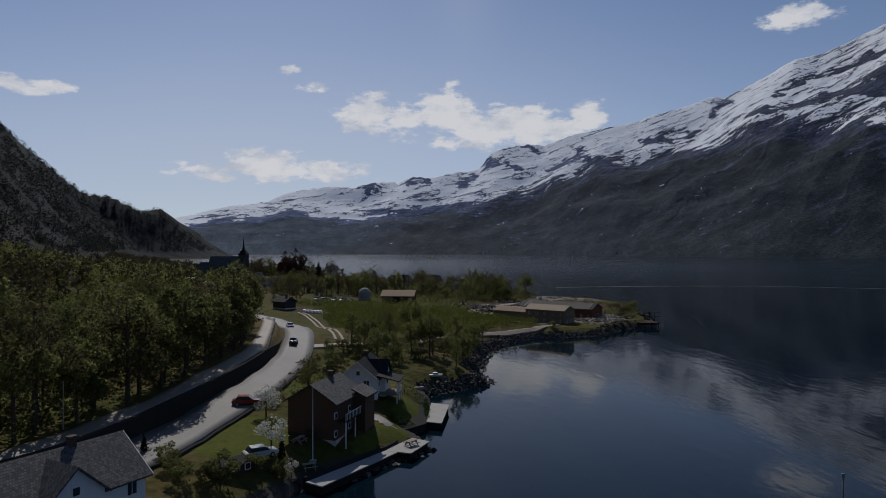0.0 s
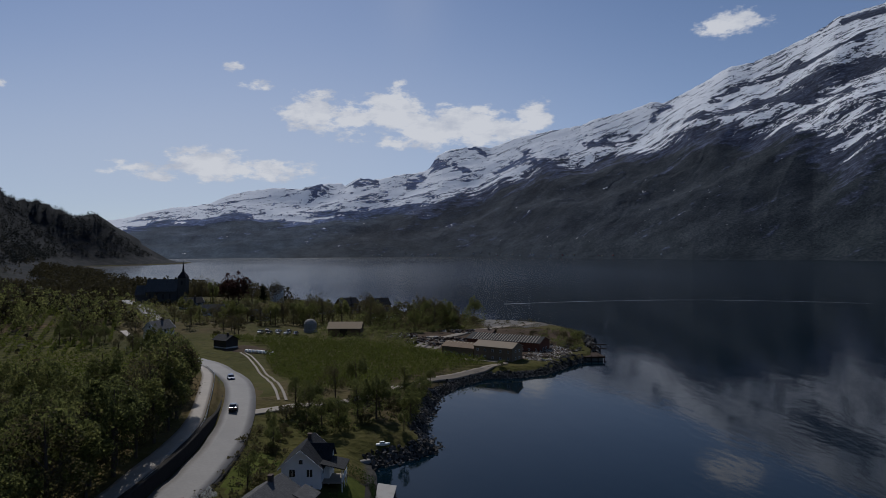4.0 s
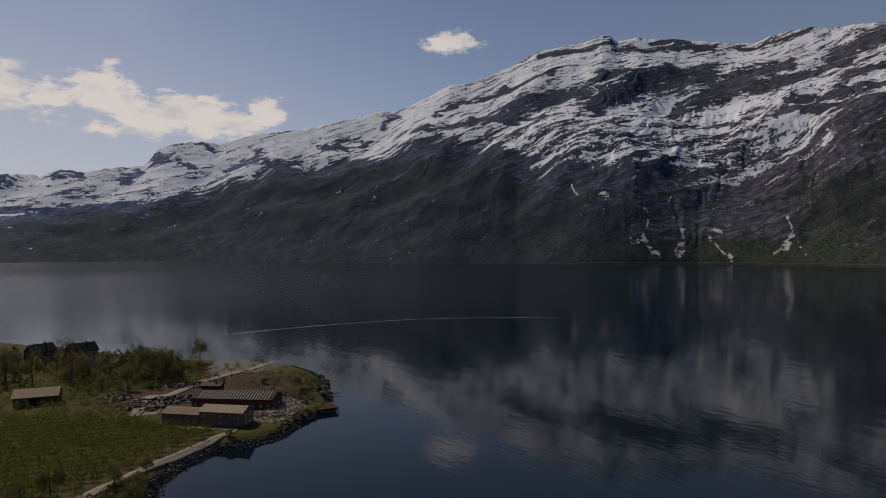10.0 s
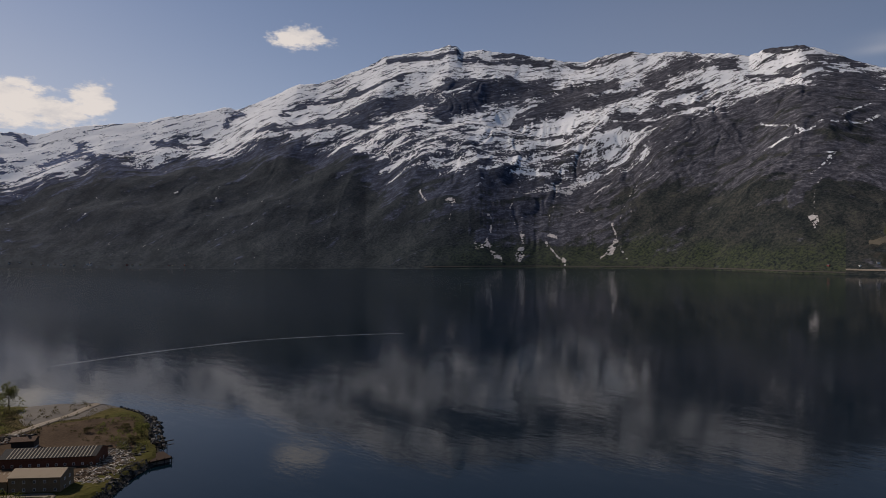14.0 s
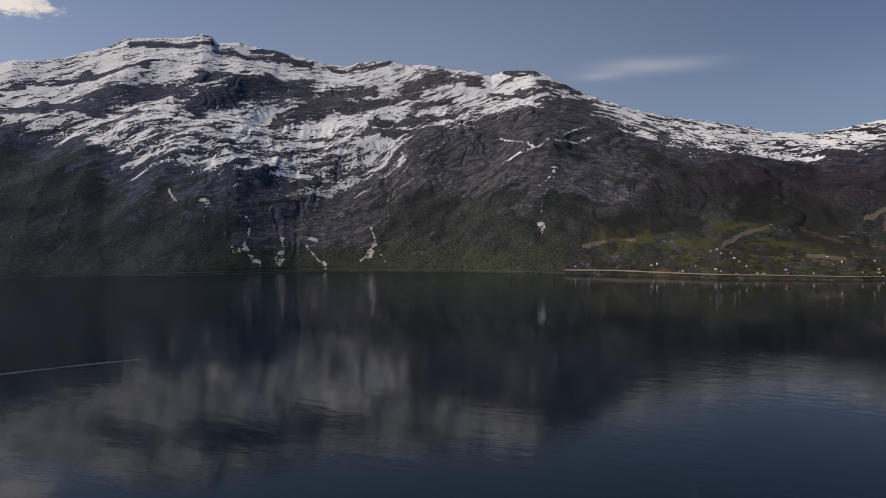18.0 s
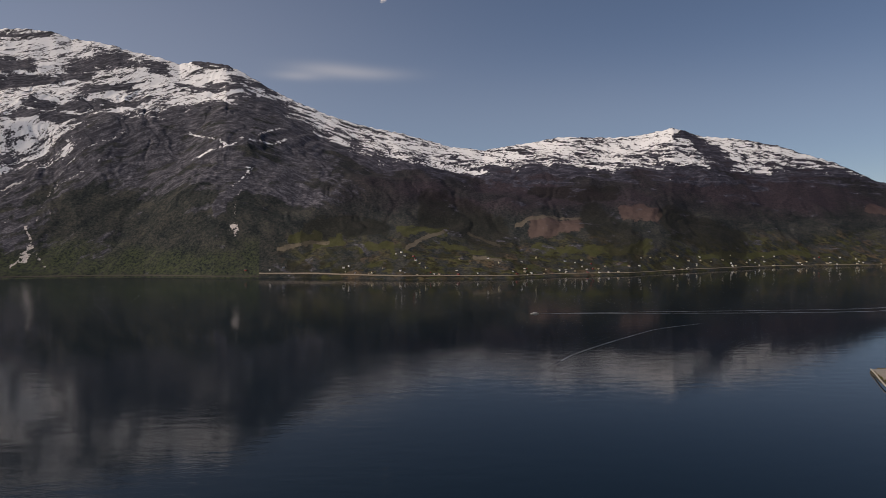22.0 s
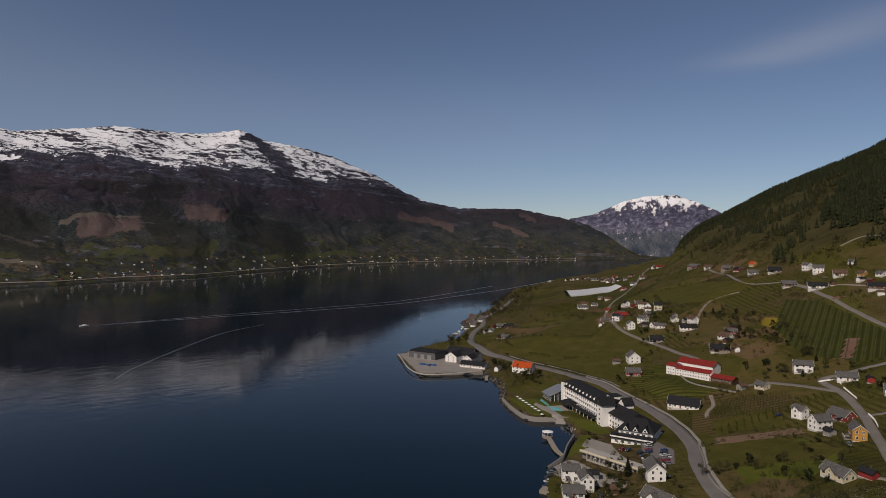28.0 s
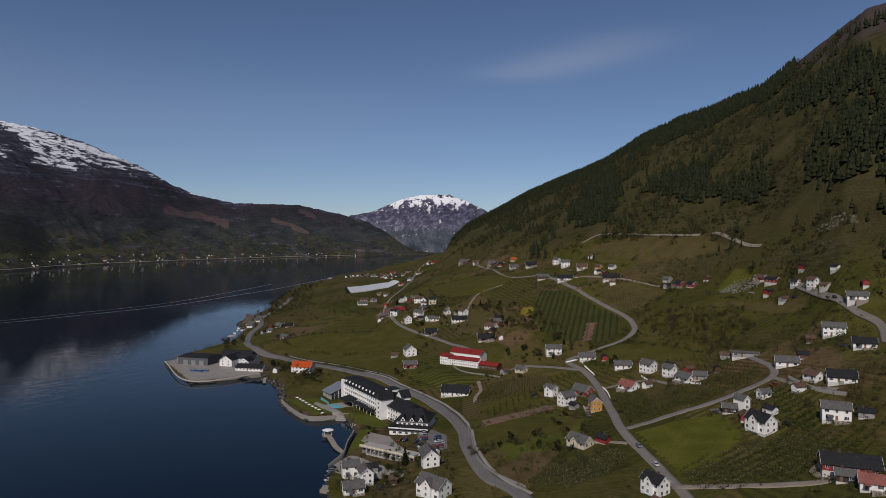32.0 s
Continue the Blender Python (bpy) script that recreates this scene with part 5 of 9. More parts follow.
def joined_trees(name, label, placed):
    """Many trees as one wood: copies of the patterns' trunks and crowns in a single mesh."""
    cos, faces, slots, mats, base = [], [], [], [], 0
    for proto, m in placed:
        for ob in proto.children:
            me = ob.data
            co = np.empty(len(me.vertices) * 3, np.float32)
            me.vertices.foreach_get("co", co)
            r, t = np.array(m.to_3x3()), np.array(m.translation)
            cos.append(co.reshape(-1, 3) @ r.T + t)
            if me.materials[0] not in mats:
                mats.append(me.materials[0])
            for f in me.polygons:
                faces.append([v + base for v in f.vertices])
                slots.append(mats.index(me.materials[0]))
            base += len(me.vertices)
    me = bpy.data.meshes.new(name)
    me.from_pydata(np.vstack(cos).tolist(), [], faces)
    for m in mats:
        me.materials.append(m)
    me.polygons.foreach_set("material_index", np.array(slots, np.int32))
    return tagged(new(name, me), label, "woodland", kind="stuff")


def grove(kinds, poly, count, size=1.0, seed=1, gap=3.0, joined=""):
    rng = random.Random(seed)
    xs, ys = zip(*poly)
    spots, tries, placed = [], 0, []
    while len(spots) < count and tries < count * 60:
        tries += 1
        x, y = rng.uniform(min(xs), max(xs)), rng.uniform(min(ys), max(ys))
        if inside(poly, np.array(x), np.array(y)) and all((x - a) ** 2 + (y - b) ** 2 > gap * gap for a, b in spots):
            spots.append((x, y))
            k, sz = rng.choice(kinds), size * rng.uniform(0.75, 1.25)
            if joined:
                placed.append((rng.choice(TREES[k]), pose(x, y, gz_at(x, y) - 0.1, 0, 0, rng.uniform(0, 360)) @ Matrix.Diagonal((sz, sz, sz * rng.uniform(0.92, 1.1), 1))))
            else:
                tree(k, x, y, sz)
    if joined:
        joined_trees("grove", joined, placed)


# ---- cars and boats, built once and copied ----
def tyre_mesh():
    bm = bmesh.new()
    tube(bm, (0, -0.1, 0), (0, 0.1, 0), 0.32, 0.32, 14)
    return mesh_of(bm, "tyre", paint("tyre_rubber", (0.02, 0.02, 0.02), 0.9))


def rim_mesh():
    bm = bmesh.new()
    tube(bm, (0, -0.115, 0), (0, 0.115, 0), 0.19, 0.19, 10)
    return mesh_of(bm, "rim", M_METAL)


TYRE, RIM = tyre_mesh(), rim_mesh()
M_LAMP = paint("lamp_lens", (0.7, 0.7, 0.68), 0.2, 0.02)
M_TAIL = paint("tail_lens", (0.30, 0.012, 0.01), 0.3, 0.02)


def make_car(colour, words, name):
    g = Graph(name + "_paint", 0.25, 0.1)
    g.bsdf.inputs["Coat Weight"].default_value = 0.6
    coat = g.done(g.mix(g.noise(0.6, 3), colour, tuple(c * 0.8 for c in colour)))
    e = thing("car", words, "car", 0, 0, -320, 0, "cars of the village")
    low = [(-2.1, 0.35), (2.05, 0.32), (2.15, 0.6), (2.05, 0.82), (1.1, 0.95), (-1.9, 0.98), (-2.15, 0.85)]
    bm = prism(bmesh.new(), low, -0.86, 0.86, "y")
    bmesh.ops.bevel(bm, geom=list(bm.edges), offset=0.06, segments=1, affect="EDGES")
    part("body", bm, coat, e)
    bm = prism(bmesh.new(), [(-1.75, 0.96), (1.05, 0.94), (0.45, 1.42), (-1.35, 1.46)], -0.74, 0.74, "y")
    part("cabin_glass", bm, M_GLASS, e, "dark glass cabin windows")
    bm = prism(bmesh.new(), [(-1.38, 1.42), (0.48, 1.39), (0.4, 1.47), (-1.3, 1.51)], -0.70, 0.70, "y")
    part("car_roof", bm, coat, e)
    for x in (-1.3, 1.3):
        for y in (-0.8, 0.8):
            w = share("tyre", TYRE, e, pose(x, y, 0.32))
            share("rim", RIM, w, pose(0, 0, 0))
    for y in (-0.6, 0.6):
        part("headlight", boxed(2.06, 2.14, y - 0.2, y + 0.2, 0.6, 0.76), M_LAMP, e)
        part("tail_light", boxed(-2.16, -2.08, y - 0.16, y + 0.16, 0.68, 0.86), M_TAIL, e)
    return e


CARS = [make_car((0.02, 0.02, 0.022), "black hatchback standing on the asphalt", "black_car"), make_car((0.62, 0.62, 0.61), "white car standing on the asphalt", "white_car"),
        make_car((0.20, 0.21, 0.22), "silver-grey car standing on the asphalt", "grey_car"), make_car((0.28, 0.012, 0.016), "dark red car standing beside the road", "red_car"),
        make_car((0.02, 0.04, 0.12), "dark blue car standing on the asphalt", "blue_car")]
SPARE += CARS


def car(k, x, y, turn, lift=0.16):
    return copy_thing(CARS[k], pose(x, y, gz_at(x, y) + lift, 0, 0, turn))


def make_boat(length, words):
    e = thing("boat", words, "boat", 0, 0, -340, 0, "moored boats")
    w = length * 0.16
    bm = bmesh.new()
    rings = []
    for t, k, z0 in ((-0.5, 0.85, -0.2), (-0.1, 1.0, -0.25), (0.25, 0.8, -0.22), (0.5, 0.04, 0.1)):
        rings.append([bm.verts.new((t * length, s * w * k * q, z)) for s, q, z in ((-1, 1, 0.75 + 0.3 * max(t, 0)), (-1, 0.6, z0), (1, 0.6, z0), (1, 1, 0.75 + 0.3 * max(t, 0)))])
    for a, b in zip(rings[:-1], rings[1:]):
        for k in range(4):
            bm.faces.new((a[k], a[(k + 1) % 4], b[(k + 1) % 4], b[k]))
    bm.faces.new(rings[0]), bm.faces.new(rings[-1])
    part("hull", bm, M_TRIM, e)
    part("cabin", prism(bmesh.new(), [(-0.25 * length, 0.7), (0.18 * length, 0.8), (0.08 * length, 1.7), (-0.22 * length, 1.75)], -w * 0.6, w * 0.6, "y"), M_TRIM, e)
    part("windscreen", boxed(-0.2 * length, 0.11 * length, -w * 0.62, w * 0.62, 1.15, 1.5), M_GLASS, e)
    part("deck", boxed(-0.49 * length, 0.3 * length, -w * 0.75, w * 0.75, 0.62, 0.70), M_PLANK, e)
    return e


BOATS = [make_boat(7, "small white cabin boat moored at a jetty"), make_boat(9.5, "white motor cruiser moored at a jetty")]
SPARE += BOATS


def boat(k, x, y, turn):
    return copy_thing(BOATS[k], pose(x, y, 0.0, 0, 0, turn))
# ---- the village to the north: roads, fields, hotel, harbour, houses ----
def asphalt(name, colour):
    g = Graph(name, 0.62)
    g.bsdf.inputs["Specular IOR Level"].default_value = 0.16
    wear = g.math("ADD", g.math("MULTIPLY", g.noise(7, 5), 0.6), g.math("MULTIPLY", g.noise(0.5, 4), 0.4))
    return g.done(g.ramp(wear, [(0.3, tuple(c * 0.78 for c in colour)), (0.55, colour), (0.75, tuple(c * 1.2 for c in colour))]), g.bump(g.noise(0.06, 2), 0.3, 0.01))


def turf(name, lo, mid, hi, stripe=0.0, turn=0.0):
    lo, mid, hi = ((c[0] * 1.27, c[1] * 1.13, c[2] * 1.25) for c in (lo, mid, hi))
    g = Graph(name, 0.95)
    tone = g.math("ADD", g.math("MULTIPLY", g.noise(14, 5), 0.55), g.math("MULTIPLY", g.noise(0.9, 5), 0.45))
    col = g.ramp(tone, [(0.3, lo), (0.5, mid), (0.7, hi)])
    col = g.mix(g.step(g.noise(2.0, 4, 0.65), 0.55, 0.70, 0.0, 0.28), col, tuple(c * 0.5 for c in lo))
    if stripe:
        row = g.math("ABSOLUTE", g.math("SUBTRACT", g.math("FRACT", g.math("DIVIDE", g.axis(0, g.scaled(1, 1, 1, turn)), stripe)), 0.5))
        col = g.mix(g.step(row, 0.22, 0.34, 0.0, 0.65), col, tuple(c * 0.5 for c in lo))
    return g.done(col, g.bump(g.noise(0.5, 4), 0.6, 0.15))


M_ROAD, M_GRAVEL = asphalt("asphalt", (0.155, 0.145, 0.135)), asphalt("gravel_track", (0.24, 0.205, 0.165))
M_LANE = asphalt("village_lane", (0.185, 0.168, 0.148))
M_LAWN = turf("lawn", (0.036, 0.050, 0.008), (0.056, 0.074, 0.011), (0.080, 0.092, 0.018))
M_MEADOW = turf("meadow", (0.030, 0.036, 0.007), (0.050, 0.053, 0.011), (0.076, 0.070, 0.020))
M_BRIGHT = turf("young_grass", (0.038, 0.048, 0.007), (0.060, 0.072, 0.010), (0.092, 0.094, 0.018))
M_PLOUGH = turf("ploughed_soil", (0.085, 0.055, 0.036), (0.12, 0.080, 0.052), (0.16, 0.11, 0.075))
M_ROWS = turf("mown_rows", (0.032, 0.042, 0.008), (0.052, 0.062, 0.012), (0.080, 0.082, 0.022), 4.2, 62)
M_STRIPES = turf("striped_orchard_grass", (0.026, 0.036, 0.008), (0.040, 0.050, 0.012), (0.058, 0.064, 0.018), 5.2, 163)
M_OLIVE = turf("olive_pasture", (0.040, 0.038, 0.012), (0.062, 0.056, 0.019), (0.090, 0.076, 0.030))
M_TAN = turf("bare_sandy_soil", (0.082, 0.062, 0.036), (0.125, 0.094, 0.058), (0.165, 0.128, 0.084))
M_DULL = turf("dull_brown_grass", (0.046, 0.039, 0.015), (0.068, 0.056, 0.023), (0.094, 0.077, 0.036))
M_YELLOW = turf("yellow_flowering_grass", (0.10, 0.092, 0.012), (0.15, 0.13, 0.016), (0.19, 0.165, 0.025))
M_POOL = paint("pool_water", (0.12, 0.42, 0.42), 0.08, 0.05)
M_FLOORING = asphalt("paved_yard", (0.27, 0.25, 0.225))

ribbon("road", COAST_ROAD, 7.2, M_ROAD, 0.16, label="grey asphalt coast road curving through the village")
ribbon("pavement", [(91, -274.2), (113, -286), (130, -301), (147.4, -321.4), (162.8, -343.6), (189.8, -370.2), (227.1, -394.2), (269.2, -411.2), (310.8, -425.6)], 1.7, M_FLOORING, 0.3, label="raised pale pavement along the coast road", category="pavement")
VILLAGE_ROAD = [(20, -265), (32, -286), (48, -308), (68, -333), (79, -350), (90, -372), (113, -416), (126, -437), (139, -454), (158, -474), (150, -490), (143, -499), (130, -513), (127, -530), (131, -545), (146, -567), (180, -600), (224, -641), (257, -673), (285, -692)]
ribbon("road", VILLAGE_ROAD, 4.6, M_LANE, 0.16, label="narrow asphalt lane climbing through the orchards")
ribbon("road", [(74, -346), (56, -363), (38, -378), (24, -394), (16, -407), (18, -423), (26, -438), (40, -462)], 4.0, M_LANE, 0.16, label="narrow lane branching up past the houses")
ribbon("road", [(139, -454), (173, -463), (209, -466), (245, -486), (277, -501), (310, -520), (339, -536), (390, -566), (440, -612), (493, -676), (540, -740), (574, -790), (618, -883), (700, -1020), (801, -1178), (967, -1460)], 4.2, M_LANE, 0.16, label="winding lane between the lower fields")
ribbon("road", [(-34, -440), (-31, -473), (-18, -494), (-6, -513), (4, -531), (20, -560)], 4.4, M_LANE, 0.16, label="upper lane past the hillside houses")
ribbon("path", [(258, -759), (244, -777), (220, -765), (186, -742), (150, -718), (112, -696)], 3.0, M_GRAVEL, 0.2, label="pale farm track below the woods", category="track")
ribbon("path", [(100, -690), (94, -686), (75, -662), (61, -643), (50, -630)], 3.0, M_GRAVEL, 0.2, label="pale farm track bending uphill", category="track")
ribbon("path", [(40, -293), (-2, -300), (-14, -304), (-9, -310), (-12, -318)], 4.0, M_GRAVEL, 0.16, label="gravel drive to the red barn", category="track")
ribbon("path", [(85, -328), (76, -330), (68, -329)], 2.6, M_GRAVEL, 0.16, label="short gravel drive", category="track")
ribbon("path", [(186, -388), (192, -398), (196, -412), (206, -426)], 2.4, M_GRAVEL, 0.16, label="curved gravel footpath", category="track")
ribbon("path", [(16, -405), (1, -392), (-14, -387)], 3.2, M_LANE, 0.16, label="paved drive behind a stone wall", category="track")
ribbon("path", [(113, -416), (100, -425), (86, -428), (70, -418)], 3.0, M_LANE, 0.16, label="paved drive between white houses", category="track")
ribbon("path", [(319, -673), (337, -652), (330, -620), (311, -580)], 2.6, M_GRAVEL, 0.16, label="farm track between fields", category="track")
ribbon("path", [(285, -692), (330, -700), (380, -760), (450, -830)], 3.0, M_LANE, 0.16, label="upper lane to the hamlet", category="track")
ribbon("path", [(257, -673), (215, -664), (170, -650), (110, -618)], 2.6, M_GRAVEL, 0.16, label="farm track across the upper field", category="track")

field("field", [(240, -571), (262, -645), (222, -632), (176, -592), (148, -566), (136, -542), (136, -520), (150, -508), (200, -530)], M_STRIPES, label="steep green field with mown rows")
field("field", [(177, -556), (163, -556), (153, -512), (166, -516)], M_PLOUGH, 0.2, label="bare brown strip in the field")
field("field", [(166, -358), (135, -392), (127, -382), (158, -343)], M_TAN, 0.18, label="bare sandy-brown strip between grass plots")
field("field", [(71, -341), (55, -357), (36, -366), (17, -345), (24, -318), (40, -303)], M_BRIGHT, label="bright green lawn below the white house")
field("field", [(168, -362), (184, -384), (165, -420), (138, -395)], M_MEADOW, label="sloping green meadow above the road")
field("field", [(150, -335), (126, -377), (96, -352), (92, -330), (118, -300)], M_LAWN, label="green grass slope above the road")
field("field", [(455, -455), (480, -500), (519, -690), (470, -670), (392, -590), (312, -528), (282, -470), (290, -425), (377, -445)], M_MEADOW, label="wide green field above the shore road")
field("field", [(420, -600), (440, -640), (500, -690), (505, -668), (450, -608)], M_PLOUGH, 0.2, 2.5, "brown ploughed strip across the wide field")
field("field", [(270, -424), (284, -470), (262, -478), (205, -440), (212, -412), (240, -404)], M_ROWS, label="green plot with mown rows above the hotel")
field("field", [(345, -660), (330, -700), (420, -760), (520, -760), (500, -700), (420, -640)], M_MEADOW, label="olive green pasture on the headland")
field("field", [(190, -660), (240, -690), (320, -760), (240, -770), (150, -700)], M_MEADOW, 0.15, 4, "olive upper field below the woods")
field("field", [(60, -470), (110, -480), (125, -530), (135, -560), (60, -600), (30, -540)], M_MEADOW, label="olive pasture with scattered scrub")
PLOTS = [([(196, -635), (167, -646), (122, -621), (134, -587), (147, -575), (177, -597)], M_OLIVE, "olive pasture above the winding lane"), ([(162, -344), (134, -373), (99, -362), (98, -343), (121, -326), (139, -310)], M_MEADOW, "green plot above the bend of the road"),
         ([(146, -476), (132, -508), (82, -484), (42, -450), (99, -464), (125, -462)], M_MEADOW, "green slope behind the row of houses"), ([(83, -597), (70, -625), (46, -602), (53, -592), (70, -596)], M_BRIGHT, "bright grass slope beside the red barns"),
         ([(96, -558), (67, -579), (8, -536), (6, -519), (34, -530), (64, -561)], M_OLIVE, "mown grass below the blossoming trees"), ([(480, -494), (426, -523), (387, -567), (340, -534), (300, -490), (359, -470), (440, -468)], M_MEADOW, "darker green part of the wide field")]
PLOTS_FAR = [([(268, -753), (198, -744), (106, -694), (75, -653), (149, -676), (211, -692)], M_OLIVE, "upper olive pasture under the woods"), ([(478, -750), (394, -745), (314, -698), (325, -651), (375, -637)], M_MEADOW, "green field above the hamlet"), ([(264, -422), (251, -449), (203, -436), (209, -414), (234, -409)], M_ROWS, "green striped plot below the school"),
             ([(342, -586), (298, -603), (254, -581), (256, -529), (295, -534)], M_OLIVE, "grassy slope beside the hamlet"), ([(122, -293), (116, -315), (94, -319), (95, -295), (100, -279)], M_DULL, "rough brownish grass above the road"), ([(208, -634), (201, -648), (220, -635), (212, -622)], M_PLOUGH, "small ploughed plot by the upper lane"),
             ([(259, -597), (240, -594), (229, -565), (247, -573)], M_YELLOW, "patch of yellow flowering grass")]
for poly, material, words in PLOTS + PLOTS_FAR:
    field("field", poly, material, 0.26 if material in (M_PLOUGH, M_YELLOW, M_DULL) else 0.17, 2.5, words)
field("field", [(322, -349), (276, -331), (262, -344), (268, -352), (304, -366)], M_LAWN, 0.15, 1.5, "mown hotel lawn on the sea wall", "lawn")
field("field", [(213, -290), (231, -320), (222, -328), (200, -300)], M_LAWN, 0.15, 1.2, "small lawn beside the harbour", "lawn")


def wall_line(name, points, width, top, deep, material, label, category, step=3.0, follow=False, kind="structure"):
    """A sea wall or stone wall along a line; top is its height, or its height over the ground."""
    line = spline(points, step)
    n = across(line)
    offs = np.array([-0.5, -0.46, 0.46, 0.5]) * width
    xs, ys = line[:, None, 0] + n[:, None, 0] * offs, line[:, None, 1] + n[:, None, 1] * offs
    up = np.zeros(len(line)) + (ground_z(line[:, 0], line[:, 1]) if follow else 0) + top
    zs = np.stack([up - deep, up, up, up - deep], 1) + np.zeros(xs.shape) + 0.06 * np.sin(np.arange(len(line)) * 2.4)[:, None]
    return tagged(grid_mesh(name, xs, ys, zs, material), label, category, kind=kind)


def slab(name, outline, z0, z1, material, label, category, kind="structure"):
    bm = prism(bmesh.new(), outline, z0, z1, "z")
    return tagged(new(name, mesh_of(bm, name, material)), label, category, kind=kind)


slab("pavement", [(517, -383), (428, -347), (402, -396), (430, -412), (470, -420), (520, -415)], -4, 2.75, M_FLOORING, "concrete harbour quay with a paved yard", "quay")
wall_line("trim", [(517.5, -382), (428, -346), (404, -396)], 0.9, 3.0, 0.9, M_CONCRETE, "concrete kerb along the quay's edge", "kerb", 4)
wall_line("wall_sea", [(323, -347), (300, -335), (276, -327), (262, -338)], 1.0, 3.1, 6, M_STONE, "rough stone sea wall below the hotel lawn", "sea wall")
wall_line("wall_sea", [(231, -321), (220, -303), (209, -287), (202, -268)], 0.9, 3.2, 6, M_STONE, "stone harbour wall", "sea wall")
field("field", [(206, -284), (198, -262), (176, -262), (160, -276), (164, -284), (182, -284), (200, -287)], M_FLOORING, 0.16, 0.7, "paved yard between the waterside houses", "yard")
field("field", [(214, -306), (222, -322), (204, -322), (192, -312), (178, -304), (196, -300)], M_FLOORING, 0.15, 0.7, "paved forecourt below the hotel restaurant", "yard")
field("field", [(222, -330), (236, -330), (262, -348), (240, -352), (216, -340)], M_LAWN, 0.15, 1.5, "green garden in front of the hotel", "lawn")
wall_line("wall_stone", [(254, -463), (228, -440), (196, -440)], 1.0, 0.9, 2.5, M_STONE, "grey stone retaining wall below the school", "stone wall", follow=True)
wall_line("wall_stone", [(165, -344), (150, -324), (136, -304), (120, -290), (96, -279)], 0.8, 0.8, 2, M_STONE, "low stone wall beside the coast road", "stone wall", follow=True)
wall_line("wall_stone", [(8, -402), (-6, -386), (-18, -380)], 1.0, 1.6, 3, M_STONE, "stone retaining wall below a house", "stone wall", follow=True)
wall_line("trim", [(270, -414), (312, -428), (359, -439), (421, -446)], 0.3, 0.75, 0.5, M_METAL, "steel guard rail along the coast road", "guard rail", follow=True)


field("field", [(300, -358), (296, -350.5), (268, -339.5), (244, -328), (238, -331), (262, -345), (282, -354)], M_FLOORING, 0.3, 1.0, "pale paved terrace along the hotel front", "terrace")


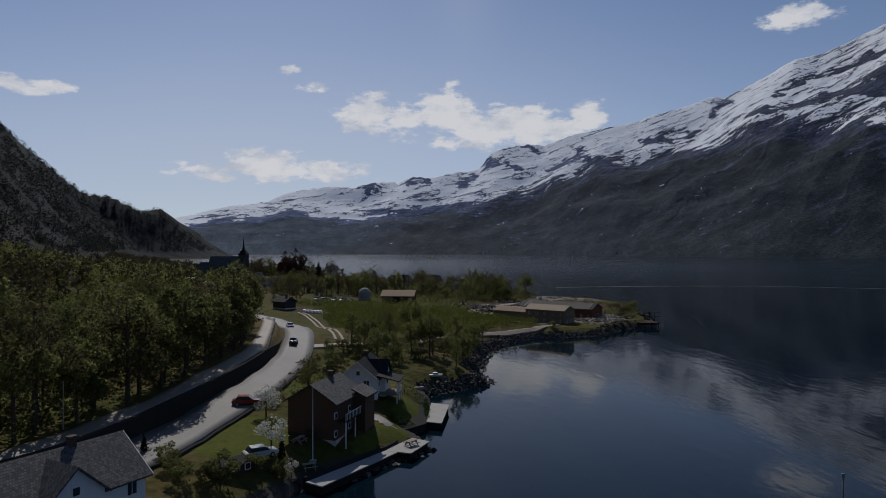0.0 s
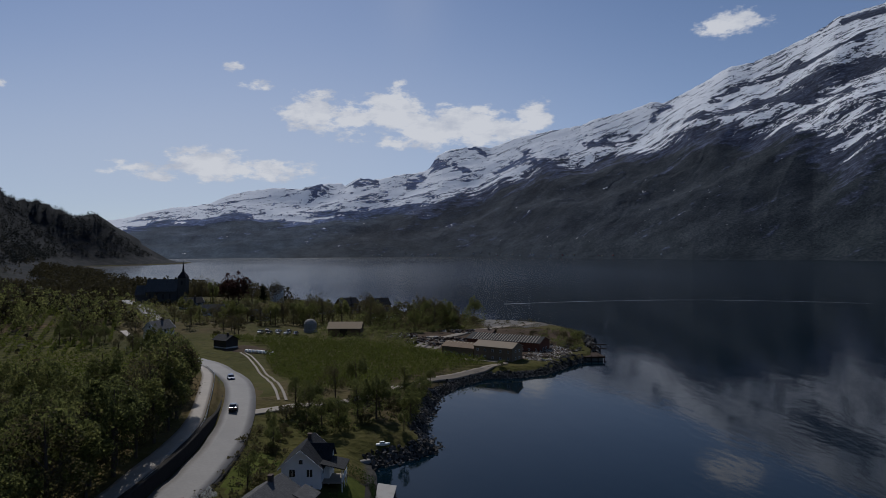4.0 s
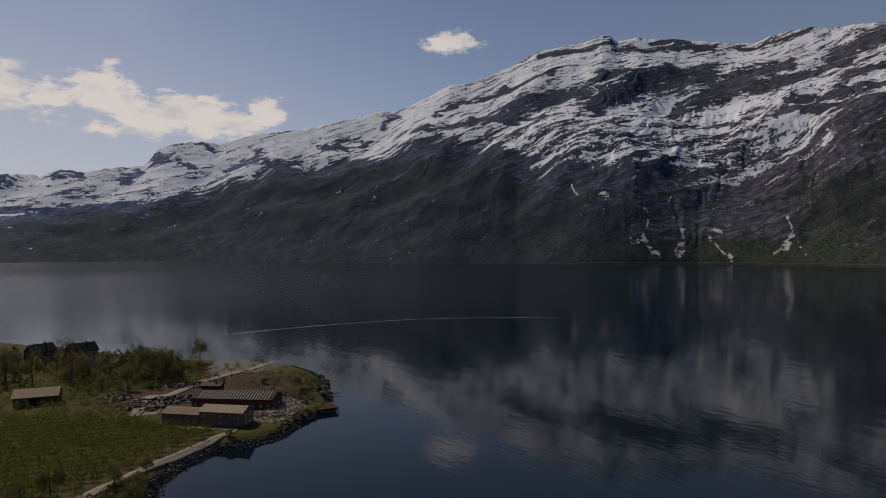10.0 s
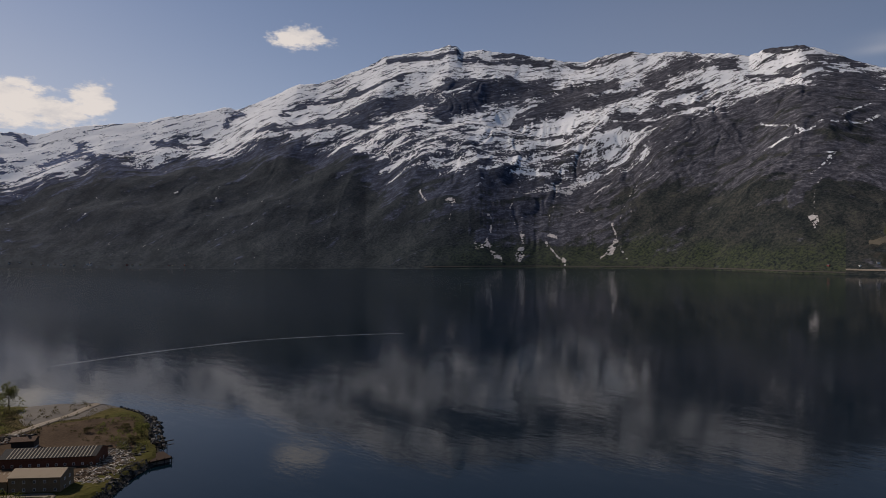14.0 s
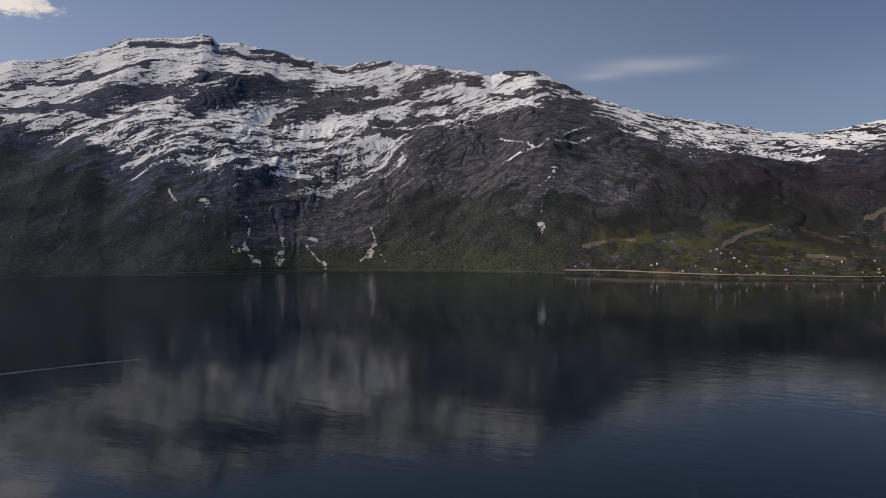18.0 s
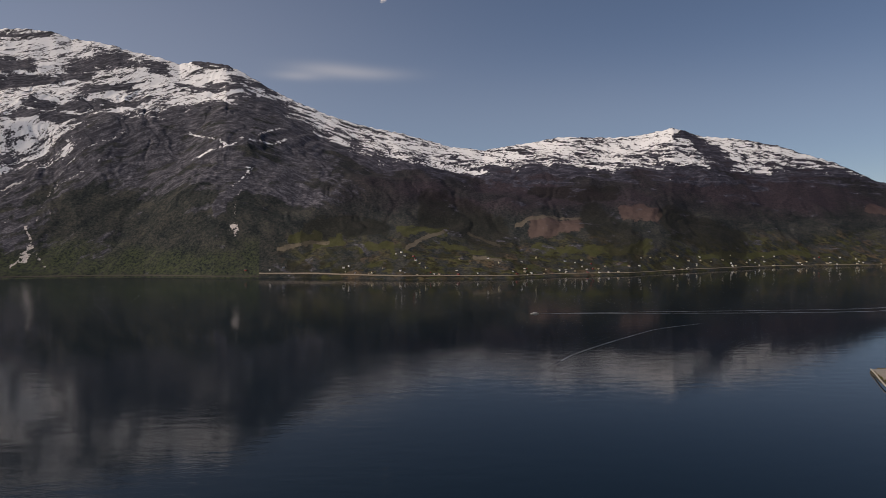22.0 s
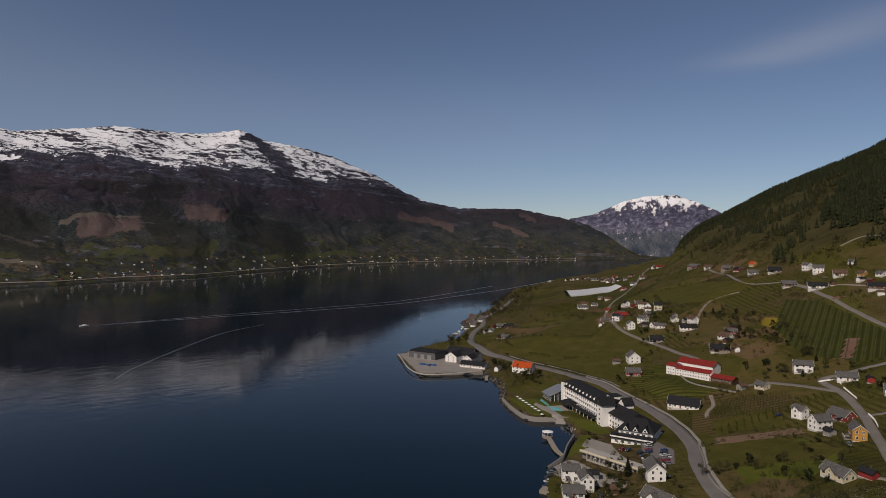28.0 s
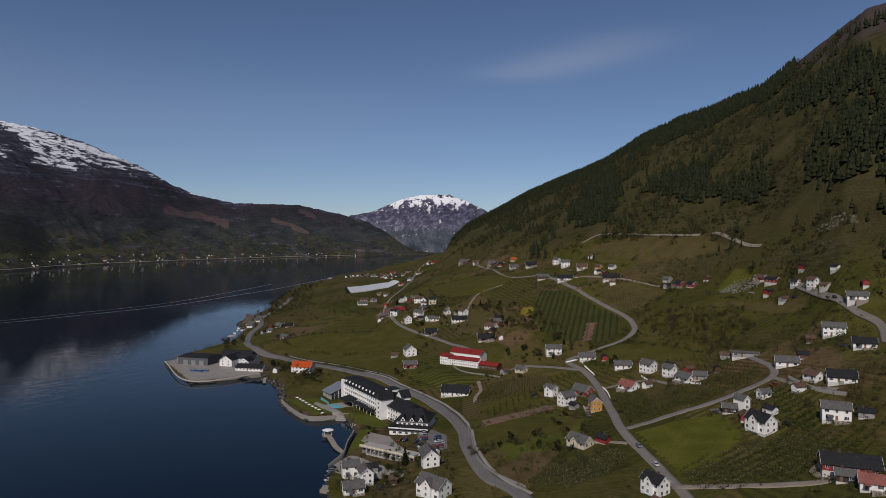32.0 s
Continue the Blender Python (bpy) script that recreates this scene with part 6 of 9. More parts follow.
def hotel():
    e = thing("hotel", "long white waterfront hotel with black roofs and balconies", "hotel", 252.4, -365.8, 3.4, -24.1)
    white, dark = WALLS["white"], ROOFS["dark"]
    part("main_wing", boxed(-22, 36, -7.5, 7.5, -3, 11.6), white, e)
    part("main_roof", prism(bmesh.new(), [(-8.2, 11.4), (8.2, 11.4), (6.2, 14.2), (2.5, 15.0), (-2.5, 15.0), (-6.2, 14.2)], -22.4, 36.5), dark, e)
    for s in range(4):
        for k in range(18):
            share("window", WIN, e, pose(-20.4 + k * 3.2, 7.5, 0.7 + 2.9 * s, 0, 0, 180))
        if s:
            part("balcony", boxed(-21, 35, 7.5, 8.3, 2.9 * s - 0.20, 2.9 * s - 0.05), white, e)
            bm = bmesh.new()
            box(bm, -21, 35, 8.22, 8.30, 2.9 * s + 0.85, 2.9 * s + 0.93)
            for k in range(36):
                box(bm, -21 + k * 1.58, -20.94 + k * 1.58, 8.23, 8.29, 2.9 * s - 0.05, 2.9 * s + 0.87)
            part("railing", bm, M_TRIM, e)
    for k in range(10):
        share("dormer", DORMER, e, pose(-18 + k * 5.4, 6.6, 11.7))
    for s in range(4):
        for y in (-4, 0, 4):
            share("window", WIN, e, pose(36, y, 0.7 + 2.9 * s, 0, 0, 90))
    part("roof_block", boxed(-21, -14, -7.5, -1.0, 11.6, 16.4), white, e, "white plant room on the roof")
    for y in (-5.6, -2.6):
        share("window", WIN, e, pose(-14, y, 13.4, 0, 0, 90))
    part("block_roof", boxed(-21.4, -13.6, -7.9, -0.6, 16.4, 16.7), dark, e)
    part("gable_head", prism(bmesh.new(), [(-31, 11.0), (-24, 11.0), (-24, 13.2), (-27.5, 16.4), (-31, 13.2)], -10.5, -4, "y"), white, e, "white gabled lift tower head")
    part("gable_head_roof", prism(bmesh.new(), [(-31.6, 12.9), (-27.5, 16.7), (-23.4, 12.9), (-23.4, 13.3), (-27.5, 17.1), (-31.6, 13.3)], -11, -3.6, "y"), dark, e)
    part("stair_tower", boxed(32.5, 36.6, 2.0, 8.6, -3, 13.4), white, e)
    part("tower", boxed(-29, -22.01, 1, 9.8, -3, 13.0), white, e)
    part("tower_roof", prism(bmesh.new(), [(-29.8, 12.9), (-25.5, 18.0), (-21.2, 12.9)], 0.4, 10.5, "y"), dark, e)
    part("tower_glass", prism(bmesh.new(), [(-28.2, 13.0), (-25.5, 16.3), (-22.8, 13.0)], 10.5, 10.62, "y"), M_GLASS, e, "triangular glazed gable")
    for s in range(4):
        share("window", WIN_WIDE, e, pose(-25.5, 9.8, 0.7 + 2.9 * s, 0, 0, 180))
    part("link_roof", prism(bmesh.new(), [(-12, 8.8), (-3, 13.0), (6, 8.8)], -50, -23), dark, e)
    part("link_wing", boxed(-49, -23.01, -11, 5, -3, 8.8), white, e)
    for s in range(3):
        for k in range(4):
            share("window", WIN_WIDE, e, pose(-41 + 3.4 * k, 5, 0.7 + 2.9 * s, 0, 0, 180))
    part("terrace_roof", prism(bmesh.new(), [(7.5, 3.6), (11.5, 2.7), (11.5, 2.95), (7.5, 3.95)], -18, 10), dark, e)
    part("canopy_roof", prism(bmesh.new(), [(7.5, 4.2), (15.5, 3.0), (15.5, 3.3), (7.5, 4.6)], 11, 25), dark, e)
    for k in range(8):
        part("post", boxed(-17 + k * 5.5, -16.75 + k * 5.5, 11.0, 11.25, -0.8, 2.8), M_TRIM, e)
    part("pool_hall", prism(bmesh.new(), [(-4, -1), (16, -1), (16, 3.0), (4, 7.6), (-4, 5)], 38, 52), M_GLASS, e, "glazed pool hall")
    part("pool_hall_roof", prism(bmesh.new(), [(-5, 5.2), (4, 8.2), (17, 3.1), (17, 3.4), (4, 8.6), (-5, 5.6)], 37.4, 52.6), M_METAL, e, "grey metal pool hall roof")
    for k in range(8):
        part("mullion", boxed(38.3 + k * 1.9, 38.5 + k * 1.9, 16.0, 16.15, -1, 3.0), M_TRIM, e)
        part("mullion", boxed(37.86, 38.02, -3.4 + k * 2.7, -3.2 + k * 2.7, -1, 4.6), M_TRIM, e)
    return e


DORMER = mesh_of(prism(prism(bmesh.new(), [(-0.9, 0), (0.9, 0), (0.9, 1.5), (0, 2.3), (-0.9, 1.5)], -2.4, 0.7, "y"), [(-0.55, 0.35), (0.55, 0.35), (0.55, 1.45), (-0.55, 1.45)], 0.7, 0.74, "y"), "dormer", WALLS["white"])
hotel()


def hotel_annexe():
    e = thing("hotel_restaurant", "white stepped hotel restaurant wing with black roofs", "hotel wing", 200.5, -340.5, 3.6, 22)
    white, dark = WALLS["white"], ROOFS["dark"]
    part("lower_floor", boxed(-11, 12, -12, 12, -3, 3.6), white, e)
    part("lower_roof", prism(bmesh.new(), [(7.6, 4.8), (13.2, 3.2), (13.2, 3.5), (7.6, 5.2)], -12, 13), dark, e)
    part("side_roof", prism(bmesh.new(), [(8.9, 4.8), (13.6, 3.2), (13.6, 3.5), (8.9, 5.2)], -12, 12, "y"), dark, e)
    part("upper_floor", boxed(-10, 9, -12, 7.6, 3.61, 7.4), white, e)
    bm = bmesh.new()
    vs = [bm.verts.new(p) for p in ((-11, -13, 7.2), (10, -13, 7.2), (10, 8.6, 7.2), (-11, 8.6, 7.2), (-4, -3, 12.4), (4, -3, 12.4))]
    for f in ((0, 1, 5, 4), (1, 2, 5), (2, 3, 4, 5), (3, 0, 4), (3, 2, 1, 0)):
        bm.faces.new([vs[k] for k in f])
    part("upper_roof", bm, dark, e)
    for k in range(3):
        x = -6 + 5.4 * k
        part("gable", prism(bmesh.new(), [(x - 1.6, 7.4), (x + 1.6, 7.4), (x, 9.9)], 3.5, 8.5, "y"), white, e)
        part("gable_glass", prism(bmesh.new(), [(x - 0.9, 7.7), (x + 0.9, 7.7), (x, 9.1)], 8.5, 8.56, "y"), M_GLASS, e)
        part("gable_roof", prism(bmesh.new(), [(x - 2.0, 7.2), (x, 10.2), (x + 2.0, 7.2), (x + 2.0, 7.5), (x, 10.5), (x - 2.0, 7.5)], 3.2, 8.9, "y"), dark, e)
    for k in range(6):
        share("window", WIN_WIDE, e, pose(-8 + 3.0 * k, 7.6, 4.9, 0, 0, 180))
        share("window", WIN_WIDE, e, pose(-9 + 3.6 * k, 12.0, 0.9, 0, 0, 180))
        share("window", WIN_WIDE, e, pose(12, -10 + 3.6 * k, 0.9, 0, 0, 90)), share("window", WIN_WIDE, e, pose(9, -10 + 3.0 * k, 4.9, 0, 0, 90))
        share("window", WIN_WIDE, e, pose(-11, -10 + 3.6 * k, 0.9, 0, 0, -90))
    part("terrace_rail", boxed(-11, 12.6, 12.3, 12.4, 3.6, 4.5), M_TRIM, e)


hotel_annexe()
slab("pavement", [(286, -352), (262, -341), (252, -352), (280, -366)], 0, 3.25, M_FLOORING, "paved pool terrace", "terrace")
slab("pool", [(284, -354), (265, -345), (261, -349), (279, -359)], 3.0, 3.31, M_POOL, "turquoise outdoor swimming pool", "pool")
slab("pool", [(289, -360), (285, -356), (300, -363), (303, -367)], 2.0, 3.05, M_POOL, "long turquoise outdoor pool strip", "pool")
for k in range(9):
    e = thing("parasol", "white garden parasol on the hotel lawn", "parasol", 312 - 5.2 * k, -352 + 2.2 * k, gz_at(312 - 5.2 * k, -352 + 2.2 * k), 0, "parasols on the lawn")
    part("pole", tube(bmesh.new(), (0, 0, -0.1), (0, 0, 2.4), 0.04, 0.03, 6), M_METAL, e)
    part("canopy", tube(bmesh.new(), (0, 0, 2.0), (0, 0, 2.55), 1.3, 0.05, 8), M_TRIM, e)


def jetty(points, width, label):
    line = spline(points, 2.5)
    e = thing("jetty", label, "jetty", line[0][0], line[0][1], 0, 0, "jetties")
    n = across(line)
    for (a, m), (b, _) in zip(zip(line[:-1], n[:-1]), zip(line[1:], n[1:])):
        d = b - a
        p = pose((a[0] + b[0]) / 2 - line[0][0], (a[1] + b[1]) / 2 - line[0][1], 0, 0, 0, math.degrees(math.atan2(d[1], d[0])))
        L = float(np.hypot(*d))
        bm = boxed(-L / 2 + 0.02, L / 2 - 0.02, -width / 2, width / 2, 0.75, 1.0)
        for y in (-width / 2 + 0.2, width / 2 - 0.2):
            tube(bm, (0, y, -3), (0, y, 0.8), 0.15, 0.15, 6)
        bmesh.ops.transform(bm, matrix=p, verts=bm.verts)
        part("deck_section", bm, M_PLANK, e)
    return e


jetty([(213, -292), (222, -296), (236, -306), (242, -310)], 3.2, "weathered timber pier reaching into the harbour")
jetty([(398, -398), (388, -388), (379, -380)], 2.6, "short timber jetty beside the boathouse")
pav = thing("pavilion", "small round white pavilion on the pier", "pavilion", 243, -311, 1.0)
part("roof", tube(bmesh.new(), (0, 0, 2.5), (0, 0, 3.2), 3.4, 0.4, 14), M_TRIM, pav)
for k in range(8):
    part("post", tube(bmesh.new(), (2.9 * math.cos(k * 0.785), 2.9 * math.sin(k * 0.785), -0.1), (2.9 * math.cos(k * 0.785), 2.9 * math.sin(k * 0.785), 2.55), 0.09, 0.09, 6), M_TRIM, pav)
part("floor", tube(bmesh.new(), (0, 0, -3.5), (0, 0, 0.05), 3.3, 3.3, 14), M_PLANK, pav)


def arcade():
    """A pale garage wall with dark bays and one arch."""
    e = thing("arcade", "pale rendered garage wall with dark bays and an arch", "garage", 182, -291, 3.4, 2)
    part("roof_deck", boxed(-17.6, 17.6, -7.5, 0.9, 4.0, 4.5), M_CONCRETE, e)
    part("back_wall", boxed(-17.4, 17.4, -7.3, -1.2, -1, 3.99), M_STONE, e, "dark recessed garage interior")
    for k in range(12):
        x = -17.4 + k * 2.75
        part("pier", boxed(x, x + 0.55, -0.9, 0.6, -1, 4.0), M_CONCRETE, e)
    part("sill", boxed(-17.4, 13, 0.2, 0.55, -1, 1.3), M_CONCRETE, e)
    part("parapet", boxed(-17.6, 17.6, 0.5, 0.8, 4.5, 5.3), WALLS["cream"], e)
    for k in range(5):
        share("window", WIN_WIDE, e, pose(-14 + k * 5.5, 0.55, 1.6, 0, 0, 180))


arcade()


def school():
    e = thing("school", "long white two-storey school with a red roof", "school", 239, -461, 18.4, 2)
    part("wing", prism(bmesh.new(), [(-5.5, -1), (5.5, -1), (5.5, 6.6), (0, 9.4), (-5.5, 6.6)], -20, 18), WALLS["white"], e)
    part("wing_roof", roof_bm(38, 11, 6.6, 2.8), ROOFS["redtile"], e)
    part("end_block", prism(bmesh.new(), [(-6, -1), (7, -1), (7, 8.6), (0.5, 11), (-6, 8.6)], 17.99, 28), WALLS["white"], e)
    part("end_roof", prism(bmesh.new(), [(-6.6, 8.4), (0.5, 11.2), (7.6, 8.4), (7.6, 8.7), (0.5, 11.5), (-6.6, 8.7)], 17.4, 28.6), ROOFS["redtile"], e)
    part("gym", prism(bmesh.new(), [(-6, -1), (6, -1), (6, 4.2), (0, 6.6), (-6, 4.2)], -42, -20.01), WALLS["brown"], e, "dark timber lower hall")
    part("gym_roof", prism(bmesh.new(), [(-6.7, 3.9), (0, 6.7), (6.7, 3.9), (6.7, 4.2), (0, 7.0), (-6.7, 4.2)], -42.6, -19.6), ROOFS["redtile"], e)
    for s in range(2):
        for k in range(13):
            share("window", WIN, e, pose(-18.6 + 2.85 * k, 5.5, 1.1 + 3.1 * s, 0, 0, 180))
        for k in range(3):
            share("window", WIN, e, pose(20 + 2.8 * k, 7.0, 1.3 + 3.2 * s, 0, 0, 180))
            share("window", WIN, e, pose(28, -3.5 + 3.2 * k, 1.3 + 3.2 * s, 0, 0, 90))
    for k in range(6):
        share("window", WIN_WIDE, e, pose(-39.5 + 3.4 * k, 6.0, 1.2, 0, 0, 180))
    e.scale = (0.72, 0.72, 0.72)
    b = thing("school_hall", "white rear school block with a red roof", "school", 246, -478, 19.5, 2)
    part("wall", prism(bmesh.new(), [(-6, -1.5), (6, -1.5), (6, 6), (0, 8.8), (-6, 6)], -14, 14), WALLS["white"], b)
    part("roof", roof_bm(28, 12, 6, 2.8), ROOFS["redtile"], b)


school()


def quay_buildings():
    e = thing("warehouse", "large dark grey quay warehouse with a low hipped roof", "warehouse", 486, -396, 2.75, 20.7, "quay buildings")
    grey = paint("grey_cladding", (0.10, 0.105, 0.11), 0.6, 0.15, 1.5)
    part("wall", boxed(-15.5, 15.5, -10, 10, 0, 6.8), grey, e)
    bm = bmesh.new()
    vs = [bm.verts.new(p) for p in ((-16, -10.5, 6.7), (16, -10.5, 6.7), (16, 10.5, 6.7), (-16, 10.5, 6.7), (-11, 0, 9.0), (11, 0, 9.0))]
    for f in ((0, 1, 5, 4), (1, 2, 5), (2, 3, 4, 5), (3, 0, 4), (3, 2, 1, 0)):
        bm.faces.new([vs[k] for k in f])
    part("roof", bm, ROOFS["dark"], e)
    for k in range(3):
        part("gate", boxed(-11 + k * 8, -6.6 + k * 8, 10.0, 10.12, 0, 4.2), M_METAL, e)
    part("annexe", boxed(15.5, 20, -9, 4, 0, 5.8), M_CONCRETE, e)
    for x, y, t, L, W, s, w, r in ((466, -424, 20, 30, 14, 2, "black", "dark"), (456, -409, -68, 22, 12, 2, "white", "dark"), (447, -418, 20, 22, 10, 2, "white", "dark"), (437, -410, -65, 13, 9, 2.6, "white", "dark"), (420, -401, 24, 25, 9, 1.4, "white", "dark")):
        house(x, y, t, L, W, 1 if s < 1.6 else 2, w, r, name="harbour_building", category="harbour building", base=2.75, rise=W * 0.3, group="quay buildings", label=f"{WALL_WORDS[w]} harbour building with a black roof")
    house(370, -414, 18, 17, 9.5, 2, "white", "ochre_tile", True, "villa", "villa", label="white villa with a bright orange-red tiled roof")
    house(393, -405, 110, 5, 4, 1, "white", "slate", name="boathouse", category="boathouse", windows=False, label="tiny white boathouse at the water's edge")


ROOFS["ochre_tile"] = roofing("bright_orange_tiles", (0.50, 0.085, 0.022))
quay_buildings()
for k, (x, y) in enumerate(((452, -372), (458, -370), (449, -376))):
    e = thing("container", "blue steel skip standing on the quay", "skip", x, y, 2.75, 20 + 6 * k, "skips on the quay")
    part("tub", prism(bmesh.new(), [(-1.9, 0.0), (1.9, 0.0), (2.6, 1.5), (-2.6, 1.5)], -1.1, 1.1, "y"), paint("blue_steel", (0.02, 0.09, 0.26), 0.5, 0.25), e)
    part("rim", boxed(-2.7, 2.7, -1.2, 1.2, 1.5, 1.62), M_METAL, e)

house(210, -402, 22, 19, 10, 1, "white", "dark", True, "villa", "villa", label="large white house with black roof planes and verandas", base=gz_at(209, -400))
# ---- houses over the slope ----
house(176, -489, 32, 12.8, 7.4, 2, "white", "slate")
house(144, -476, 29, 12.5, 7.6, 1, "white", "slate", True)
house(185, -452, 164, 8.6, 6.2, 1, "cream", "slate")
house(111, -455, 26, 12, 7.2, 1, "white", "slate")
house(91, -444, 153, 10.1, 7.3, 2, "white", "slate")
house(75, -433, 152, 8.0, 5.8, 2, "white", "slate")
house(63, -421, 151, 10.6, 7.7, 1, "white", "slate")
house(55, -421, 19, 8.1, 5.5, 1, "grey", "slate")
house(94, -414, 155, 11.2, 8.1, 1, "white", "pale_red")
house(141, -406, 162, 8.0, 5.8, 2, "white", "slate", True)
house(124, -390, 65, 10.2, 7.4, 2, "white", "slate")
house(121, -409, 159, 12.0, 8.7, 1, "red", "slate")
house(102, -378, 122, 10.4, 6.8, 2, "ochre", "slate")
house(90, -325, 159, 12.4, 7.9, 1, "cream", "slate", True)
house(44, -287, 153, 10.1, 7.3, 2, "white", "dark", True)
house(14, -347, 145, 11.9, 8.6, 2, "white", "dark", True)
house(25, -368, 146, 6.8, 4.9, 2, "white", "slate", True)
house(30, -365, 17, 7.3, 4.9, 1, "black", "slate")
house(17, -381, 49, 6.2, 4.5, 1, "white", "slate")
house(11, -423, 13, 12.5, 7.4, 1, "white", "slate")
house(-3, -399, 141, 8.4, 6.1, 1, "white", "tile")
house(-15, -395, 9, 13.6, 8.5, 1, "white", "dark")
house(-14, -357, 10, 12.2, 7.2, 2, "white", "slate")
house(-9, -469, 10, 13, 7, 2, "white", "slate", True)
house(-24, -437, 8, 12, 7.5, 1, "white", "dark")
house(-19, -303, 9, 7.3, 4.9, 1, "black", "slate")
house(-27, -298, 7, 9, 6.5, 1, "white", "pale_red", True)
house(477, -847, 170, 17.0, 9.5, 1, "red", "slate")
house(398, -792, 167, 12.3, 8.9, 1, "brown", "slate")
house(358, -776, 165, 8.3, 6.0, 1, "ochre", "ochre_tile")
house(332, -725, 35, 11.4, 7.7, 1, "white", "slate")
house(308, -723, 34, 14.3, 8.5, 1, "black", "dark")
house(273, -718, 161, 8.4, 6.1, 2, "white", "slate")
house(257, -705, 31, 10.5, 7.1, 2, "white", "slate")
house(231, -688, 29, 12.3, 8.3, 1, "cream", "tile")
house(210, -682, 158, 7.6, 5.5, 1, "ochre", "tile")
house(194, -678, 157, 7.5, 5.4, 1, "white", "slate")
house(272, -678, 33, 13.7, 8.5, 1, "brown", "slate")
house(240, -663, 31, 17.5, 8.5, 1, "white", "dark")
house(187, -653, 27, 18.1, 8.5, 1, "brown", "dark")
house(129, -640, 152, 7.6, 5.5, 1, "grey", "slate")
house(115, -625, 151, 8.9, 6.5, 1, "red", "dark")
house(103, -618, 150, 8.3, 6.0, 1, "red", "dark")
house(44, -586, 150, 9, 5.0, 1, "red", "tile", rise=1.5)
house(35, -576, 150, 11, 5.5, 1, "red", "dark", rise=1.6)
house(18, -556, 143, 6.2, 4.5, 1, "white", "dark")
house(6, -539, 141, 6.9, 5.0, 2, "white", "tile")
house(-2, -527, 141, 6.3, 4.6, 1, "cream", "tile")
house(-20, -501, 8, 12.5, 7, 1, "white", "slate")
house(311, -567, 40, 16.5, 8.5, 1, "white", "dark")
house(260, -541, 167, 11.5, 8.4, 1, "white", "tile")
house(249, -512, 38, 15.7, 8.5, 1, "brown", "dark")
house(417, -607, 45, 15.9, 8.5, 1, "red", "redtile")
house(373, -565, 139, 10.8, 7.7, 2, "white", "slate")
house(371, -582, 174, 10.1, 7.3, 2, "white", "slate")
house(351, -573, 77, 8.4, 6.1, 1, "white", "slate")
house(320, -531, 43, 12.8, 8.5, 1, "black", "dark")
house(302, -473, 138, 14.5, 10.4, 2, "white", "slate")
house(279, -442, 44, 11.6, 7.8, 1, "red", "slate")
house(592, -748, 49, 16.1, 8.5, 1, "white", "slate")
house(672, -885, 177, 7.8, 5.6, 1, "ochre", "slate")
house(647, -873, 47, 10.5, 7.1, 1, "white", "tile")
house(564, -548, 7, 7.5, 5.4, 1, "white", "slate")
house(581, -579, 6, 10.6, 7.7, 1, "black", "slate")
house(564, -578, 55, 10.2, 6.9, 1, "brown", "dark")
house(485, -499, 5, 9.0, 6.5, 1, "grey", "slate")
house(154, -289, 137, 12.4, 8.9, 2, "white", "slate")
house(132, -261, 172, 14.7, 9.5, 2, "white", "slate", True)
house(182, -263, 50, 9.2, 6.2, 2, "white", "slate", True)
house(171, -261, 142, 9.4, 6.7, 2, "white", "slate")
house(168, -249, 50, 10.3, 6.9, 1, "white", "slate")
house(514, -707, 177, 6.1, 4.4, 1, "red", "redtile")
house(603, -787, 178, 9.0, 6.5, 1, "white", "slate")
house(231, -715, 158, 6.0, 4.4, 1, "white", "slate", True)
house(444, -825, 39, 10.5, 7.1, 1, "white", "tile")
house(374, -771, 166, 8.9, 6.4, 1, "red", "dark")
house(682, -960, 175, 9.1, 6.6, 1, "white", "redtile")
house(703, -1016, 174, 11.3, 8.2, 1, "white", "slate")
house(727, -1078, 44, 13.6, 8.5, 1, "white", "tile")
house(1022, -1290, 178, 15.0, 9.5, 1, "white", "slate")
house(1017, -1322, 47, 16.2, 8.5, 1, "cream", "tile")
house(1003, -1346, 176, 14.2, 9.5, 1, "white", "redtile")
house(798, -1236, 42, 15.5, 8.5, 1, "white", "redtile")
house(18, -555, 143, 5.6, 4.1, 1, "white", "slate")
house(-20, -312, 12, 19, 9, 1, "red", "dark", name="barn", category="barn", label="dark red timber barn with black solar panels on its roof", rise=3.4, group="farm buildings")
house(36, -452, 14, 16, 8, 1, "grey", "slate", name="house", label="modern grey flat house with a long terrace", rise=0.6)
CAR_SPOTS = [(176, -312, 60), (173, -309, 60), (170, -306, 60), (181, -316, 60), (178, -319, 60), (166, -318, 10), (160, -308, 15), (163, -312, 15), (192, -259, 70), (190, -256, 70), (194, -262, 70), (196, -265, 70), (188, -253, 70), (50, -310, 128), (62, -326, 128), (-4, -515, 110), (-8, -510, 110), (176, -293, 0), (186, -296, 10)]
for k, (x, y, a) in enumerate(CAR_SPOTS):
    car((0, 1, 2, 0, 4, 1, 2, 3)[k % 8], x, y, a)
for k in range(14):
    boat(k % 2, 628 + 5 * (k % 5) + 3 * (k // 5), -562 - 9 * (k // 5) - 4.5 * (k % 5), 20 + 37 * (k % 3))
jetty([(640, -592), (630, -575), (640, -560)], 2.4, "timber boat jetty in the small marina")
slab("pavement", [(186, -246), (196, -268), (191, -270), (181, -248)], -2, 1.6, M_PLANK, "timber parking pier over the water", "pier")


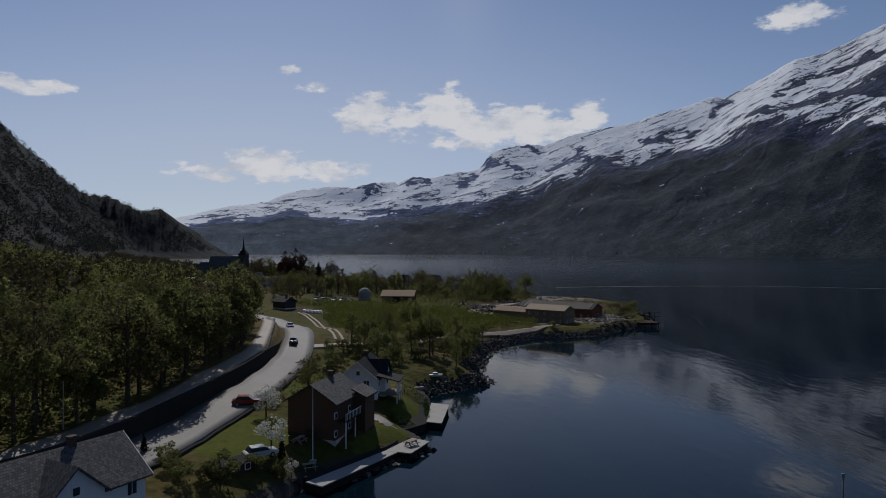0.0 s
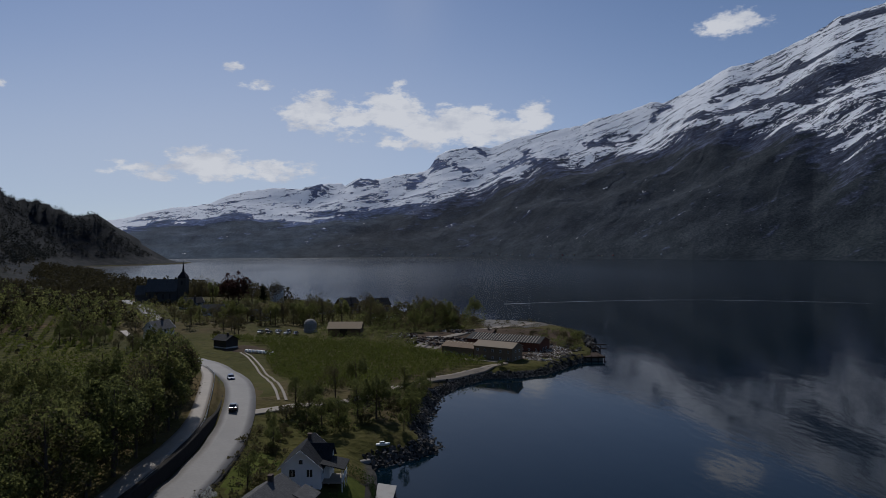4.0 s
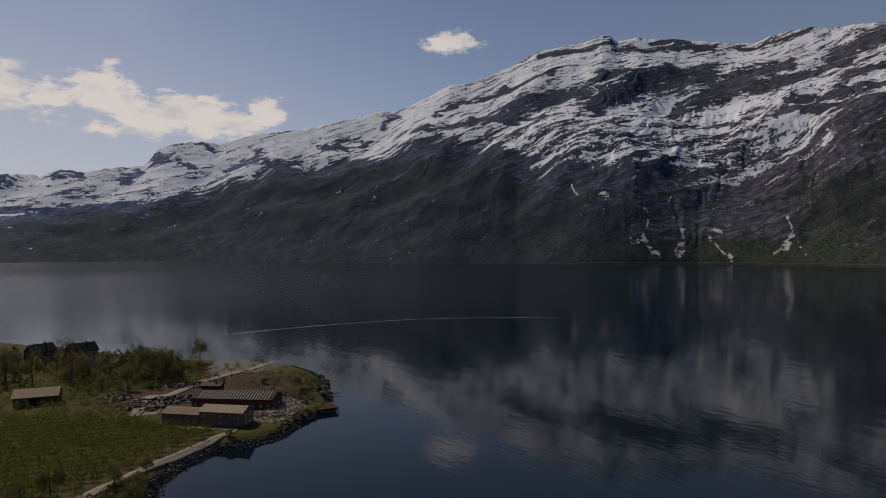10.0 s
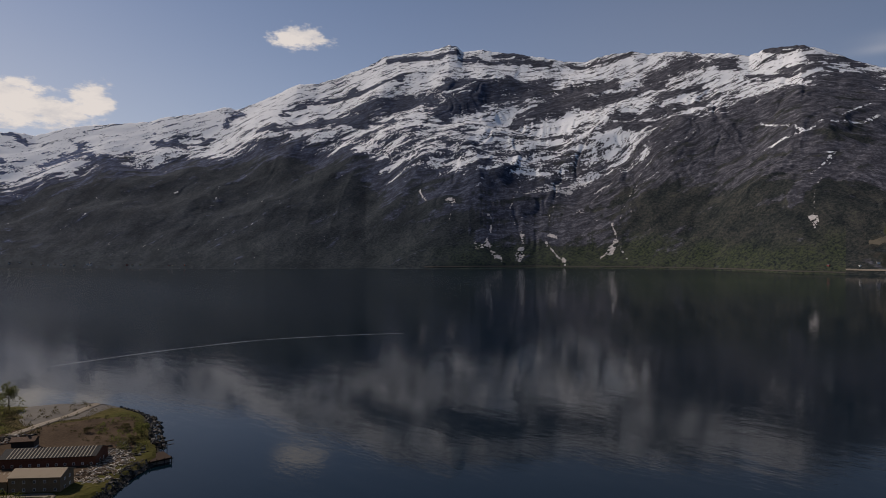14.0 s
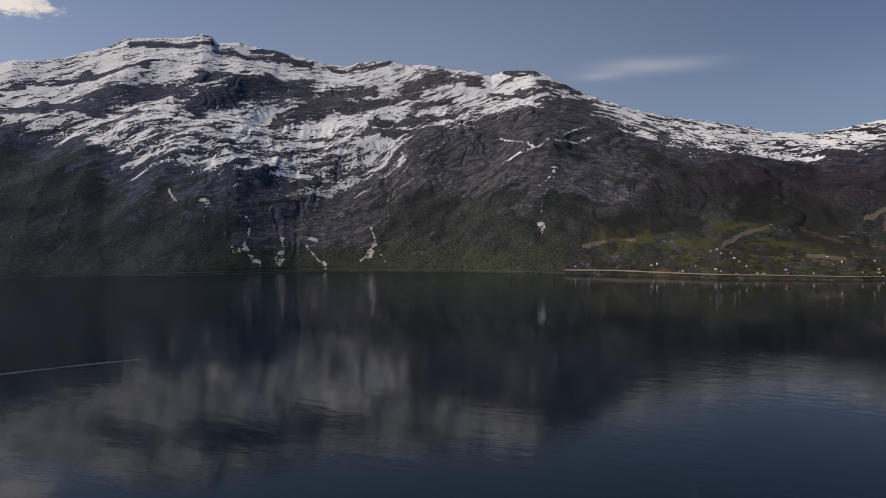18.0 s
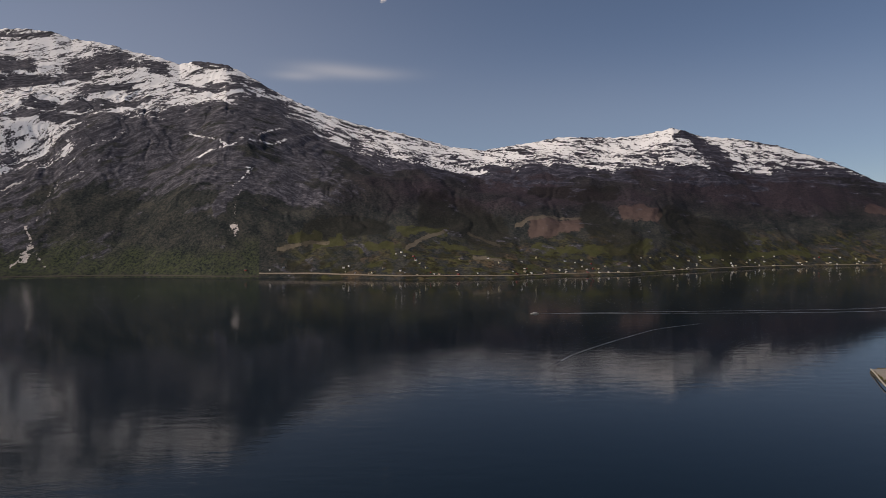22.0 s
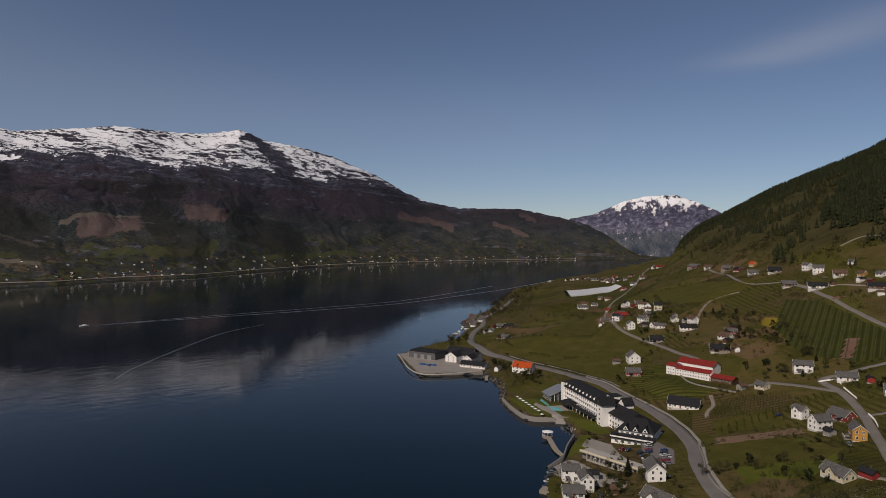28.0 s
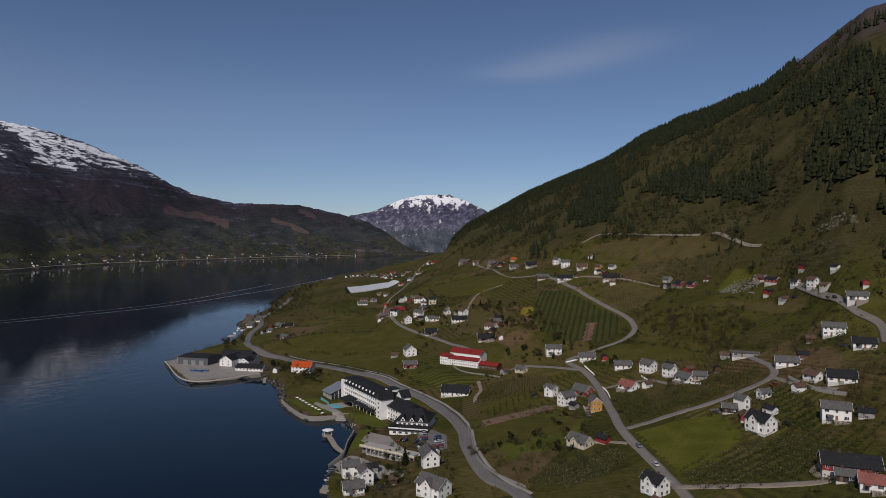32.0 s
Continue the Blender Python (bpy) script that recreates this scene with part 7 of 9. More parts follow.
def tunnels():
    """Plastic growing tunnels side by side."""
    skin = paint("plastic_sheet", (0.55, 0.57, 0.58), 0.35, 0.1, 3.0)
    for k in range(6):
        x0, y0 = 742 + 13 * k, -884 - 13 * k
        x1, y1 = x0 + 6, y0 - 150
        n = 16
        t = np.linspace(0, 1, n)
        a = np.linspace(0, math.pi, 9)
        cx, cy = x0 + (x1 - x0) * t, y0 + (y1 - y0) * t
        base = ground_z(cx, cy)
        xs, ys = cx[:, None] + 5.6 * np.cos(a), cy[:, None] + 0 * a
        zs = base[:, None] + 3.6 * np.sin(a) - 0.3
        ob = grid_mesh("growing_tunnel", xs, ys, zs, skin)
        tagged(ob, "long pale plastic growing tunnel on the slope", "greenhouse", "growing tunnels")


tunnels()

# the upper hamlet, the hotel's car park and the quay's cars
field("field", [(192, -331), (187, -339), (170, -330), (157, -311), (163, -304), (178, -313)], M_ROAD, 0.18, 0.6, "asphalt car park beside the hotel", "car park")
for k, (x, y) in enumerate(((188, -332), (185.4, -328.6), (182.8, -325.4), (180.2, -322), (173, -325), (170.8, -321.6), (168.4, -318.2), (166, -315), (192, -315), (189, -316.4))):
    car(k % 5, x, y, 20 + 4 * (k % 3) if k < 8 else 100)
for k, (x, y, turn) in enumerate(((427, -620, 20), (460, -673, 150), (446, -678, 60), (419, -649, 15), (374, -566, 160), (379, -620, 25), (343, -571, 30), (316, -583, 155), (377, -601, 70), (404, -583, 10), (263, -555, 25), (605, -765, 40), (340, -590, 140), (400, -632, 120), (436, -604, 35))):
    house(x, y, turn, 8.5 + 0.7 * (k % 4), 6.2 + 0.4 * (k % 3), 1 + k % 2, ("white", "white", "brown", "white", "red", "cream")[k % 6], ("slate", "dark", "slate", "tile")[k % 4], k % 3 == 0)
for k, (x, y) in enumerate(((633, -556), (648, -570), (618, -540), (664, -590), (676, -606), (604, -524))):
    copy_thing(BOATS[k % 2], pose(x, y, 0, 0, 0, 130 + 20 * k))
for k, (x, y, turn) in enumerate(((640, -585, 40), (655, -606, 50), (628, -572, 30), (672, -625, 45))):
    house(x, y, turn, 7.5, 5.5, 1, ("red", "white", "white", "brown")[k], "slate", name="boathouse", category="boathouse", windows=False, label=("red", "white", "white", "brown")[k] + " timber boathouse with a slate roof by the shore", group="boathouses")
# ---- the southern shore: road and path, waterside houses, orchard, old works on the point, church ----
M_SAND = asphalt("sandy_gravel", (0.19, 0.155, 0.115))
M_SHINGLE = asphalt("dark_shingle", (0.085, 0.072, 0.058))
M_DIRT = turf("bare_bank", (0.030, 0.023, 0.014), (0.055, 0.042, 0.025), (0.085, 0.068, 0.042))
# stone coloured near black, standing in for the shade on the wall faces
M_WALLSTONE = paint("shade_toned_stone", (0.034, 0.032, 0.030), 0.95, 0.4, 0.9, 0.8)
PATH_LINE = [(-54, 48), (-47.5, 66), (-43.4, 80), (-40.6, 94), (-38.8, 111), (-38.7, 129), (-42.2, 150), (-50.4, 184), (-60.6, 212), (-72, 232), (-92, 256), (-116, 290)]
ribbon("path", PATH_LINE, 3.0, M_GRAVEL, 0.2, label="paved footpath on the bank above the road", category="path")


def bank_wall():
    """The upright stone face above the road, level with the footpath behind it."""
    mid = spline(COAST_ROAD[15:5:-1], 2.0)
    n = across(mid)
    if (n[5] @ np.array((-1.0, 0.0))) < 0:
        n = -n
    foot, back = mid + 3.9 * n, mid + 6.6 * n
    top = near_height(back[:, 0], back[:, 1])
    low = near_height(foot[:, 0], foot[:, 1]) - 0.8
    for _ in range(30):
        for edge in (top, low):
            edge[1:-1] = 0.25 * edge[:-2] + 0.5 * edge[1:-1] + 0.25 * edge[2:]
    top = top + 0.35
    top = low + 0.9 + (top - low - 0.9) * (1 - ramp(mid[:, 1], 128, 160))
    offs = np.array([0.0, 0.15, 0.15, 0.55, 0.9, 2.2])
    xs, ys = foot[:, None, 0] + n[:, None, 0] * offs, foot[:, None, 1] + n[:, None, 1] * offs
    zs = np.stack([low, top - 0.25, top, top, top - 0.3, top - 0.5], 1)
    tagged(grid_mesh("wall_stone", xs, ys, zs, M_WALLSTONE), "stone retaining wall painted shade-dark between road and footpath", "stone wall", kind="structure")


bank_wall()
ribbon("path", [(-58, 146), (-62, 156), (-63.5, 168), (-62.5, 180)], 2.6, M_GRAVEL, 0.18, 2.0, label="short gravel track below the upper orchard", category="track")
fence = thing("fence", "thin grey metal fence along the footpath", "fence", -40, 100, 0)
fl = spline([(-48.6, 58), (-43.8, 72), (-40.2, 84), (-38.2, 97), (-36.8, 112), (-36.8, 129), (-40.2, 150), (-48.4, 183), (-58.6, 210)], 2.4)
fzs = ground_z(fl[:, 0], fl[:, 1])
for (x, y), z in zip(fl, fzs):
    part("post", boxed(x + 40 - 0.04, x + 40 + 0.04, y - 100 - 0.04, y - 100 + 0.04, z - 0.3, z + 1.1), M_METAL, fence)
for h in (0.6, 1.05):
    bm = bmesh.new()
    for (a, za), (b, zb) in zip(zip(fl[:-1], fzs[:-1]), zip(fl[1:], fzs[1:])):
        tube(bm, (a[0] + 40, a[1] - 100, za + h), (b[0] + 40, b[1] - 100, zb + h), 0.03, 0.03, 4)
    part("rail", bm, M_METAL, fence)
wall_line("wall_stone", [(-36, 66), (-31.4, 84), (-28.4, 104), (-27.6, 122), (-29.0, 138)], 0.5, 0.35, 2.0, M_WALLSTONE, "low stone wall painted shade-dark below the road", "stone wall", 2.5, True)
ribbon("path", [(-31.5, 149), (-23, 155), (-11, 165), (-1, 183), (4, 190), (15, 203), (33, 220), (40, 226), (37, 231), (24, 238)], 3.2, M_SAND, 0.16, 1.5, label="pale gravel track along the shore", category="track")
for off in (-0.9, 0.9):
    ribbon("path", [(-26 + off, 160), (-30 + off, 175), (-36 + off, 195), (-47 + off, 228), (-55 + off, 246)], 0.7, M_SAND, 0.14, 2.0, label="worn wheel rut in the field track", category="track")
field("field", [(-25, 163), (-29, 178), (-36, 198), (-47, 232), (-55, 222), (-45, 198), (-36, 172), (-32, 158)], M_MEADOW, 0.1, 2.0, "grassy verge between road and orchard")
field("field", [(-48, 240), (-66, 250), (-70, 264), (-52, 262), (-42, 250)], M_DIRT, 0.12, 2.0, "bare earth yard beside the orchard")
field("field", [(-83, 282), (-40, 279), (12, 257), (36, 225), (15, 213), (1, 199), (-24, 169), (-34, 190), (-46, 232), (-55, 262)], M_MEADOW, 0.10, 2.5, "orchard grass between the fruit rows")
field("field", [(-35, 80), (-31, 95), (-24, 97), (-20, 88), (-24, 76)], M_LAWN, 0.1, 1.2, "bright green garden lawn", "lawn")
field("field", [(-24, 100), (-22, 112), (-18, 122), (-26, 128), (-29, 110)], M_LAWN, 0.1, 1.2, "garden grass below the road", "lawn")
field("field", [(-13, 86), (-4, 97), (-8, 101), (-11, 96), (-14, 90)], M_LAWN, 0.1, 1.0, "narrow lawn behind the sea wall", "lawn")
field("field", [(44, 230), (62, 240), (74, 255), (84, 280), (90, 312), (70, 318), (44, 316), (14, 300), (4, 276), (20, 258), (30, 244)], M_DIRT, 0.08, 2.0, "bare trampled works yard", "yard")
field("field", [(12, 256), (22, 262), (28, 290), (16, 290), (8, 270)], M_SAND, 0.14, 2.0, "sandy track through the works", "yard")
field("field", [(44, 318), (70, 318), (93, 338), (84, 356), (56, 370), (48, 350)], M_SHINGLE, 0.1, 2.0, "dark gravel spit at the point", "beach")
ribbon("path", [(40, 306), (52, 316), (64, 326), (78, 342), (87, 354)], 4.5, M_SAND, 0.2, 2.0, label="pale gravel track along the spit", category="track")
ribbon("path", [(11, 257), (14, 266), (20, 279), (28, 287), (40, 304)], 4.0, M_SAND, 0.22, 2.0, label="pale gravel track through the works", category="track")

# sea wall and jetty by the waterside houses
slab("pavement", [(-17.0, 78.9), (-14.7, 77.4), (-6.4, 90.6), (-4.5, 90.0), (-2.0, 95.6), (-5.0, 97.6), (-6.6, 95.0), (-8.1, 91.4)], 0.98, 1.12, M_CONCRETE, "pale concrete sea wall walk with a square end", "sea wall")
slab("wall_sea", [(-17.2, 79.1), (-14.8, 77.6), (-6.5, 90.9), (-4.6, 90.3), (-2.3, 95.5), (-5.0, 97.4), (-6.7, 95.0), (-8.3, 91.6)], -4, 0.98, M_WALLSTONE, "stone sea wall painted shade-dark under the walk", "sea wall")
wall_line("trim", [(-17.3, 79.4), (-8.4, 91.8), (-6.8, 95.2)], 0.3, 1.5, 1.4, M_WALLSTONE, "low kerb painted shade-dark behind the sea wall walk", "kerb", 2)
slab("pavement", [(-2.8, 106.4), (-0.2, 105.6), (1.2, 118.0), (-2.2, 119.6)], 0.98, 1.12, M_CONCRETE, "pale concrete deck of the stone jetty", "jetty")
slab("wall_sea", [(-2.6, 106.6), (-0.35, 105.9), (1.0, 117.8), (-2.2, 119.3)], -4, 0.98, M_WALLSTONE, "stone body of the jetty painted shade-dark", "jetty")
slab("wall_sea", [(-6.8, 100.5), (-2.8, 104.8), (-2.6, 119), (-8, 121), (-10, 108)], -3, 1.25, M_WALLSTONE, "stone terrace wall of the garden painted shade-dark", "sea wall")
field("field", [(-10, 108.5), (-7.5, 105), (-3.4, 108), (-3.2, 118), (-8, 120)], M_LAWN, 0.15, 1.0, "small clipped lawn inside the hedges", "lawn")
field("field", [(-13.5, 101.5), (-8.8, 95.5), (-6.0, 98.0), (-9.5, 104.2)], M_FLOORING, 0.12, 0.8, "pale paved forecourt between the houses", "terrace")
wall_line("wall_sea", [(-10.5, 112), (-10, 127), (-4, 131.5)], 1.4, 1.6, 4, M_STONE, "rough stone shore wall below the garden", "sea wall")

house(-36.5, 58, 61.5, 15, 8.4, 2, "white", "slate", True, base=2.4, rise=3.2, label="white timber villa with lichened grey slate roofs", group="waterside houses")


def brown_house():
    e = house(-17.2, 93.4, 73, 8.6, 7.4, 2, "brown", "slate", base=3.0, rise=2.2, windows=False, label="dark brown timber house with a slate roof and balcony", group="waterside houses")
    part("balcony", boxed(-3.6, 3.0, -5.0, -3.7, 2.85, 3.0), M_DARKWOOD, e)
    bm = box(boxed(-3.6, 3.0, -5.0, -4.93, 3.9, 4.0), -3.6, -3.5, -4.99, -4.93, 3.0, 4.0)
    for k in range(14):
        box(bm, -3.5 + 0.48 * k, -3.43 + 0.48 * k, -4.99, -4.94, 3.0, 3.9)
    part("balcony_rail", bm, M_TRIM, e, "pale balcony railing")
    for s in (0.9, 3.4):
        for x in (-4.2, 0.2):
            share("window", WIN_SMALL, e, pose(x, -3.7, s))
    part("side_bay", boxed(1.6, 5.0, -5.6, -3.7, -0.6, 5.4), WALLS["brown"], e)
    part("bay_roof", prism(bmesh.new(), [(-6.0, 5.2), (-3.5, 6.3), (-3.5, 6.5), (-6.0, 5.4)], 1.2, 5.4), ROOFS["slate"], e)
    for k in range(3):
        part("post", boxed(-3.5 + 3.1 * k, -3.35 + 3.1 * k, -4.98, -4.83, -0.9, 2.85), M_TRIM, e)
    return e


brown_house()


def white_house():
    e = house(-14.2, 115, 84, 9.5, 6.6, 2, "white", "dark", True, base=2.0, rise=2.7, label="white gabled timber house with a veranda", group="waterside houses")
    part("veranda_floor", boxed(-4, 0.5, -6.8, -3.2, 2.6, 2.8), M_PLANK, e)
    part("veranda_rail", boxed(-4, 0.5, -6.8, -6.7, 3.7, 3.8), M_TRIM, e)
    for k in range(12):
        part("baluster", boxed(-4 + 0.4 * k, -3.92 + 0.4 * k, -6.79, -6.72, 2.8, 3.7), M_TRIM, e)
    part("veranda_roof", prism(bmesh.new(), [(-7.2, 5.0), (-3.1, 5.9), (-3.1, 6.05), (-7.2, 5.15)], -4.4, 0.8), ROOFS["dark"], e)
    for k in range(3):
        part("post", boxed(-3.9 + 2.1 * k, -3.75 + 2.1 * k, -6.75, -6.6, -0.9, 5.0), M_TRIM, e)


white_house()
flag = thing("flagpole", "tall white flagpole on the seaside lawn", "flagpole", -17.2, 84.2, gz_at(-17.2, 84.2))
part("pole", tube(bmesh.new(), (0, 0, -0.3), (0, 0, 9.6), 0.075, 0.04, 8), M_TRIM, flag)
part("knob", tube(bmesh.new(), (0, 0, 9.6), (0, 0, 9.85), 0.09, 0.03, 8), M_METAL, flag)
part("base", boxed(-0.4, 0.4, -0.4, 0.4, -0.3, 0.25), M_CONCRETE, flag)


def garden_table(x, y, turn, z=None):
    e = thing("picnic_table", "pale wooden picnic table with benches", "table", x, y, gz_at(x, y) if z is None else z, turn, "garden furniture")
    part("tabletop", boxed(-0.9, 0.9, -0.38, 0.38, 0.70, 0.76), M_PLANK, e)
    for y0 in (-0.85, 0.6):
        part("bench", boxed(-0.9, 0.9, y0, y0 + 0.26, 0.42, 0.47), M_PLANK, e)
    for x0 in (-0.7, 0.62):
        part("leg", prism(bmesh.new(), [(-0.85, -0.05), (-0.72, -0.05), (0.0, 0.5), (0.72, -0.05), (0.85, -0.05), (0.35, 0.70), (-0.35, 0.70)], x0, x0 + 0.08), M_PLANK, e)


garden_table(-17.4, 82.8, 30), garden_table(-19.6, 87.0, 70), garden_table(-4.6, 93.6, 45, 1.12)
shed = thing("garage", "low dark garage with a flat roof beside the lawn", "garage", -25.6, 77.0, gz_at(-25.6, 77.0) - 0.3, 48, "outbuildings")
part("wall", boxed(-2.8, 2.8, -1.2, 1.2, -0.6, 1.0), WALLS["black"], shed)
part("roof", boxed(-3.0, 3.0, -1.4, 1.4, 1.0, 1.12), M_WALLSTONE, shed)
share("window", WIN_SMALL, shed, pose(1.5, -1.2, 0.0))
car(3, -30.6, 99.2, 12), car(1, -23.2, 81.0, 35), car(0, -35.2, 150, 98), car(4, -45.6, 190, 290)
shore_boat = copy_thing(BOATS[0], pose(-1.5, 137, gz_at(-1.5, 137) + 0.15, 0, 0, 8) @ Matrix.Diagonal((0.42, 0.42, 0.42, 1)))
tagged(shore_boat, "small white boat laid up on the shore")

lamp = thing("street_lamp", "slim grey street lamp beside the footpath", "street lamp", -46.5, 78, gz_at(-46.5, 78))
part("pole", tube(bmesh.new(), (0, 0, -0.3), (0, 0, 6.4), 0.09, 0.05, 8), M_METAL, lamp)
part("arm", tube(bmesh.new(), (0, 0, 6.35), (1.1, 0, 6.6), 0.04, 0.04, 6), M_METAL, lamp)
part("head", boxed(0.9, 1.6, -0.14, 0.14, 6.52, 6.68), M_METAL, lamp)
mark = thing("marker_pole", "thin dark marker pole standing in the water", "pole", 44, 70, 0)
part("pole", tube(bmesh.new(), (0, 0, -6), (0, 0, 5.2), 0.11, 0.08, 8), M_METAL, mark)
part("topmark", boxed(-0.2, 0.2, -0.05, 0.05, 4.7, 5.3), M_METAL, mark)

# farm yard by the orchard
house(-64, 257, -38, 7.5, 5.5, 1, "black", "dark", name="shed", category="shed", windows=False, label="small black tarred shed at the field's edge", group="outbuildings", rise=1.6)
barn = thing("barn", "dark brown barn with a pale metal roof", "barn", -20, 291, gz_at(-20, 288), -6, "farm buildings")
part("wall", prism(bmesh.new(), [(-4.6, -0.6), (4.6, -0.6), (4.6, 3.4), (0, 5.6), (-4.6, 3.4)], -7.2, 7.2), WALLS["brown"], barn)
part("roof", roof_bm(14.4, 9.2, 3.4, 2.2), paint("beige_sheet_roof", (0.36, 0.28, 0.185), 0.85, 0.15, 2.0), barn)
part("gate", boxed(-2, 1.4, -4.7, -4.58, 0, 3.0), M_DARKWOOD, barn)
tank = thing("silo_tank", "round white domed storage tank", "tank", -37, 301, gz_at(-37, 301))
bm = bmesh.new()
bmesh.ops.create_uvsphere(bm, u_segments=18, v_segments=10, radius=3.1)
for v in bm.verts:
    v.co.z = max(v.co.z, 0) * 0.95 + (3.0 if v.co.z > 0 else -0.5)
part("shell", bm, paint("weathered_tank_shell", (0.30, 0.28, 0.25), 0.8, 0.3, 2.0), tank)
part("band", tube(bmesh.new(), (0, 0, 1.0), (0, 0, 1.25), 3.16, 3.16, 18), M_METAL, tank)
for k in range(8):
    e = thing("silage_bale", "white plastic-wrapped round bale", "bale", -53.5 + 1.45 * k, 246.2 - 0.7 * k, gz_at(-53.5 + 1.45 * k, 246.2 - 0.7 * k) + 0.6, -26, "row of bales")
    part("wrap", tube(bmesh.new(), (-0.6, 0, 0), (0.6, 0, 0), 0.62, 0.62, 12), M_TRIM, e)
for k, (x, y) in enumerate(((-58, 294), (-54, 293), (-50, 292), (-46, 291), (-42, 290), (-56, 299), (-51, 298), (-46, 297), (-77, 312), (-72, 311))):
    car((1, 0, 2, 1, 4, 0, 1, 2, 1, 0)[k], x, y, 75 + 9 * (k % 3))


def works_house(x, y, turn, L, W, h, rise, wall, roof, label, base=2.4):
    e = thing("works_building", label, "warehouse", x, y, base, turn, "old works buildings")
    part("wall", prism(bmesh.new(), [(-W / 2, -1.5), (W / 2, -1.5), (W / 2, h), (0, h + rise), (-W / 2, h)], -L / 2, L / 2), wall, e)
    part("roof", roof_bm(L, W, h, rise, 0.35), roof, e)
    n = max(3, int(L / 2.7))
    for s in range(2 if h > 4.5 else 1):
        for k in range(n):
            share("window", WIN_SMALL, e, pose(-L / 2 + L * (k + 0.5) / n, -W / 2, 0.9 + 2.5 * s))
    for s in range(2 if h > 4.5 else 1):
        share("window", WIN_SMALL, e, pose(L / 2, -1.5, 0.9 + 2.5 * s, 0, 0, 90)), share("window", WIN_SMALL, e, pose(L / 2, 1.5, 0.9 + 2.5 * s, 0, 0, 90))
    return e


M_RENDER = paint("stained_render", (0.24, 0.18, 0.12), 0.9, 0.4, 1.8, 0.3)
M_SHEET = paint("pale_sheet_roof", (0.33, 0.27, 0.20), 0.85, 0.3, 2.5)
M_OLDSHEET = paint("rust_stained_roof", (0.20, 0.14, 0.09), 0.7, 0.5, 1.2)
works_house(39.8, 237.3, -38.5, 16, 8.2, 5.2, 1.5, M_RENDER, M_SHEET, "two-storey rendered works building with a pale roof")
wb_b = works_house(27.8, 247.6, -38.5, 14, 8, 3.8, 1.4, M_RENDER, M_OLDSHEET, "low works shed with a rust-striped roof")
for k in range(9):
    part("roof_strip", prism(bmesh.new(), [(-4.36, 3.66), (0, 5.40), (0, 5.46), (-4.36, 3.74)], -6.6 + 1.5 * k, -6.1 + 1.5 * k), M_SHEET, wb_b)
M_RAFTER = paint("weathered_rafter", (0.34, 0.30, 0.25), 0.85, 0.4, 0.8)
M_OLDBRICK = paint("weathered_red_brick", (0.15, 0.070, 0.048), 0.9, 0.4, 1.2, 0.3)
wb_c = works_house(48.1, 262.5, -34.7, 32, 11, 3.9, 1.8, M_OLDBRICK, ROOFS["dark"], "long derelict works hall with bare white rafters")
for k in range(24):
    part("rafter", prism(bmesh.new(), [(-5.85, 3.92), (0, 5.94), (0, 6.06), (-5.85, 4.04)], -13.5 + 1.2 * k, -13.2 + 1.2 * k), M_RAFTER, wb_c)
house(43, 290, -30, 8, 4.5, 1, "black", "tile", name="shed", category="shed", windows=False, label="small black shed with a rusty roof", group="outbuildings", rise=0.9)


def old_pier():
    e = thing("pier", "derelict dark timber pier with bare posts", "pier", 79, 248, 0)
    part("deck", boxed(-9, 3.5, -5, 4.5, 1.2, 1.8), M_DARKWOOD, e)
    part("core", boxed(-9, 2.9, -4.4, 4, -4, 1.2), M_STONE, e)
    for k in range(5):
        for y in (-4.8, 4.3):
            part("post", tube(bmesh.new(), (-7 + 2.6 * k, y, -4), (-7 + 2.6 * k, y, 2.2), 0.18, 0.16, 6), M_DARKWOOD, e)
    for k in range(3):
        part("frame_post", tube(bmesh.new(), (2 + 2 * k, 8, -4), (2 + 2 * k, 8, 4.6), 0.14, 0.12, 6), M_DARKWOOD, e)
    part("beam", boxed(1.5, 8.5, 7.85, 8.15, 4.2, 4.5), M_DARKWOOD, e)
    part("beam", boxed(1.5, 8.5, 7.85, 8.15, 2.7, 2.9), M_DARKWOOD, e)


old_pier()


def scatter_boxes(name, centre, reach, count, size, material, label, seed, long=1.0):
    """A heap of odd blocks or timbers, joined as one heap."""
    rng = np.random.RandomState(seed)
    bm = bmesh.new()
    for _ in range(count):
        a, r = rng.rand() * 6.283, math.sqrt(rng.rand())
        x, y = centre[0] + reach[0] * r * math.cos(a), centre[1] + reach[1] * r * math.sin(a)
        s = size * (0.5 + rng.rand())
        m = pose(x, y, gz_at(x, y) + s * (0.3 + 1.0 * rng.rand() * (1 - r)), rng.rand() * 40 - 20, rng.rand() * 40 - 20, rng.rand() * 360)
        n = len(bm.verts)
        box(bm, -s * long, s * long, -s * 0.5, s * 0.5, -s * 0.4, s * 0.4)
        bm.verts.ensure_lookup_table()
        new_vs = bm.verts[n:]
        for v in new_vs:
            v.co = m @ (v.co + Vector(rng.randn(3) * s * 0.10))
    return tagged(new(name, mesh_of(bm, name, material)), label, "heap", kind="stuff")


def vary(name, stops, rough=0.85):
    g = Graph(name, rough)
    return g.done(g.ramp(g.math("ADD", g.math("MULTIPLY", g.island(), 0.8), g.math("MULTIPLY", g.noise(0.4, 4), 0.2)), stops), g.bump(g.noise(0.2, 4), 0.6, 0.05))


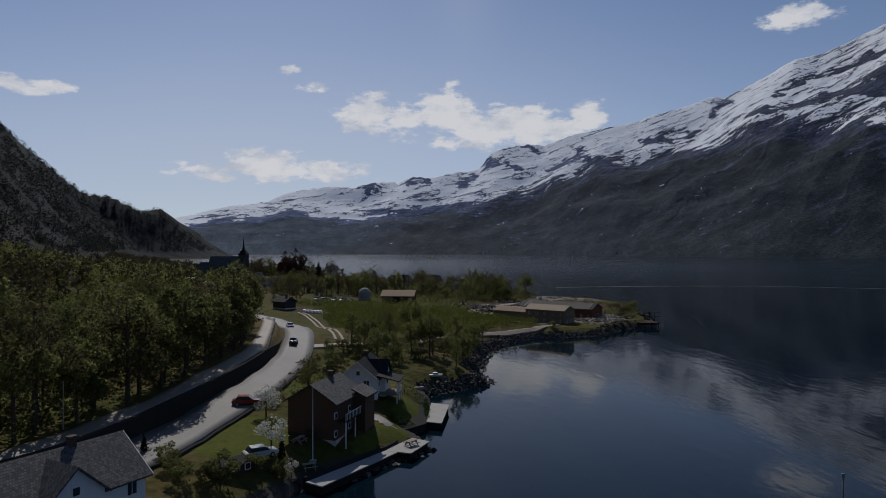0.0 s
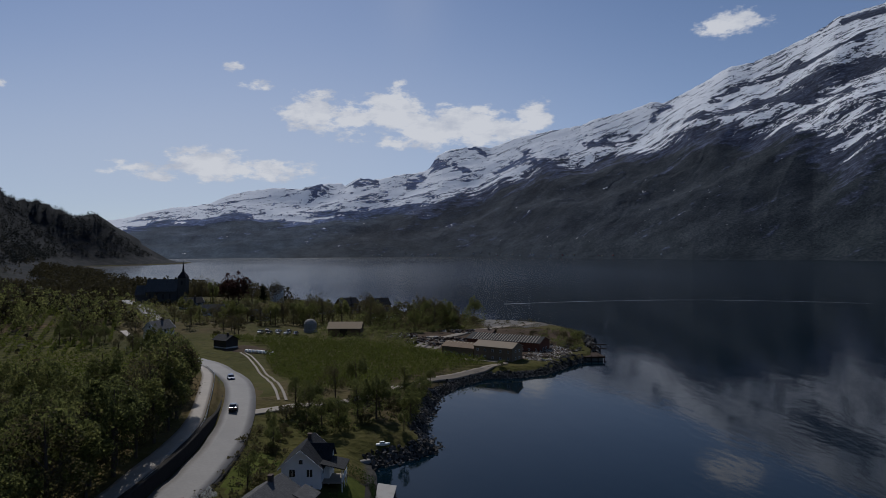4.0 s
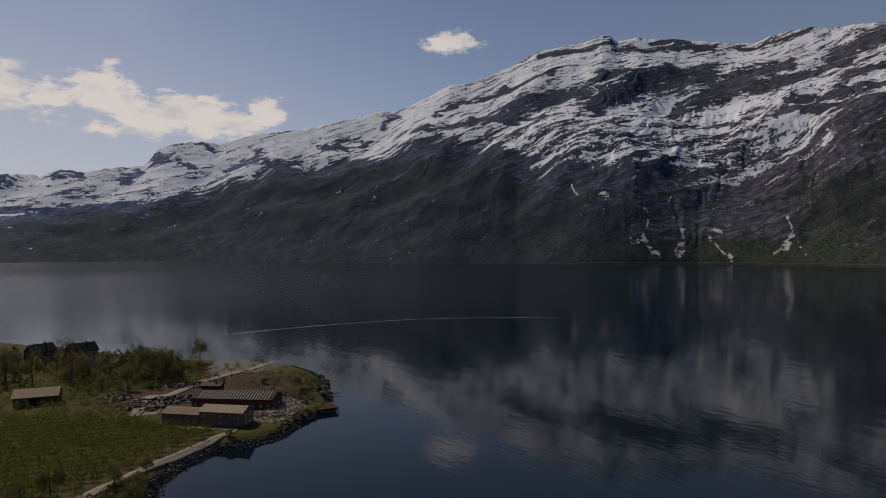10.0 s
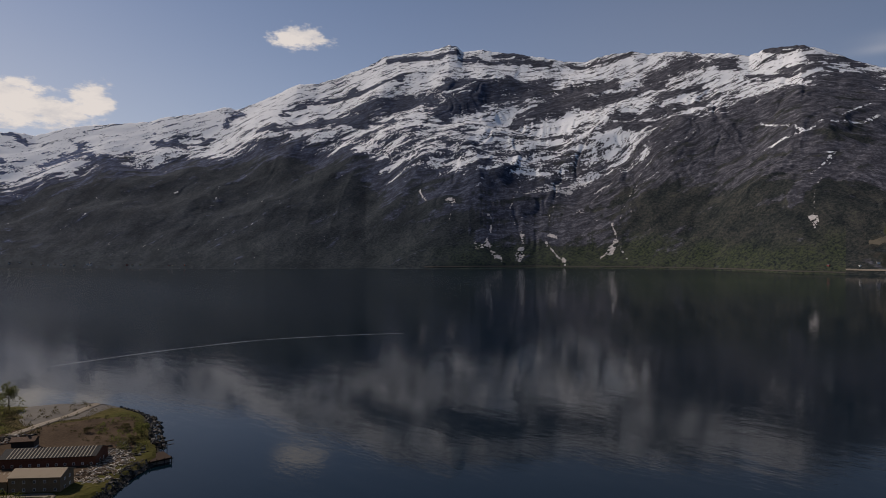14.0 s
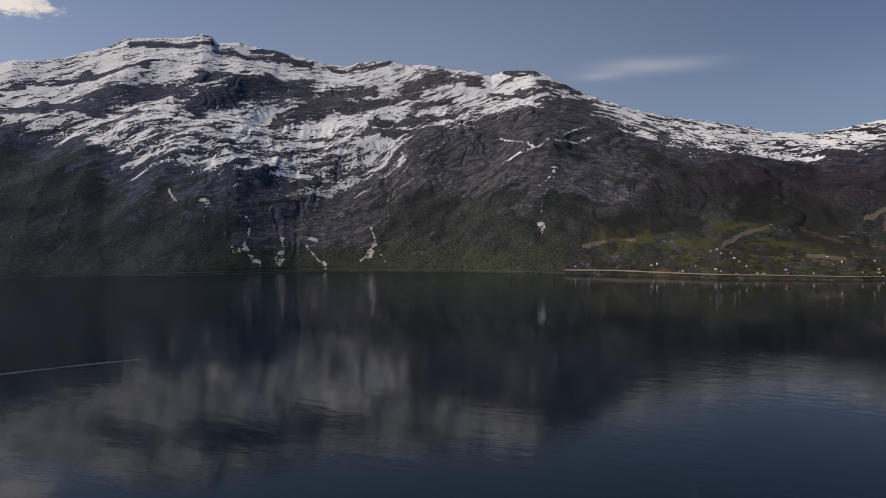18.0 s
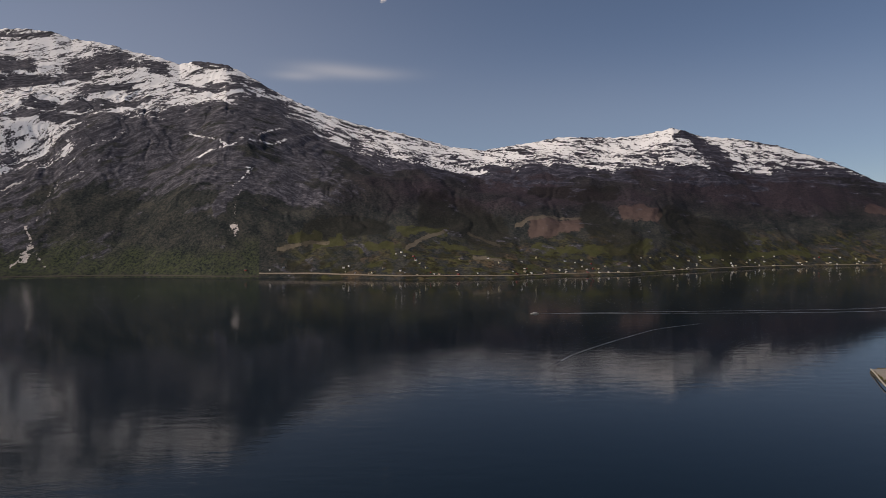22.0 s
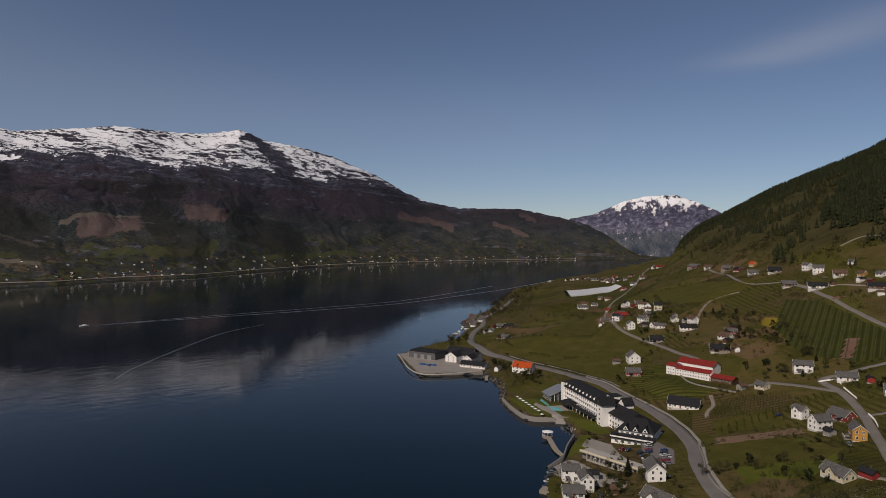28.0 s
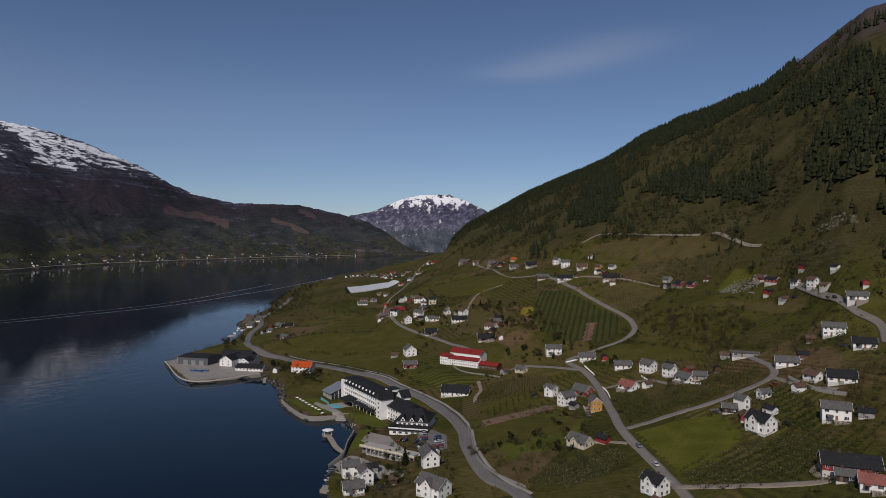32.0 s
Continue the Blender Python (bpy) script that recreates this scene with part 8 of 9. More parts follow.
M_ROCKS = vary("shore_rocks", [(0.1, (0.022, 0.021, 0.019)), (0.5, (0.06, 0.056, 0.05)), (0.9, (0.16, 0.15, 0.14))])
M_SCRAP = vary("scrap_timber", [(0.1, (0.07, 0.045, 0.03)), (0.4, (0.20, 0.16, 0.12)), (0.7, (0.42, 0.38, 0.33)), (0.95, (0.62, 0.60, 0.56))])
M_JUNK = vary("rusty_scrap", [(0.1, (0.02, 0.02, 0.02)), (0.5, (0.08, 0.05, 0.035)), (0.8, (0.22, 0.20, 0.18)), (0.95, (0.5, 0.5, 0.5))])
scatter_boxes("timber_heap", (56, 238), (7, 8), 260, 0.2, M_SCRAP, "heap of pale broken timbers", 5, 6.0)
scatter_boxes("rubble_heap", (63, 249), (8, 7), 320, 0.3, M_SCRAP, "heap of rubble and broken boards", 6, 1.4)
scatter_boxes("scrap_heap", (15, 272), (9, 8), 200, 0.5, M_JUNK, "dark heap of rusty scrap", 7, 1.5)
scatter_boxes("scrap_heap", (30, 278), (14, 5), 220, 0.45, M_JUNK, "dark heap of rusty scrap", 8, 1.5)
scatter_boxes("timber_heap", (66, 256), (5, 9), 220, 0.22, M_SCRAP, "long pale timbers strewn beside the hall", 10, 6.5)
scatter_boxes("scrap_heap", (36, 300), (13, 6), 180, 0.5, M_JUNK, "dark scrap lying behind the hall", 12, 1.6)
scatter_boxes("scrap_heap", (5, 286), (7, 7), 120, 0.5, M_JUNK, "rusty machine scrap beside the yard", 13, 1.6)
scatter_boxes("rubble_heap", (72, 262), (7, 12), 160, 0.4, M_ROCKS, "stony rubble along the old quay", 14, 1.2)
scatter_boxes("rubble_heap", (33, -366), (5, 3), 90, 0.6, M_ROCKS, "pale heap of stone rubble beside a yard", 9, 1.2)


def riprap(points, width, count, size, seed):
    """Loose shore boulders along a line, joined."""
    rng = np.random.RandomState(seed)
    line = spline(points, 1.0)
    n = across(line)
    bm = bmesh.new()
    for _ in range(count):
        k = rng.randint(len(line))
        o = (rng.rand() - 0.45) * width
        x, y = line[k] + n[k] * o + rng.randn(2) * 0.4
        s = size * (0.5 + 0.9 * rng.rand())
        z = max(gz_at(x, y), -0.3)
        q = Euler(rng.rand(3) * 6.28).to_matrix()
        vs = [bm.verts.new(Vector((x, y, z + 0.15 * s)) + q @ Vector((a * s * (0.6 + 0.5 * rng.rand()), b * s * (0.5 + 0.4 * rng.rand()), c * s * (0.4 + 0.4 * rng.rand())))) for a in (-1, 1) for b in (-1, 1) for c in (-1, 1)]
        for f in ((0, 1, 3, 2), (4, 6, 7, 5), (0, 4, 5, 1), (2, 3, 7, 6), (0, 2, 6, 4), (1, 5, 7, 3)):
            bm.faces.new([vs[i] for i in f])
    return tagged(new("shore_boulders", mesh_of(bm, "shore_boulders", M_ROCKS)), "grey loose boulders along the waterline", "rocks", kind="stuff")


riprap([(-17, 79), (-8, 88), (-2, 96)], 2.4, 160, 0.45, 31)
riprap([(-4, 131), (9, 141), (7, 153), (9, 168), (14, 192)], 5.0, 1300, 0.34, 32)
riprap([(14, 192), (22, 205), (33, 215), (44, 216), (55, 222), (67, 238), (74, 243)], 4.0, 1500, 0.32, 33)
riprap([(84, 262), (90, 285), (96, 312), (92, 338)], 5.0, 420, 0.6, 34)
riprap([(323, -347), (300, -335), (276, -327)], 3.0, 160, 0.7, 35)
riprap([(540, -425), (572, -502), (625, -560), (690, -603)], 5.0, 260, 0.9, 36)
riprap([(403, -399), (380, -388), (352, -374), (324, -348)], 4.0, 160, 0.8, 37)


def church():
    """A dark stone church with a steep roof, a west tower and a slim spire."""
    e = thing("church", "dark grey stone church with a slender spire", "church", -143, 430, gz_at(-143, 430), -4)
    stone = paint("dark_church_stone", (0.085, 0.082, 0.080), 0.9, 0.35, 1.5, 0.6)
    part("nave", prism(bmesh.new(), [(-4.6, -1), (4.6, -1), (4.6, 8.0), (0, 15.0), (-4.6, 8.0)], -14, 6), stone, e)
    part("nave_roof", prism(bmesh.new(), [(-5.1, 7.4), (0, 15.1), (5.1, 7.4), (5.1, 7.8), (0, 15.5), (-5.1, 7.8)], -14.4, 6), ROOFS["slate"], e)
    part("chancel", prism(bmesh.new(), [(-3.4, -1), (3.4, -1), (3.4, 6.0), (0, 11.0), (-3.4, 6.0)], -21, -13.99), stone, e)
    part("chancel_roof", prism(bmesh.new(), [(-3.9, 5.4), (0, 11.1), (3.9, 5.4), (3.9, 5.8), (0, 11.5), (-3.9, 5.8)], -21.4, -14), ROOFS["slate"], e)
    part("tower", boxed(5.99, 11.2, -2.7, 2.7, -1, 16.5), stone, e)
    bm = bmesh.new()
    base = [bm.verts.new(p) for p in ((5.7, -3, 16.4), (11.5, -3, 16.4), (11.5, 3, 16.4), (5.7, 3, 16.4))]
    neck = [bm.verts.new(p) for p in ((8.0, -0.6, 20.5), (9.2, -0.6, 20.5), (9.2, 0.6, 20.5), (8.0, 0.6, 20.5))]
    tip = bm.verts.new((8.6, 0, 28.2))
    for k in range(4):
        bm.faces.new((base[k], base[(k + 1) % 4], neck[(k + 1) % 4], neck[k]))
        bm.faces.new((neck[k], neck[(k + 1) % 4], tip))
    bm.faces.new(base[::-1])
    part("spire", bm, ROOFS["dark"], e)
    for k in range(4):
        part("window", prism(bmesh.new(), [(-11.5 + 4.2 * k, 3), (-10.5 + 4.2 * k, 3), (-10.5 + 4.2 * k, 5.6), (-11 + 4.2 * k, 6.4), (-11.5 + 4.2 * k, 5.6)], -4.66, -4.5, "y"), M_GLASS, e, "narrow pointed window")
    part("belfry_opening", boxed(8.0, 9.2, -2.76, -2.6, 12, 14.4), M_GLASS, e)


church()
house(-98, 372, 15, 15, 8, 1, "white", "slate", group="houses by the church")
house(-118, 392, 40, 12, 7, 1, "black", "dark", group="houses by the church")
house(-82, 470, 30, 8, 6.4, 1, "white", "slate", base=12, group="houses by the church")
house(-27, 404, 35, 12, 9, 2, "brown", "dark", group="houses by the church")
house(-8, 398, 25, 13, 9, 2, "brown", "dark", group="houses by the church")
house(-4, 362, 40, 11, 8, 1, "white", "slate", group="houses by the church")
house(20, 366, 30, 12, 8, 1, "white", "tile", group="houses by the church")
house(-93, 268, 60, 9, 7, 2, "white", "slate", group="houses by the church")
house(-70, 352, 10, 10, 7, 1, "grey", "slate", group="houses by the church")
house(-40, 392, 20, 10, 7, 1, "white", "slate", group="houses by the church")
# ---- plants ----
LANES = np.concatenate([spline(line, 5) for line in (COAST_ROAD, VILLAGE_ROAD, [(74, -346), (38, -378), (16, -407), (26, -438), (40, -462)], [(139, -454), (209, -466), (277, -501), (339, -536), (440, -612), (574, -790)])])


def off_roads(p, gap=7.0):
    """Drops the places that lie on or beside a road."""
    near = np.array([np.min(np.hypot(LANES[:, 0] - x, LANES[:, 1] - y)) for x, y in p[:, :2]])
    return p[near > gap]


for x, y, s in ((-26.5, 95.5, 1.0), (-22.5, 83.5, 1.05), (-27, 101, 0.6), (-19.2, 80.6, 0.5)):
    tree("blossom", x, y, s)
for x, y, k, s in ((-29.5, 71.5, "bush", 0.8), (-27.2, 72.6, "bush", 0.7), (-31.6, 74.0, "bush", 0.7), (-33.5, 77.0, "bush", 0.6), (-23.0, 78.0, "bush", 0.7), (-20.6, 79.4, "bush", 0.6), (-25.6, 73.4, "bush", 0.9), (-18.4, 89.2, "bush", 0.35)):
    tree(k, x, y, s)
for x, y, s in ((-21.0, 83.0, 0.34), (-38.2, 77.6, 0.3), (-36.9, 78.6, 0.28)):
    tree("spruce", x, y, s, 1)
# dark wooded bank above the footpath, its front row close to the path
front = spline([(-51.5, 64), (-46.0, 80), (-43.4, 94), (-41.8, 112), (-42.4, 132), (-48, 156), (-57, 184), (-69, 208)], 3.6)
for k, (x, y) in enumerate(front):
    tree("spring" if k % 3 else "bud", x - 1.5 * (k % 2), y, (1.15 if y < 145 else 0.82) + 0.25 * (k % 4) / 3)
grove(["spring", "spring", "bud", "spring"], [(-56, 66), (-50, 95), (-47, 120), (-48, 142), (-58, 150), (-90, 146), (-95, 130), (-92, 100), (-80, 66)], 88, 0.9, 3, 2.8)
grove(["spring", "bud", "spring"], [(-72, 218), (-86, 246), (-102, 274), (-130, 268), (-120, 240), (-96, 226)], 20, 0.8, 4, 4.5, "light green trees above the footpath")
# shrubs and trees round the bay
grove(["spring", "bush", "bush"], [(-26, 150), (-12, 160), (-2, 178), (5, 190), (10, 186), (6, 170), (2, 158), (-6, 144), (-18, 140)], 34, 0.8, 8, 2.6)
grove(["bush", "spring"], [(-22.5, 104), (-19, 122), (-20, 138), (-25, 143), (-25.5, 112)], 12, 0.5, 9, 2.6)
for x, y, k, s in ((3, 144, "spring", 0.62), (5, 157, "spring", 0.8), (6.5, 164, "spring", 0.85), (9, 181, "spring", 0.8), (12, 195, "spring", 0.55), (38, 221, "bush", 0.7), (-14, 168, "bud", 0.8), (-9, 175, "spring", 0.9), (-17, 158, "bud", 0.8)):
    tree(k, x, y, s)
# trees behind the orchard and at the point
for x, y, k, s in ((-128, 432, "bud", 0.95), (-119, 436, "bud", 0.8), (-106, 430, "copper", 0.9), (-97, 420, "copper", 1.0), (-90, 426, "bud", 1.25), (-86, 440, "spruce", 0.9), (-80, 452, "bud", 1.0),
                   (-113, 420, "spring", 1.0), (-58, 350, "bud", 1.0), (-50, 346, "spring", 1.0), (-44, 352, "bud", 0.9), (-15, 384, "bud", 1.0), (-33, 346, "bud", 0.9), (9, 338, "bud", 1.1), (14, 336, "bud", 1.1),
                   (20, 332, "spring", 1.1), (27, 322, "spring", 0.8), (47, 361, "spring", 0.95), (44, 340, "bush", 1.0), (76, 268, "bush", 1.2), (82, 278, "bush", 1.1), (79, 290, "bush", 0.9), (66, 296, "bush", 0.8)):
    tree(k, x, y, 1.5 * s if y > 400 else 1.25 * s)
grove(["bud", "spring", "bud"], [(-80, 318), (-20, 326), (20, 312), (40, 320), (30, 350), (-10, 350), (-80, 345)], 40, 1.15, 10, 4, "budding trees behind the orchard")
grove(["bud"], [(-150, 412), (-122, 424), (-92, 412), (-72, 436), (-78, 462), (-120, 462), (-160, 440)], 9, 1.3, 14, 7, "bare tall trees round the church")
grove(["bud", "spring"], [(-110, 300), (-70, 312), (-40, 330), (-30, 400), (-70, 410), (-110, 380), (-125, 330)], 30, 0.95, 15, 6, "budding trees between the church houses")
grove(["bush", "spring"], [(-10, 300), (14, 288), (30, 300), (36, 312), (10, 312), (-8, 310)], 18, 0.8, 11, 3)
grove(["bush", "bud"], [(-75, 284), (-60, 286), (-64, 310), (-84, 308)], 10, 0.8, 12, 3)


def rows(name, poly, turn, gap, pitch, height, radius, per, size, material, label, seed, low=0.25):
    """Fruit bushes in straight rows inside an outline, joined as one crop."""
    a = radians(turn)
    u, v = np.array((math.cos(a), math.sin(a))), np.array((-math.sin(a), math.cos(a)))
    p = np.array(poly)
    su, sv = p @ u, p @ v
    gu, gv = np.meshgrid(np.arange(su.min(), su.max(), pitch), np.arange(sv.min(), sv.max(), gap))
    rng = np.random.RandomState(seed)
    gu = gu + rng.randn(*gu.shape) * pitch * 0.12
    x, y = (gu * u[0] + gv * v[0]).ravel(), (gu * u[1] + gv * v[1]).ravel()
    ok = inside(poly, x, y) & (rng.rand(len(x)) > 0.04)
    x, y = x[ok], y[ok]
    if y.mean() < -200:
        x, y = off_roads(np.stack([x, y], 1), 5.5).T
    z = ground_z(x, y) + low
    k = 0.75 + 0.5 * rng.rand(len(x))
    ob = cards(name, np.stack([x, y, z], 1), radius * k, height * k, per, size, material, "round", seed)
    return tagged(ob, label, "orchard", kind="stuff")


FIELD_S = [(-80, 281), (-40, 277), (12, 255), (35, 228), (30, 221), (19, 212.5), (10, 201.5), (0, 192), (-21, 168), (-28, 184), (-36, 204), (-45, 236), (-46, 256), (-60, 268)]
rows("orchard_rows", FIELD_S, -4, 4.4, 0.9, 2.2, 0.95, 44, 0.36, L_ORCHARD, "green fruit bushes in close straight rows", 71)
rows("orchard_rows", [(-68, 158), (-66, 182), (-76, 212), (-92, 236), (-120, 222), (-118, 176), (-96, 156)], 100, 4.0, 1.6, 2.0, 0.9, 16, 0.45, L_ORCHARD, "rows of young fruit trees above the footpath", 70)
rows("orchard_rows", [(-130, 215), (-105, 225), (-112, 280), (-160, 370), (-230, 340), (-210, 260), (-160, 225)], 110, 4.0, 1.8, 2.2, 0.9, 18, 0.5, L_ORCHARD, "rows of young fruit trees on the slope", 72)
rows("orchard_rows", [(95, -384), (60, -410), (24, -432), (18, -409), (40, -384), (76, -356)], 32, 4.4, 1.8, 2.0, 0.95, 18, 0.5, L_ORCHARD, "rows of fruit trees between the lanes", 73)
rows("orchard_rows", [(36, -298), (12, -330), (-4, -366), (-30, -342), (-26, -322), (-6, -304)], 62, 4.4, 1.8, 2.1, 1.0, 18, 0.5, L_ORCHARD, "rows of fruit trees on the grassy slope", 74)
rows("orchard_rows", [(112, -292), (70, -318), (56, -304), (80, -283)], 35, 3.6, 1.9, 1.9, 0.85, 12, 0.42, L_BUD, "rows of bare fruit trees above the road", 75)
rows("orchard_rows", [(182, -388), (190, -400), (196, -425), (170, -448), (146, -436), (150, -410)], 25, 3.6, 1.7, 1.4, 0.75, 12, 0.45, L_BUD, "rows of bare fruit bushes on the terraced slope", 76)
rows("orchard_rows", [(236, -571), (258, -640), (222, -630), (178, -592), (150, -566), (138, -542), (138, -522), (152, -512), (198, -532)], 107, 5.2, 1.6, 1.6, 0.5, 9, 0.42, L_PALE, "thin fruit rows on the steep green field", 77)
rows("orchard_rows", [(170, -592), (215, -636), (180, -640), (120, -600), (140, -575)], 40, 5.0, 2.2, 1.6, 0.6, 7, 0.5, L_BUD, "sparse fruit rows beyond the lane", 78)
rows("orchard_rows", [(0, -440), (40, -480), (70, -470), (60, -440), (20, -425)], 20, 5, 2.6, 2.2, 1.0, 9, 0.6, L_ORCHARD, "fruit trees below the upper houses", 79)
rows("orchard_rows", [(95, -295), (86, -312), (69, -323), (61, -308), (79, -282), (99, -282)], 54, 3.8, 1.7, 1.9, 0.95, 16, 0.4, L_PALE, "rows of fruit trees coming into white blossom", 81)
rows("orchard_rows", [(37, -303), (25, -329), (7, -342), (-13, -346), (-22, -330), (0, -306), (17, -292), (28, -289)], 52, 4.2, 1.7, 1.9, 0.95, 16, 0.4, L_PALE, "rows of fruit trees in pale blossom below the farm", 82)
rows("orchard_rows", [(92, -386), (80, -399), (51, -404), (35, -389), (51, -365), (75, -352)], 36, 4.2, 1.8, 1.5, 0.7, 10, 0.4, L_PALE, "thin blossoming rows between the lanes", 83)
rows("orchard_rows", [(20, -378), (13, -394), (-5, -374), (-7, -349), (6, -347), (9, -363)], 28, 3.4, 2.4, 2.2, 1.2, 26, 0.42, L_HEDGE, "rows of dark green fruit bushes", 84)
rows("orchard_rows", [(78, -594), (66, -600), (44, -587), (46, -579), (64, -584)], 30, 2.6, 1.8, 2.4, 1.2, 22, 0.5, L_BLOSSOM, "white blossoming fruit trees by the red barns", 85)
rows("orchard_rows", [(47, -606), (36, -614), (4, -582), (-19, -549), (-20, -531), (2, -545), (32, -581)], 135, 4.2, 2.6, 2.6, 1.3, 18, 0.55, L_PALE, "blossoming fruit trees over the upper houses", 86)
rows("orchard_rows", [(5, -599), (-6, -591), (-19, -581), (-19, -571), (8, -590)], 135, 3.2, 2.4, 2.6, 1.2, 20, 0.5, L_BLOSSOM, "white blossoming fruit trees on the upper slope", 87)
rows("orchard_rows", [(560, -660), (620, -780), (660, -800), (640, -700)], 60, 5, 2.4, 1.8, 0.8, 7, 0.7, L_ORCHARD, "fruit rows above the shore road", 80)


def scattered(name, centres, radius, height, per, size, material, label, seed, shape="round", category="woodland"):
    rng = np.random.RandomState(seed)
    k = 0.6 + 0.8 * rng.rand(len(centres))
    ob = cards(name, centres, radius * k, height * k, per, size, material, shape, seed)
    return tagged(ob, label, category, kind="stuff")


def spruces(name, centres, radius, height, label, seed):
    """Spruces that nobody could count: two or three stacked, ragged cones each, in one mesh."""
    rng = np.random.RandomState(seed)
    c = np.array(centres, float)
    n, sides = len(c), 6
    k = 0.55 + 0.8 * rng.rand(n)
    verts, faces = [], []
    a = 2 * math.pi * np.arange(sides) / sides
    for tier, (low, high, wide) in enumerate(((0.06, 0.55, 1.0), (0.30, 0.80, 0.74), (0.58, 1.0, 0.45))):
        spin = rng.rand(n, 1) * 6.28
        reach = (radius * k)[:, None] * wide * (0.7 + 0.5 * rng.rand(n, sides))
        rim = np.stack([c[:, :1] + reach * np.cos(a + spin), c[:, 1:2] + reach * np.sin(a + spin), c[:, 2:] + (height * k)[:, None] * (low + 0.07 * rng.rand(n, sides))], -1)
        tip = np.stack([c[:, 0], c[:, 1], c[:, 2] + height * k * high], -1)[:, None]
        base = sum(len(v) for v in verts)
        verts.append(np.concatenate([rim, tip], 1).reshape(-1, 3))
        idx = base + (sides + 1) * np.arange(n)[:, None, None]
        ring = np.stack([np.arange(sides), (np.arange(sides) + 1) % sides, np.full(sides, sides)], -1)
        faces.append((idx + ring).reshape(-1, 3))
    v, f = np.vstack(verts), np.vstack(faces)
    me = bpy.data.meshes.new(name)
    me.vertices.add(len(v)), me.loops.add(f.size), me.polygons.add(len(f))
    me.vertices.foreach_set("co", v.astype(np.float32).ravel())
    me.loops.foreach_set("vertex_index", f.astype(np.int32).ravel())
    me.polygons.foreach_set("loop_start", np.arange(0, f.size, 3, dtype=np.int32))
    me.update(calc_edges=True)
    me.materials.append(L_SPRUCE)
    return tagged(new(name, me), label, "woodland", kind="stuff")


def polar_spots(count, b0, b1, r0, r1, seed, test):
    """Places spread over the hillside between two bearings and distances where test(x, y, z) holds."""
    rng = np.random.RandomState(seed)
    b, r = np.radians(b0 + (b1 - b0) * rng.rand(count)), np.sqrt(r0**2 + (r1**2 - r0**2) * rng.rand(count))
    x, y = r * np.sin(b), r * np.cos(b)
    z = ground_z(x, y)
    ok = test(x, y, z) & (z > 1.5)
    spots = np.stack([x, y, z - 0.3], 1)[ok]
    return off_roads(spots) if b0 > 100 and r0 < 300 else spots


def upper(x, y, z):
    return z + 40 * fbm(x / 70, y / 70, 3, 81) > 108


STANDS = [[(430, -1250), (363, -1192), (268, -934), (261, -822), (339, -898)], [(219, -929), (191, -939), (142, -874), (121, -783), (195, -840)], [(124, -812), (99, -805), (54, -728), (53, -705), (97, -762)],
          [(65, -999), (-39, -831), (-60, -720), (-37, -713), (61, -925)], [(32, -784), (10, -752), (-60, -690), (-60, -644), (-36, -644), (13, -716)], [(16, -696), (-36, -632), (-60, -620), (-36, -604), (23, -677)]]


def in_stand(x, y, z):
    jx, jy = x + 16 * fbm(x / 40, y / 40, 3, 84), y + 16 * fbm(x / 40 + 7, y / 40, 3, 84)
    b = np.degrees(np.arctan2(x, y))
    b = np.where(b < -60, b + 360, b)
    hit = (np.hypot(x, y) > (0.80 + 0.1 * fbm(x / 90, y / 90, 3, 86)) * HILL_R(b)) & (b < 176.5) & (z < 420)
    for poly in STANDS:
        hit |= inside(poly, jx, jy)
    return hit


def spruce_part(x, y, z):
    return upper(x, y, z) & in_stand(x, y, z) & (z < 430)


def lone_spruce(x, y, z):
    return upper(x, y, z) & (fbm(x / 60 + 3, y / 60, 3, 83) > 0.22) & (z < 400)


def birch_part(x, y, z):
    return upper(x, y, z) & ~in_stand(x, y, z) & (fbm(x / 120 + 3, y / 120 + z / 70, 3, 83) < 0.30) & (fbm(x / 75, y / 75, 3, 85) > -0.22) & (z < 420)


def open_ground(x, y):
    """True outside all the tended plots."""
    free = np.ones(np.shape(x), bool)
    for poly in FIELD_POLYS:
        free &= ~inside(poly, x, y)
    return free


def hedges(x, y, z):
    return open_ground(x, y) & (z < 125) & (z > 9) & (fbm(x / 42, y / 42, 3, 87) > 0.22 - 0.004 * np.maximum(z - 40, 0))


spruces("spruce_woods", polar_spots(70000, 146, 192, 430, 2300, 91, spruce_part), 2.9, 15, "dark spruce stands on the steep hillside", 91)
spruces("spruce_woods", polar_spots(11000, 146, 192, 430, 1500, 90, lone_spruce), 2.3, 12, "single dark spruces over the hillside", 90)
scattered("birch_woods", polar_spots(20000, 146, 192, 400, 2300, 92, birch_part), 3.8, 6.5, 26, 1.3, L_WOODS, "brown budding birch woods on the hillside", 92)
scattered("birch_woods", polar_spots(6000, 146, 192, 400, 1500, 93, birch_part), 3.2, 7, 28, 1.2, L_SPRING, "light green birches among the hillside woods", 93)
scattered("scrub", polar_spots(9000, 108, 188, 240, 1100, 94, hedges), 2.3, 3.4, 60, 0.5, L_BUD, "brown scrub and hedges between the fields", 94, category="scrub")
scattered("scrub", polar_spots(5200, 108, 188, 240, 1100, 95, lambda x, y, z: open_ground(x, y) & (z < 125) & (z > 3) & (fbm(x / 35 + 9, y / 35, 3, 88) > 0.26)), 2.1, 3.4, 60, 0.46, L_SPRING, "green bushes between the fields", 95, category="scrub")
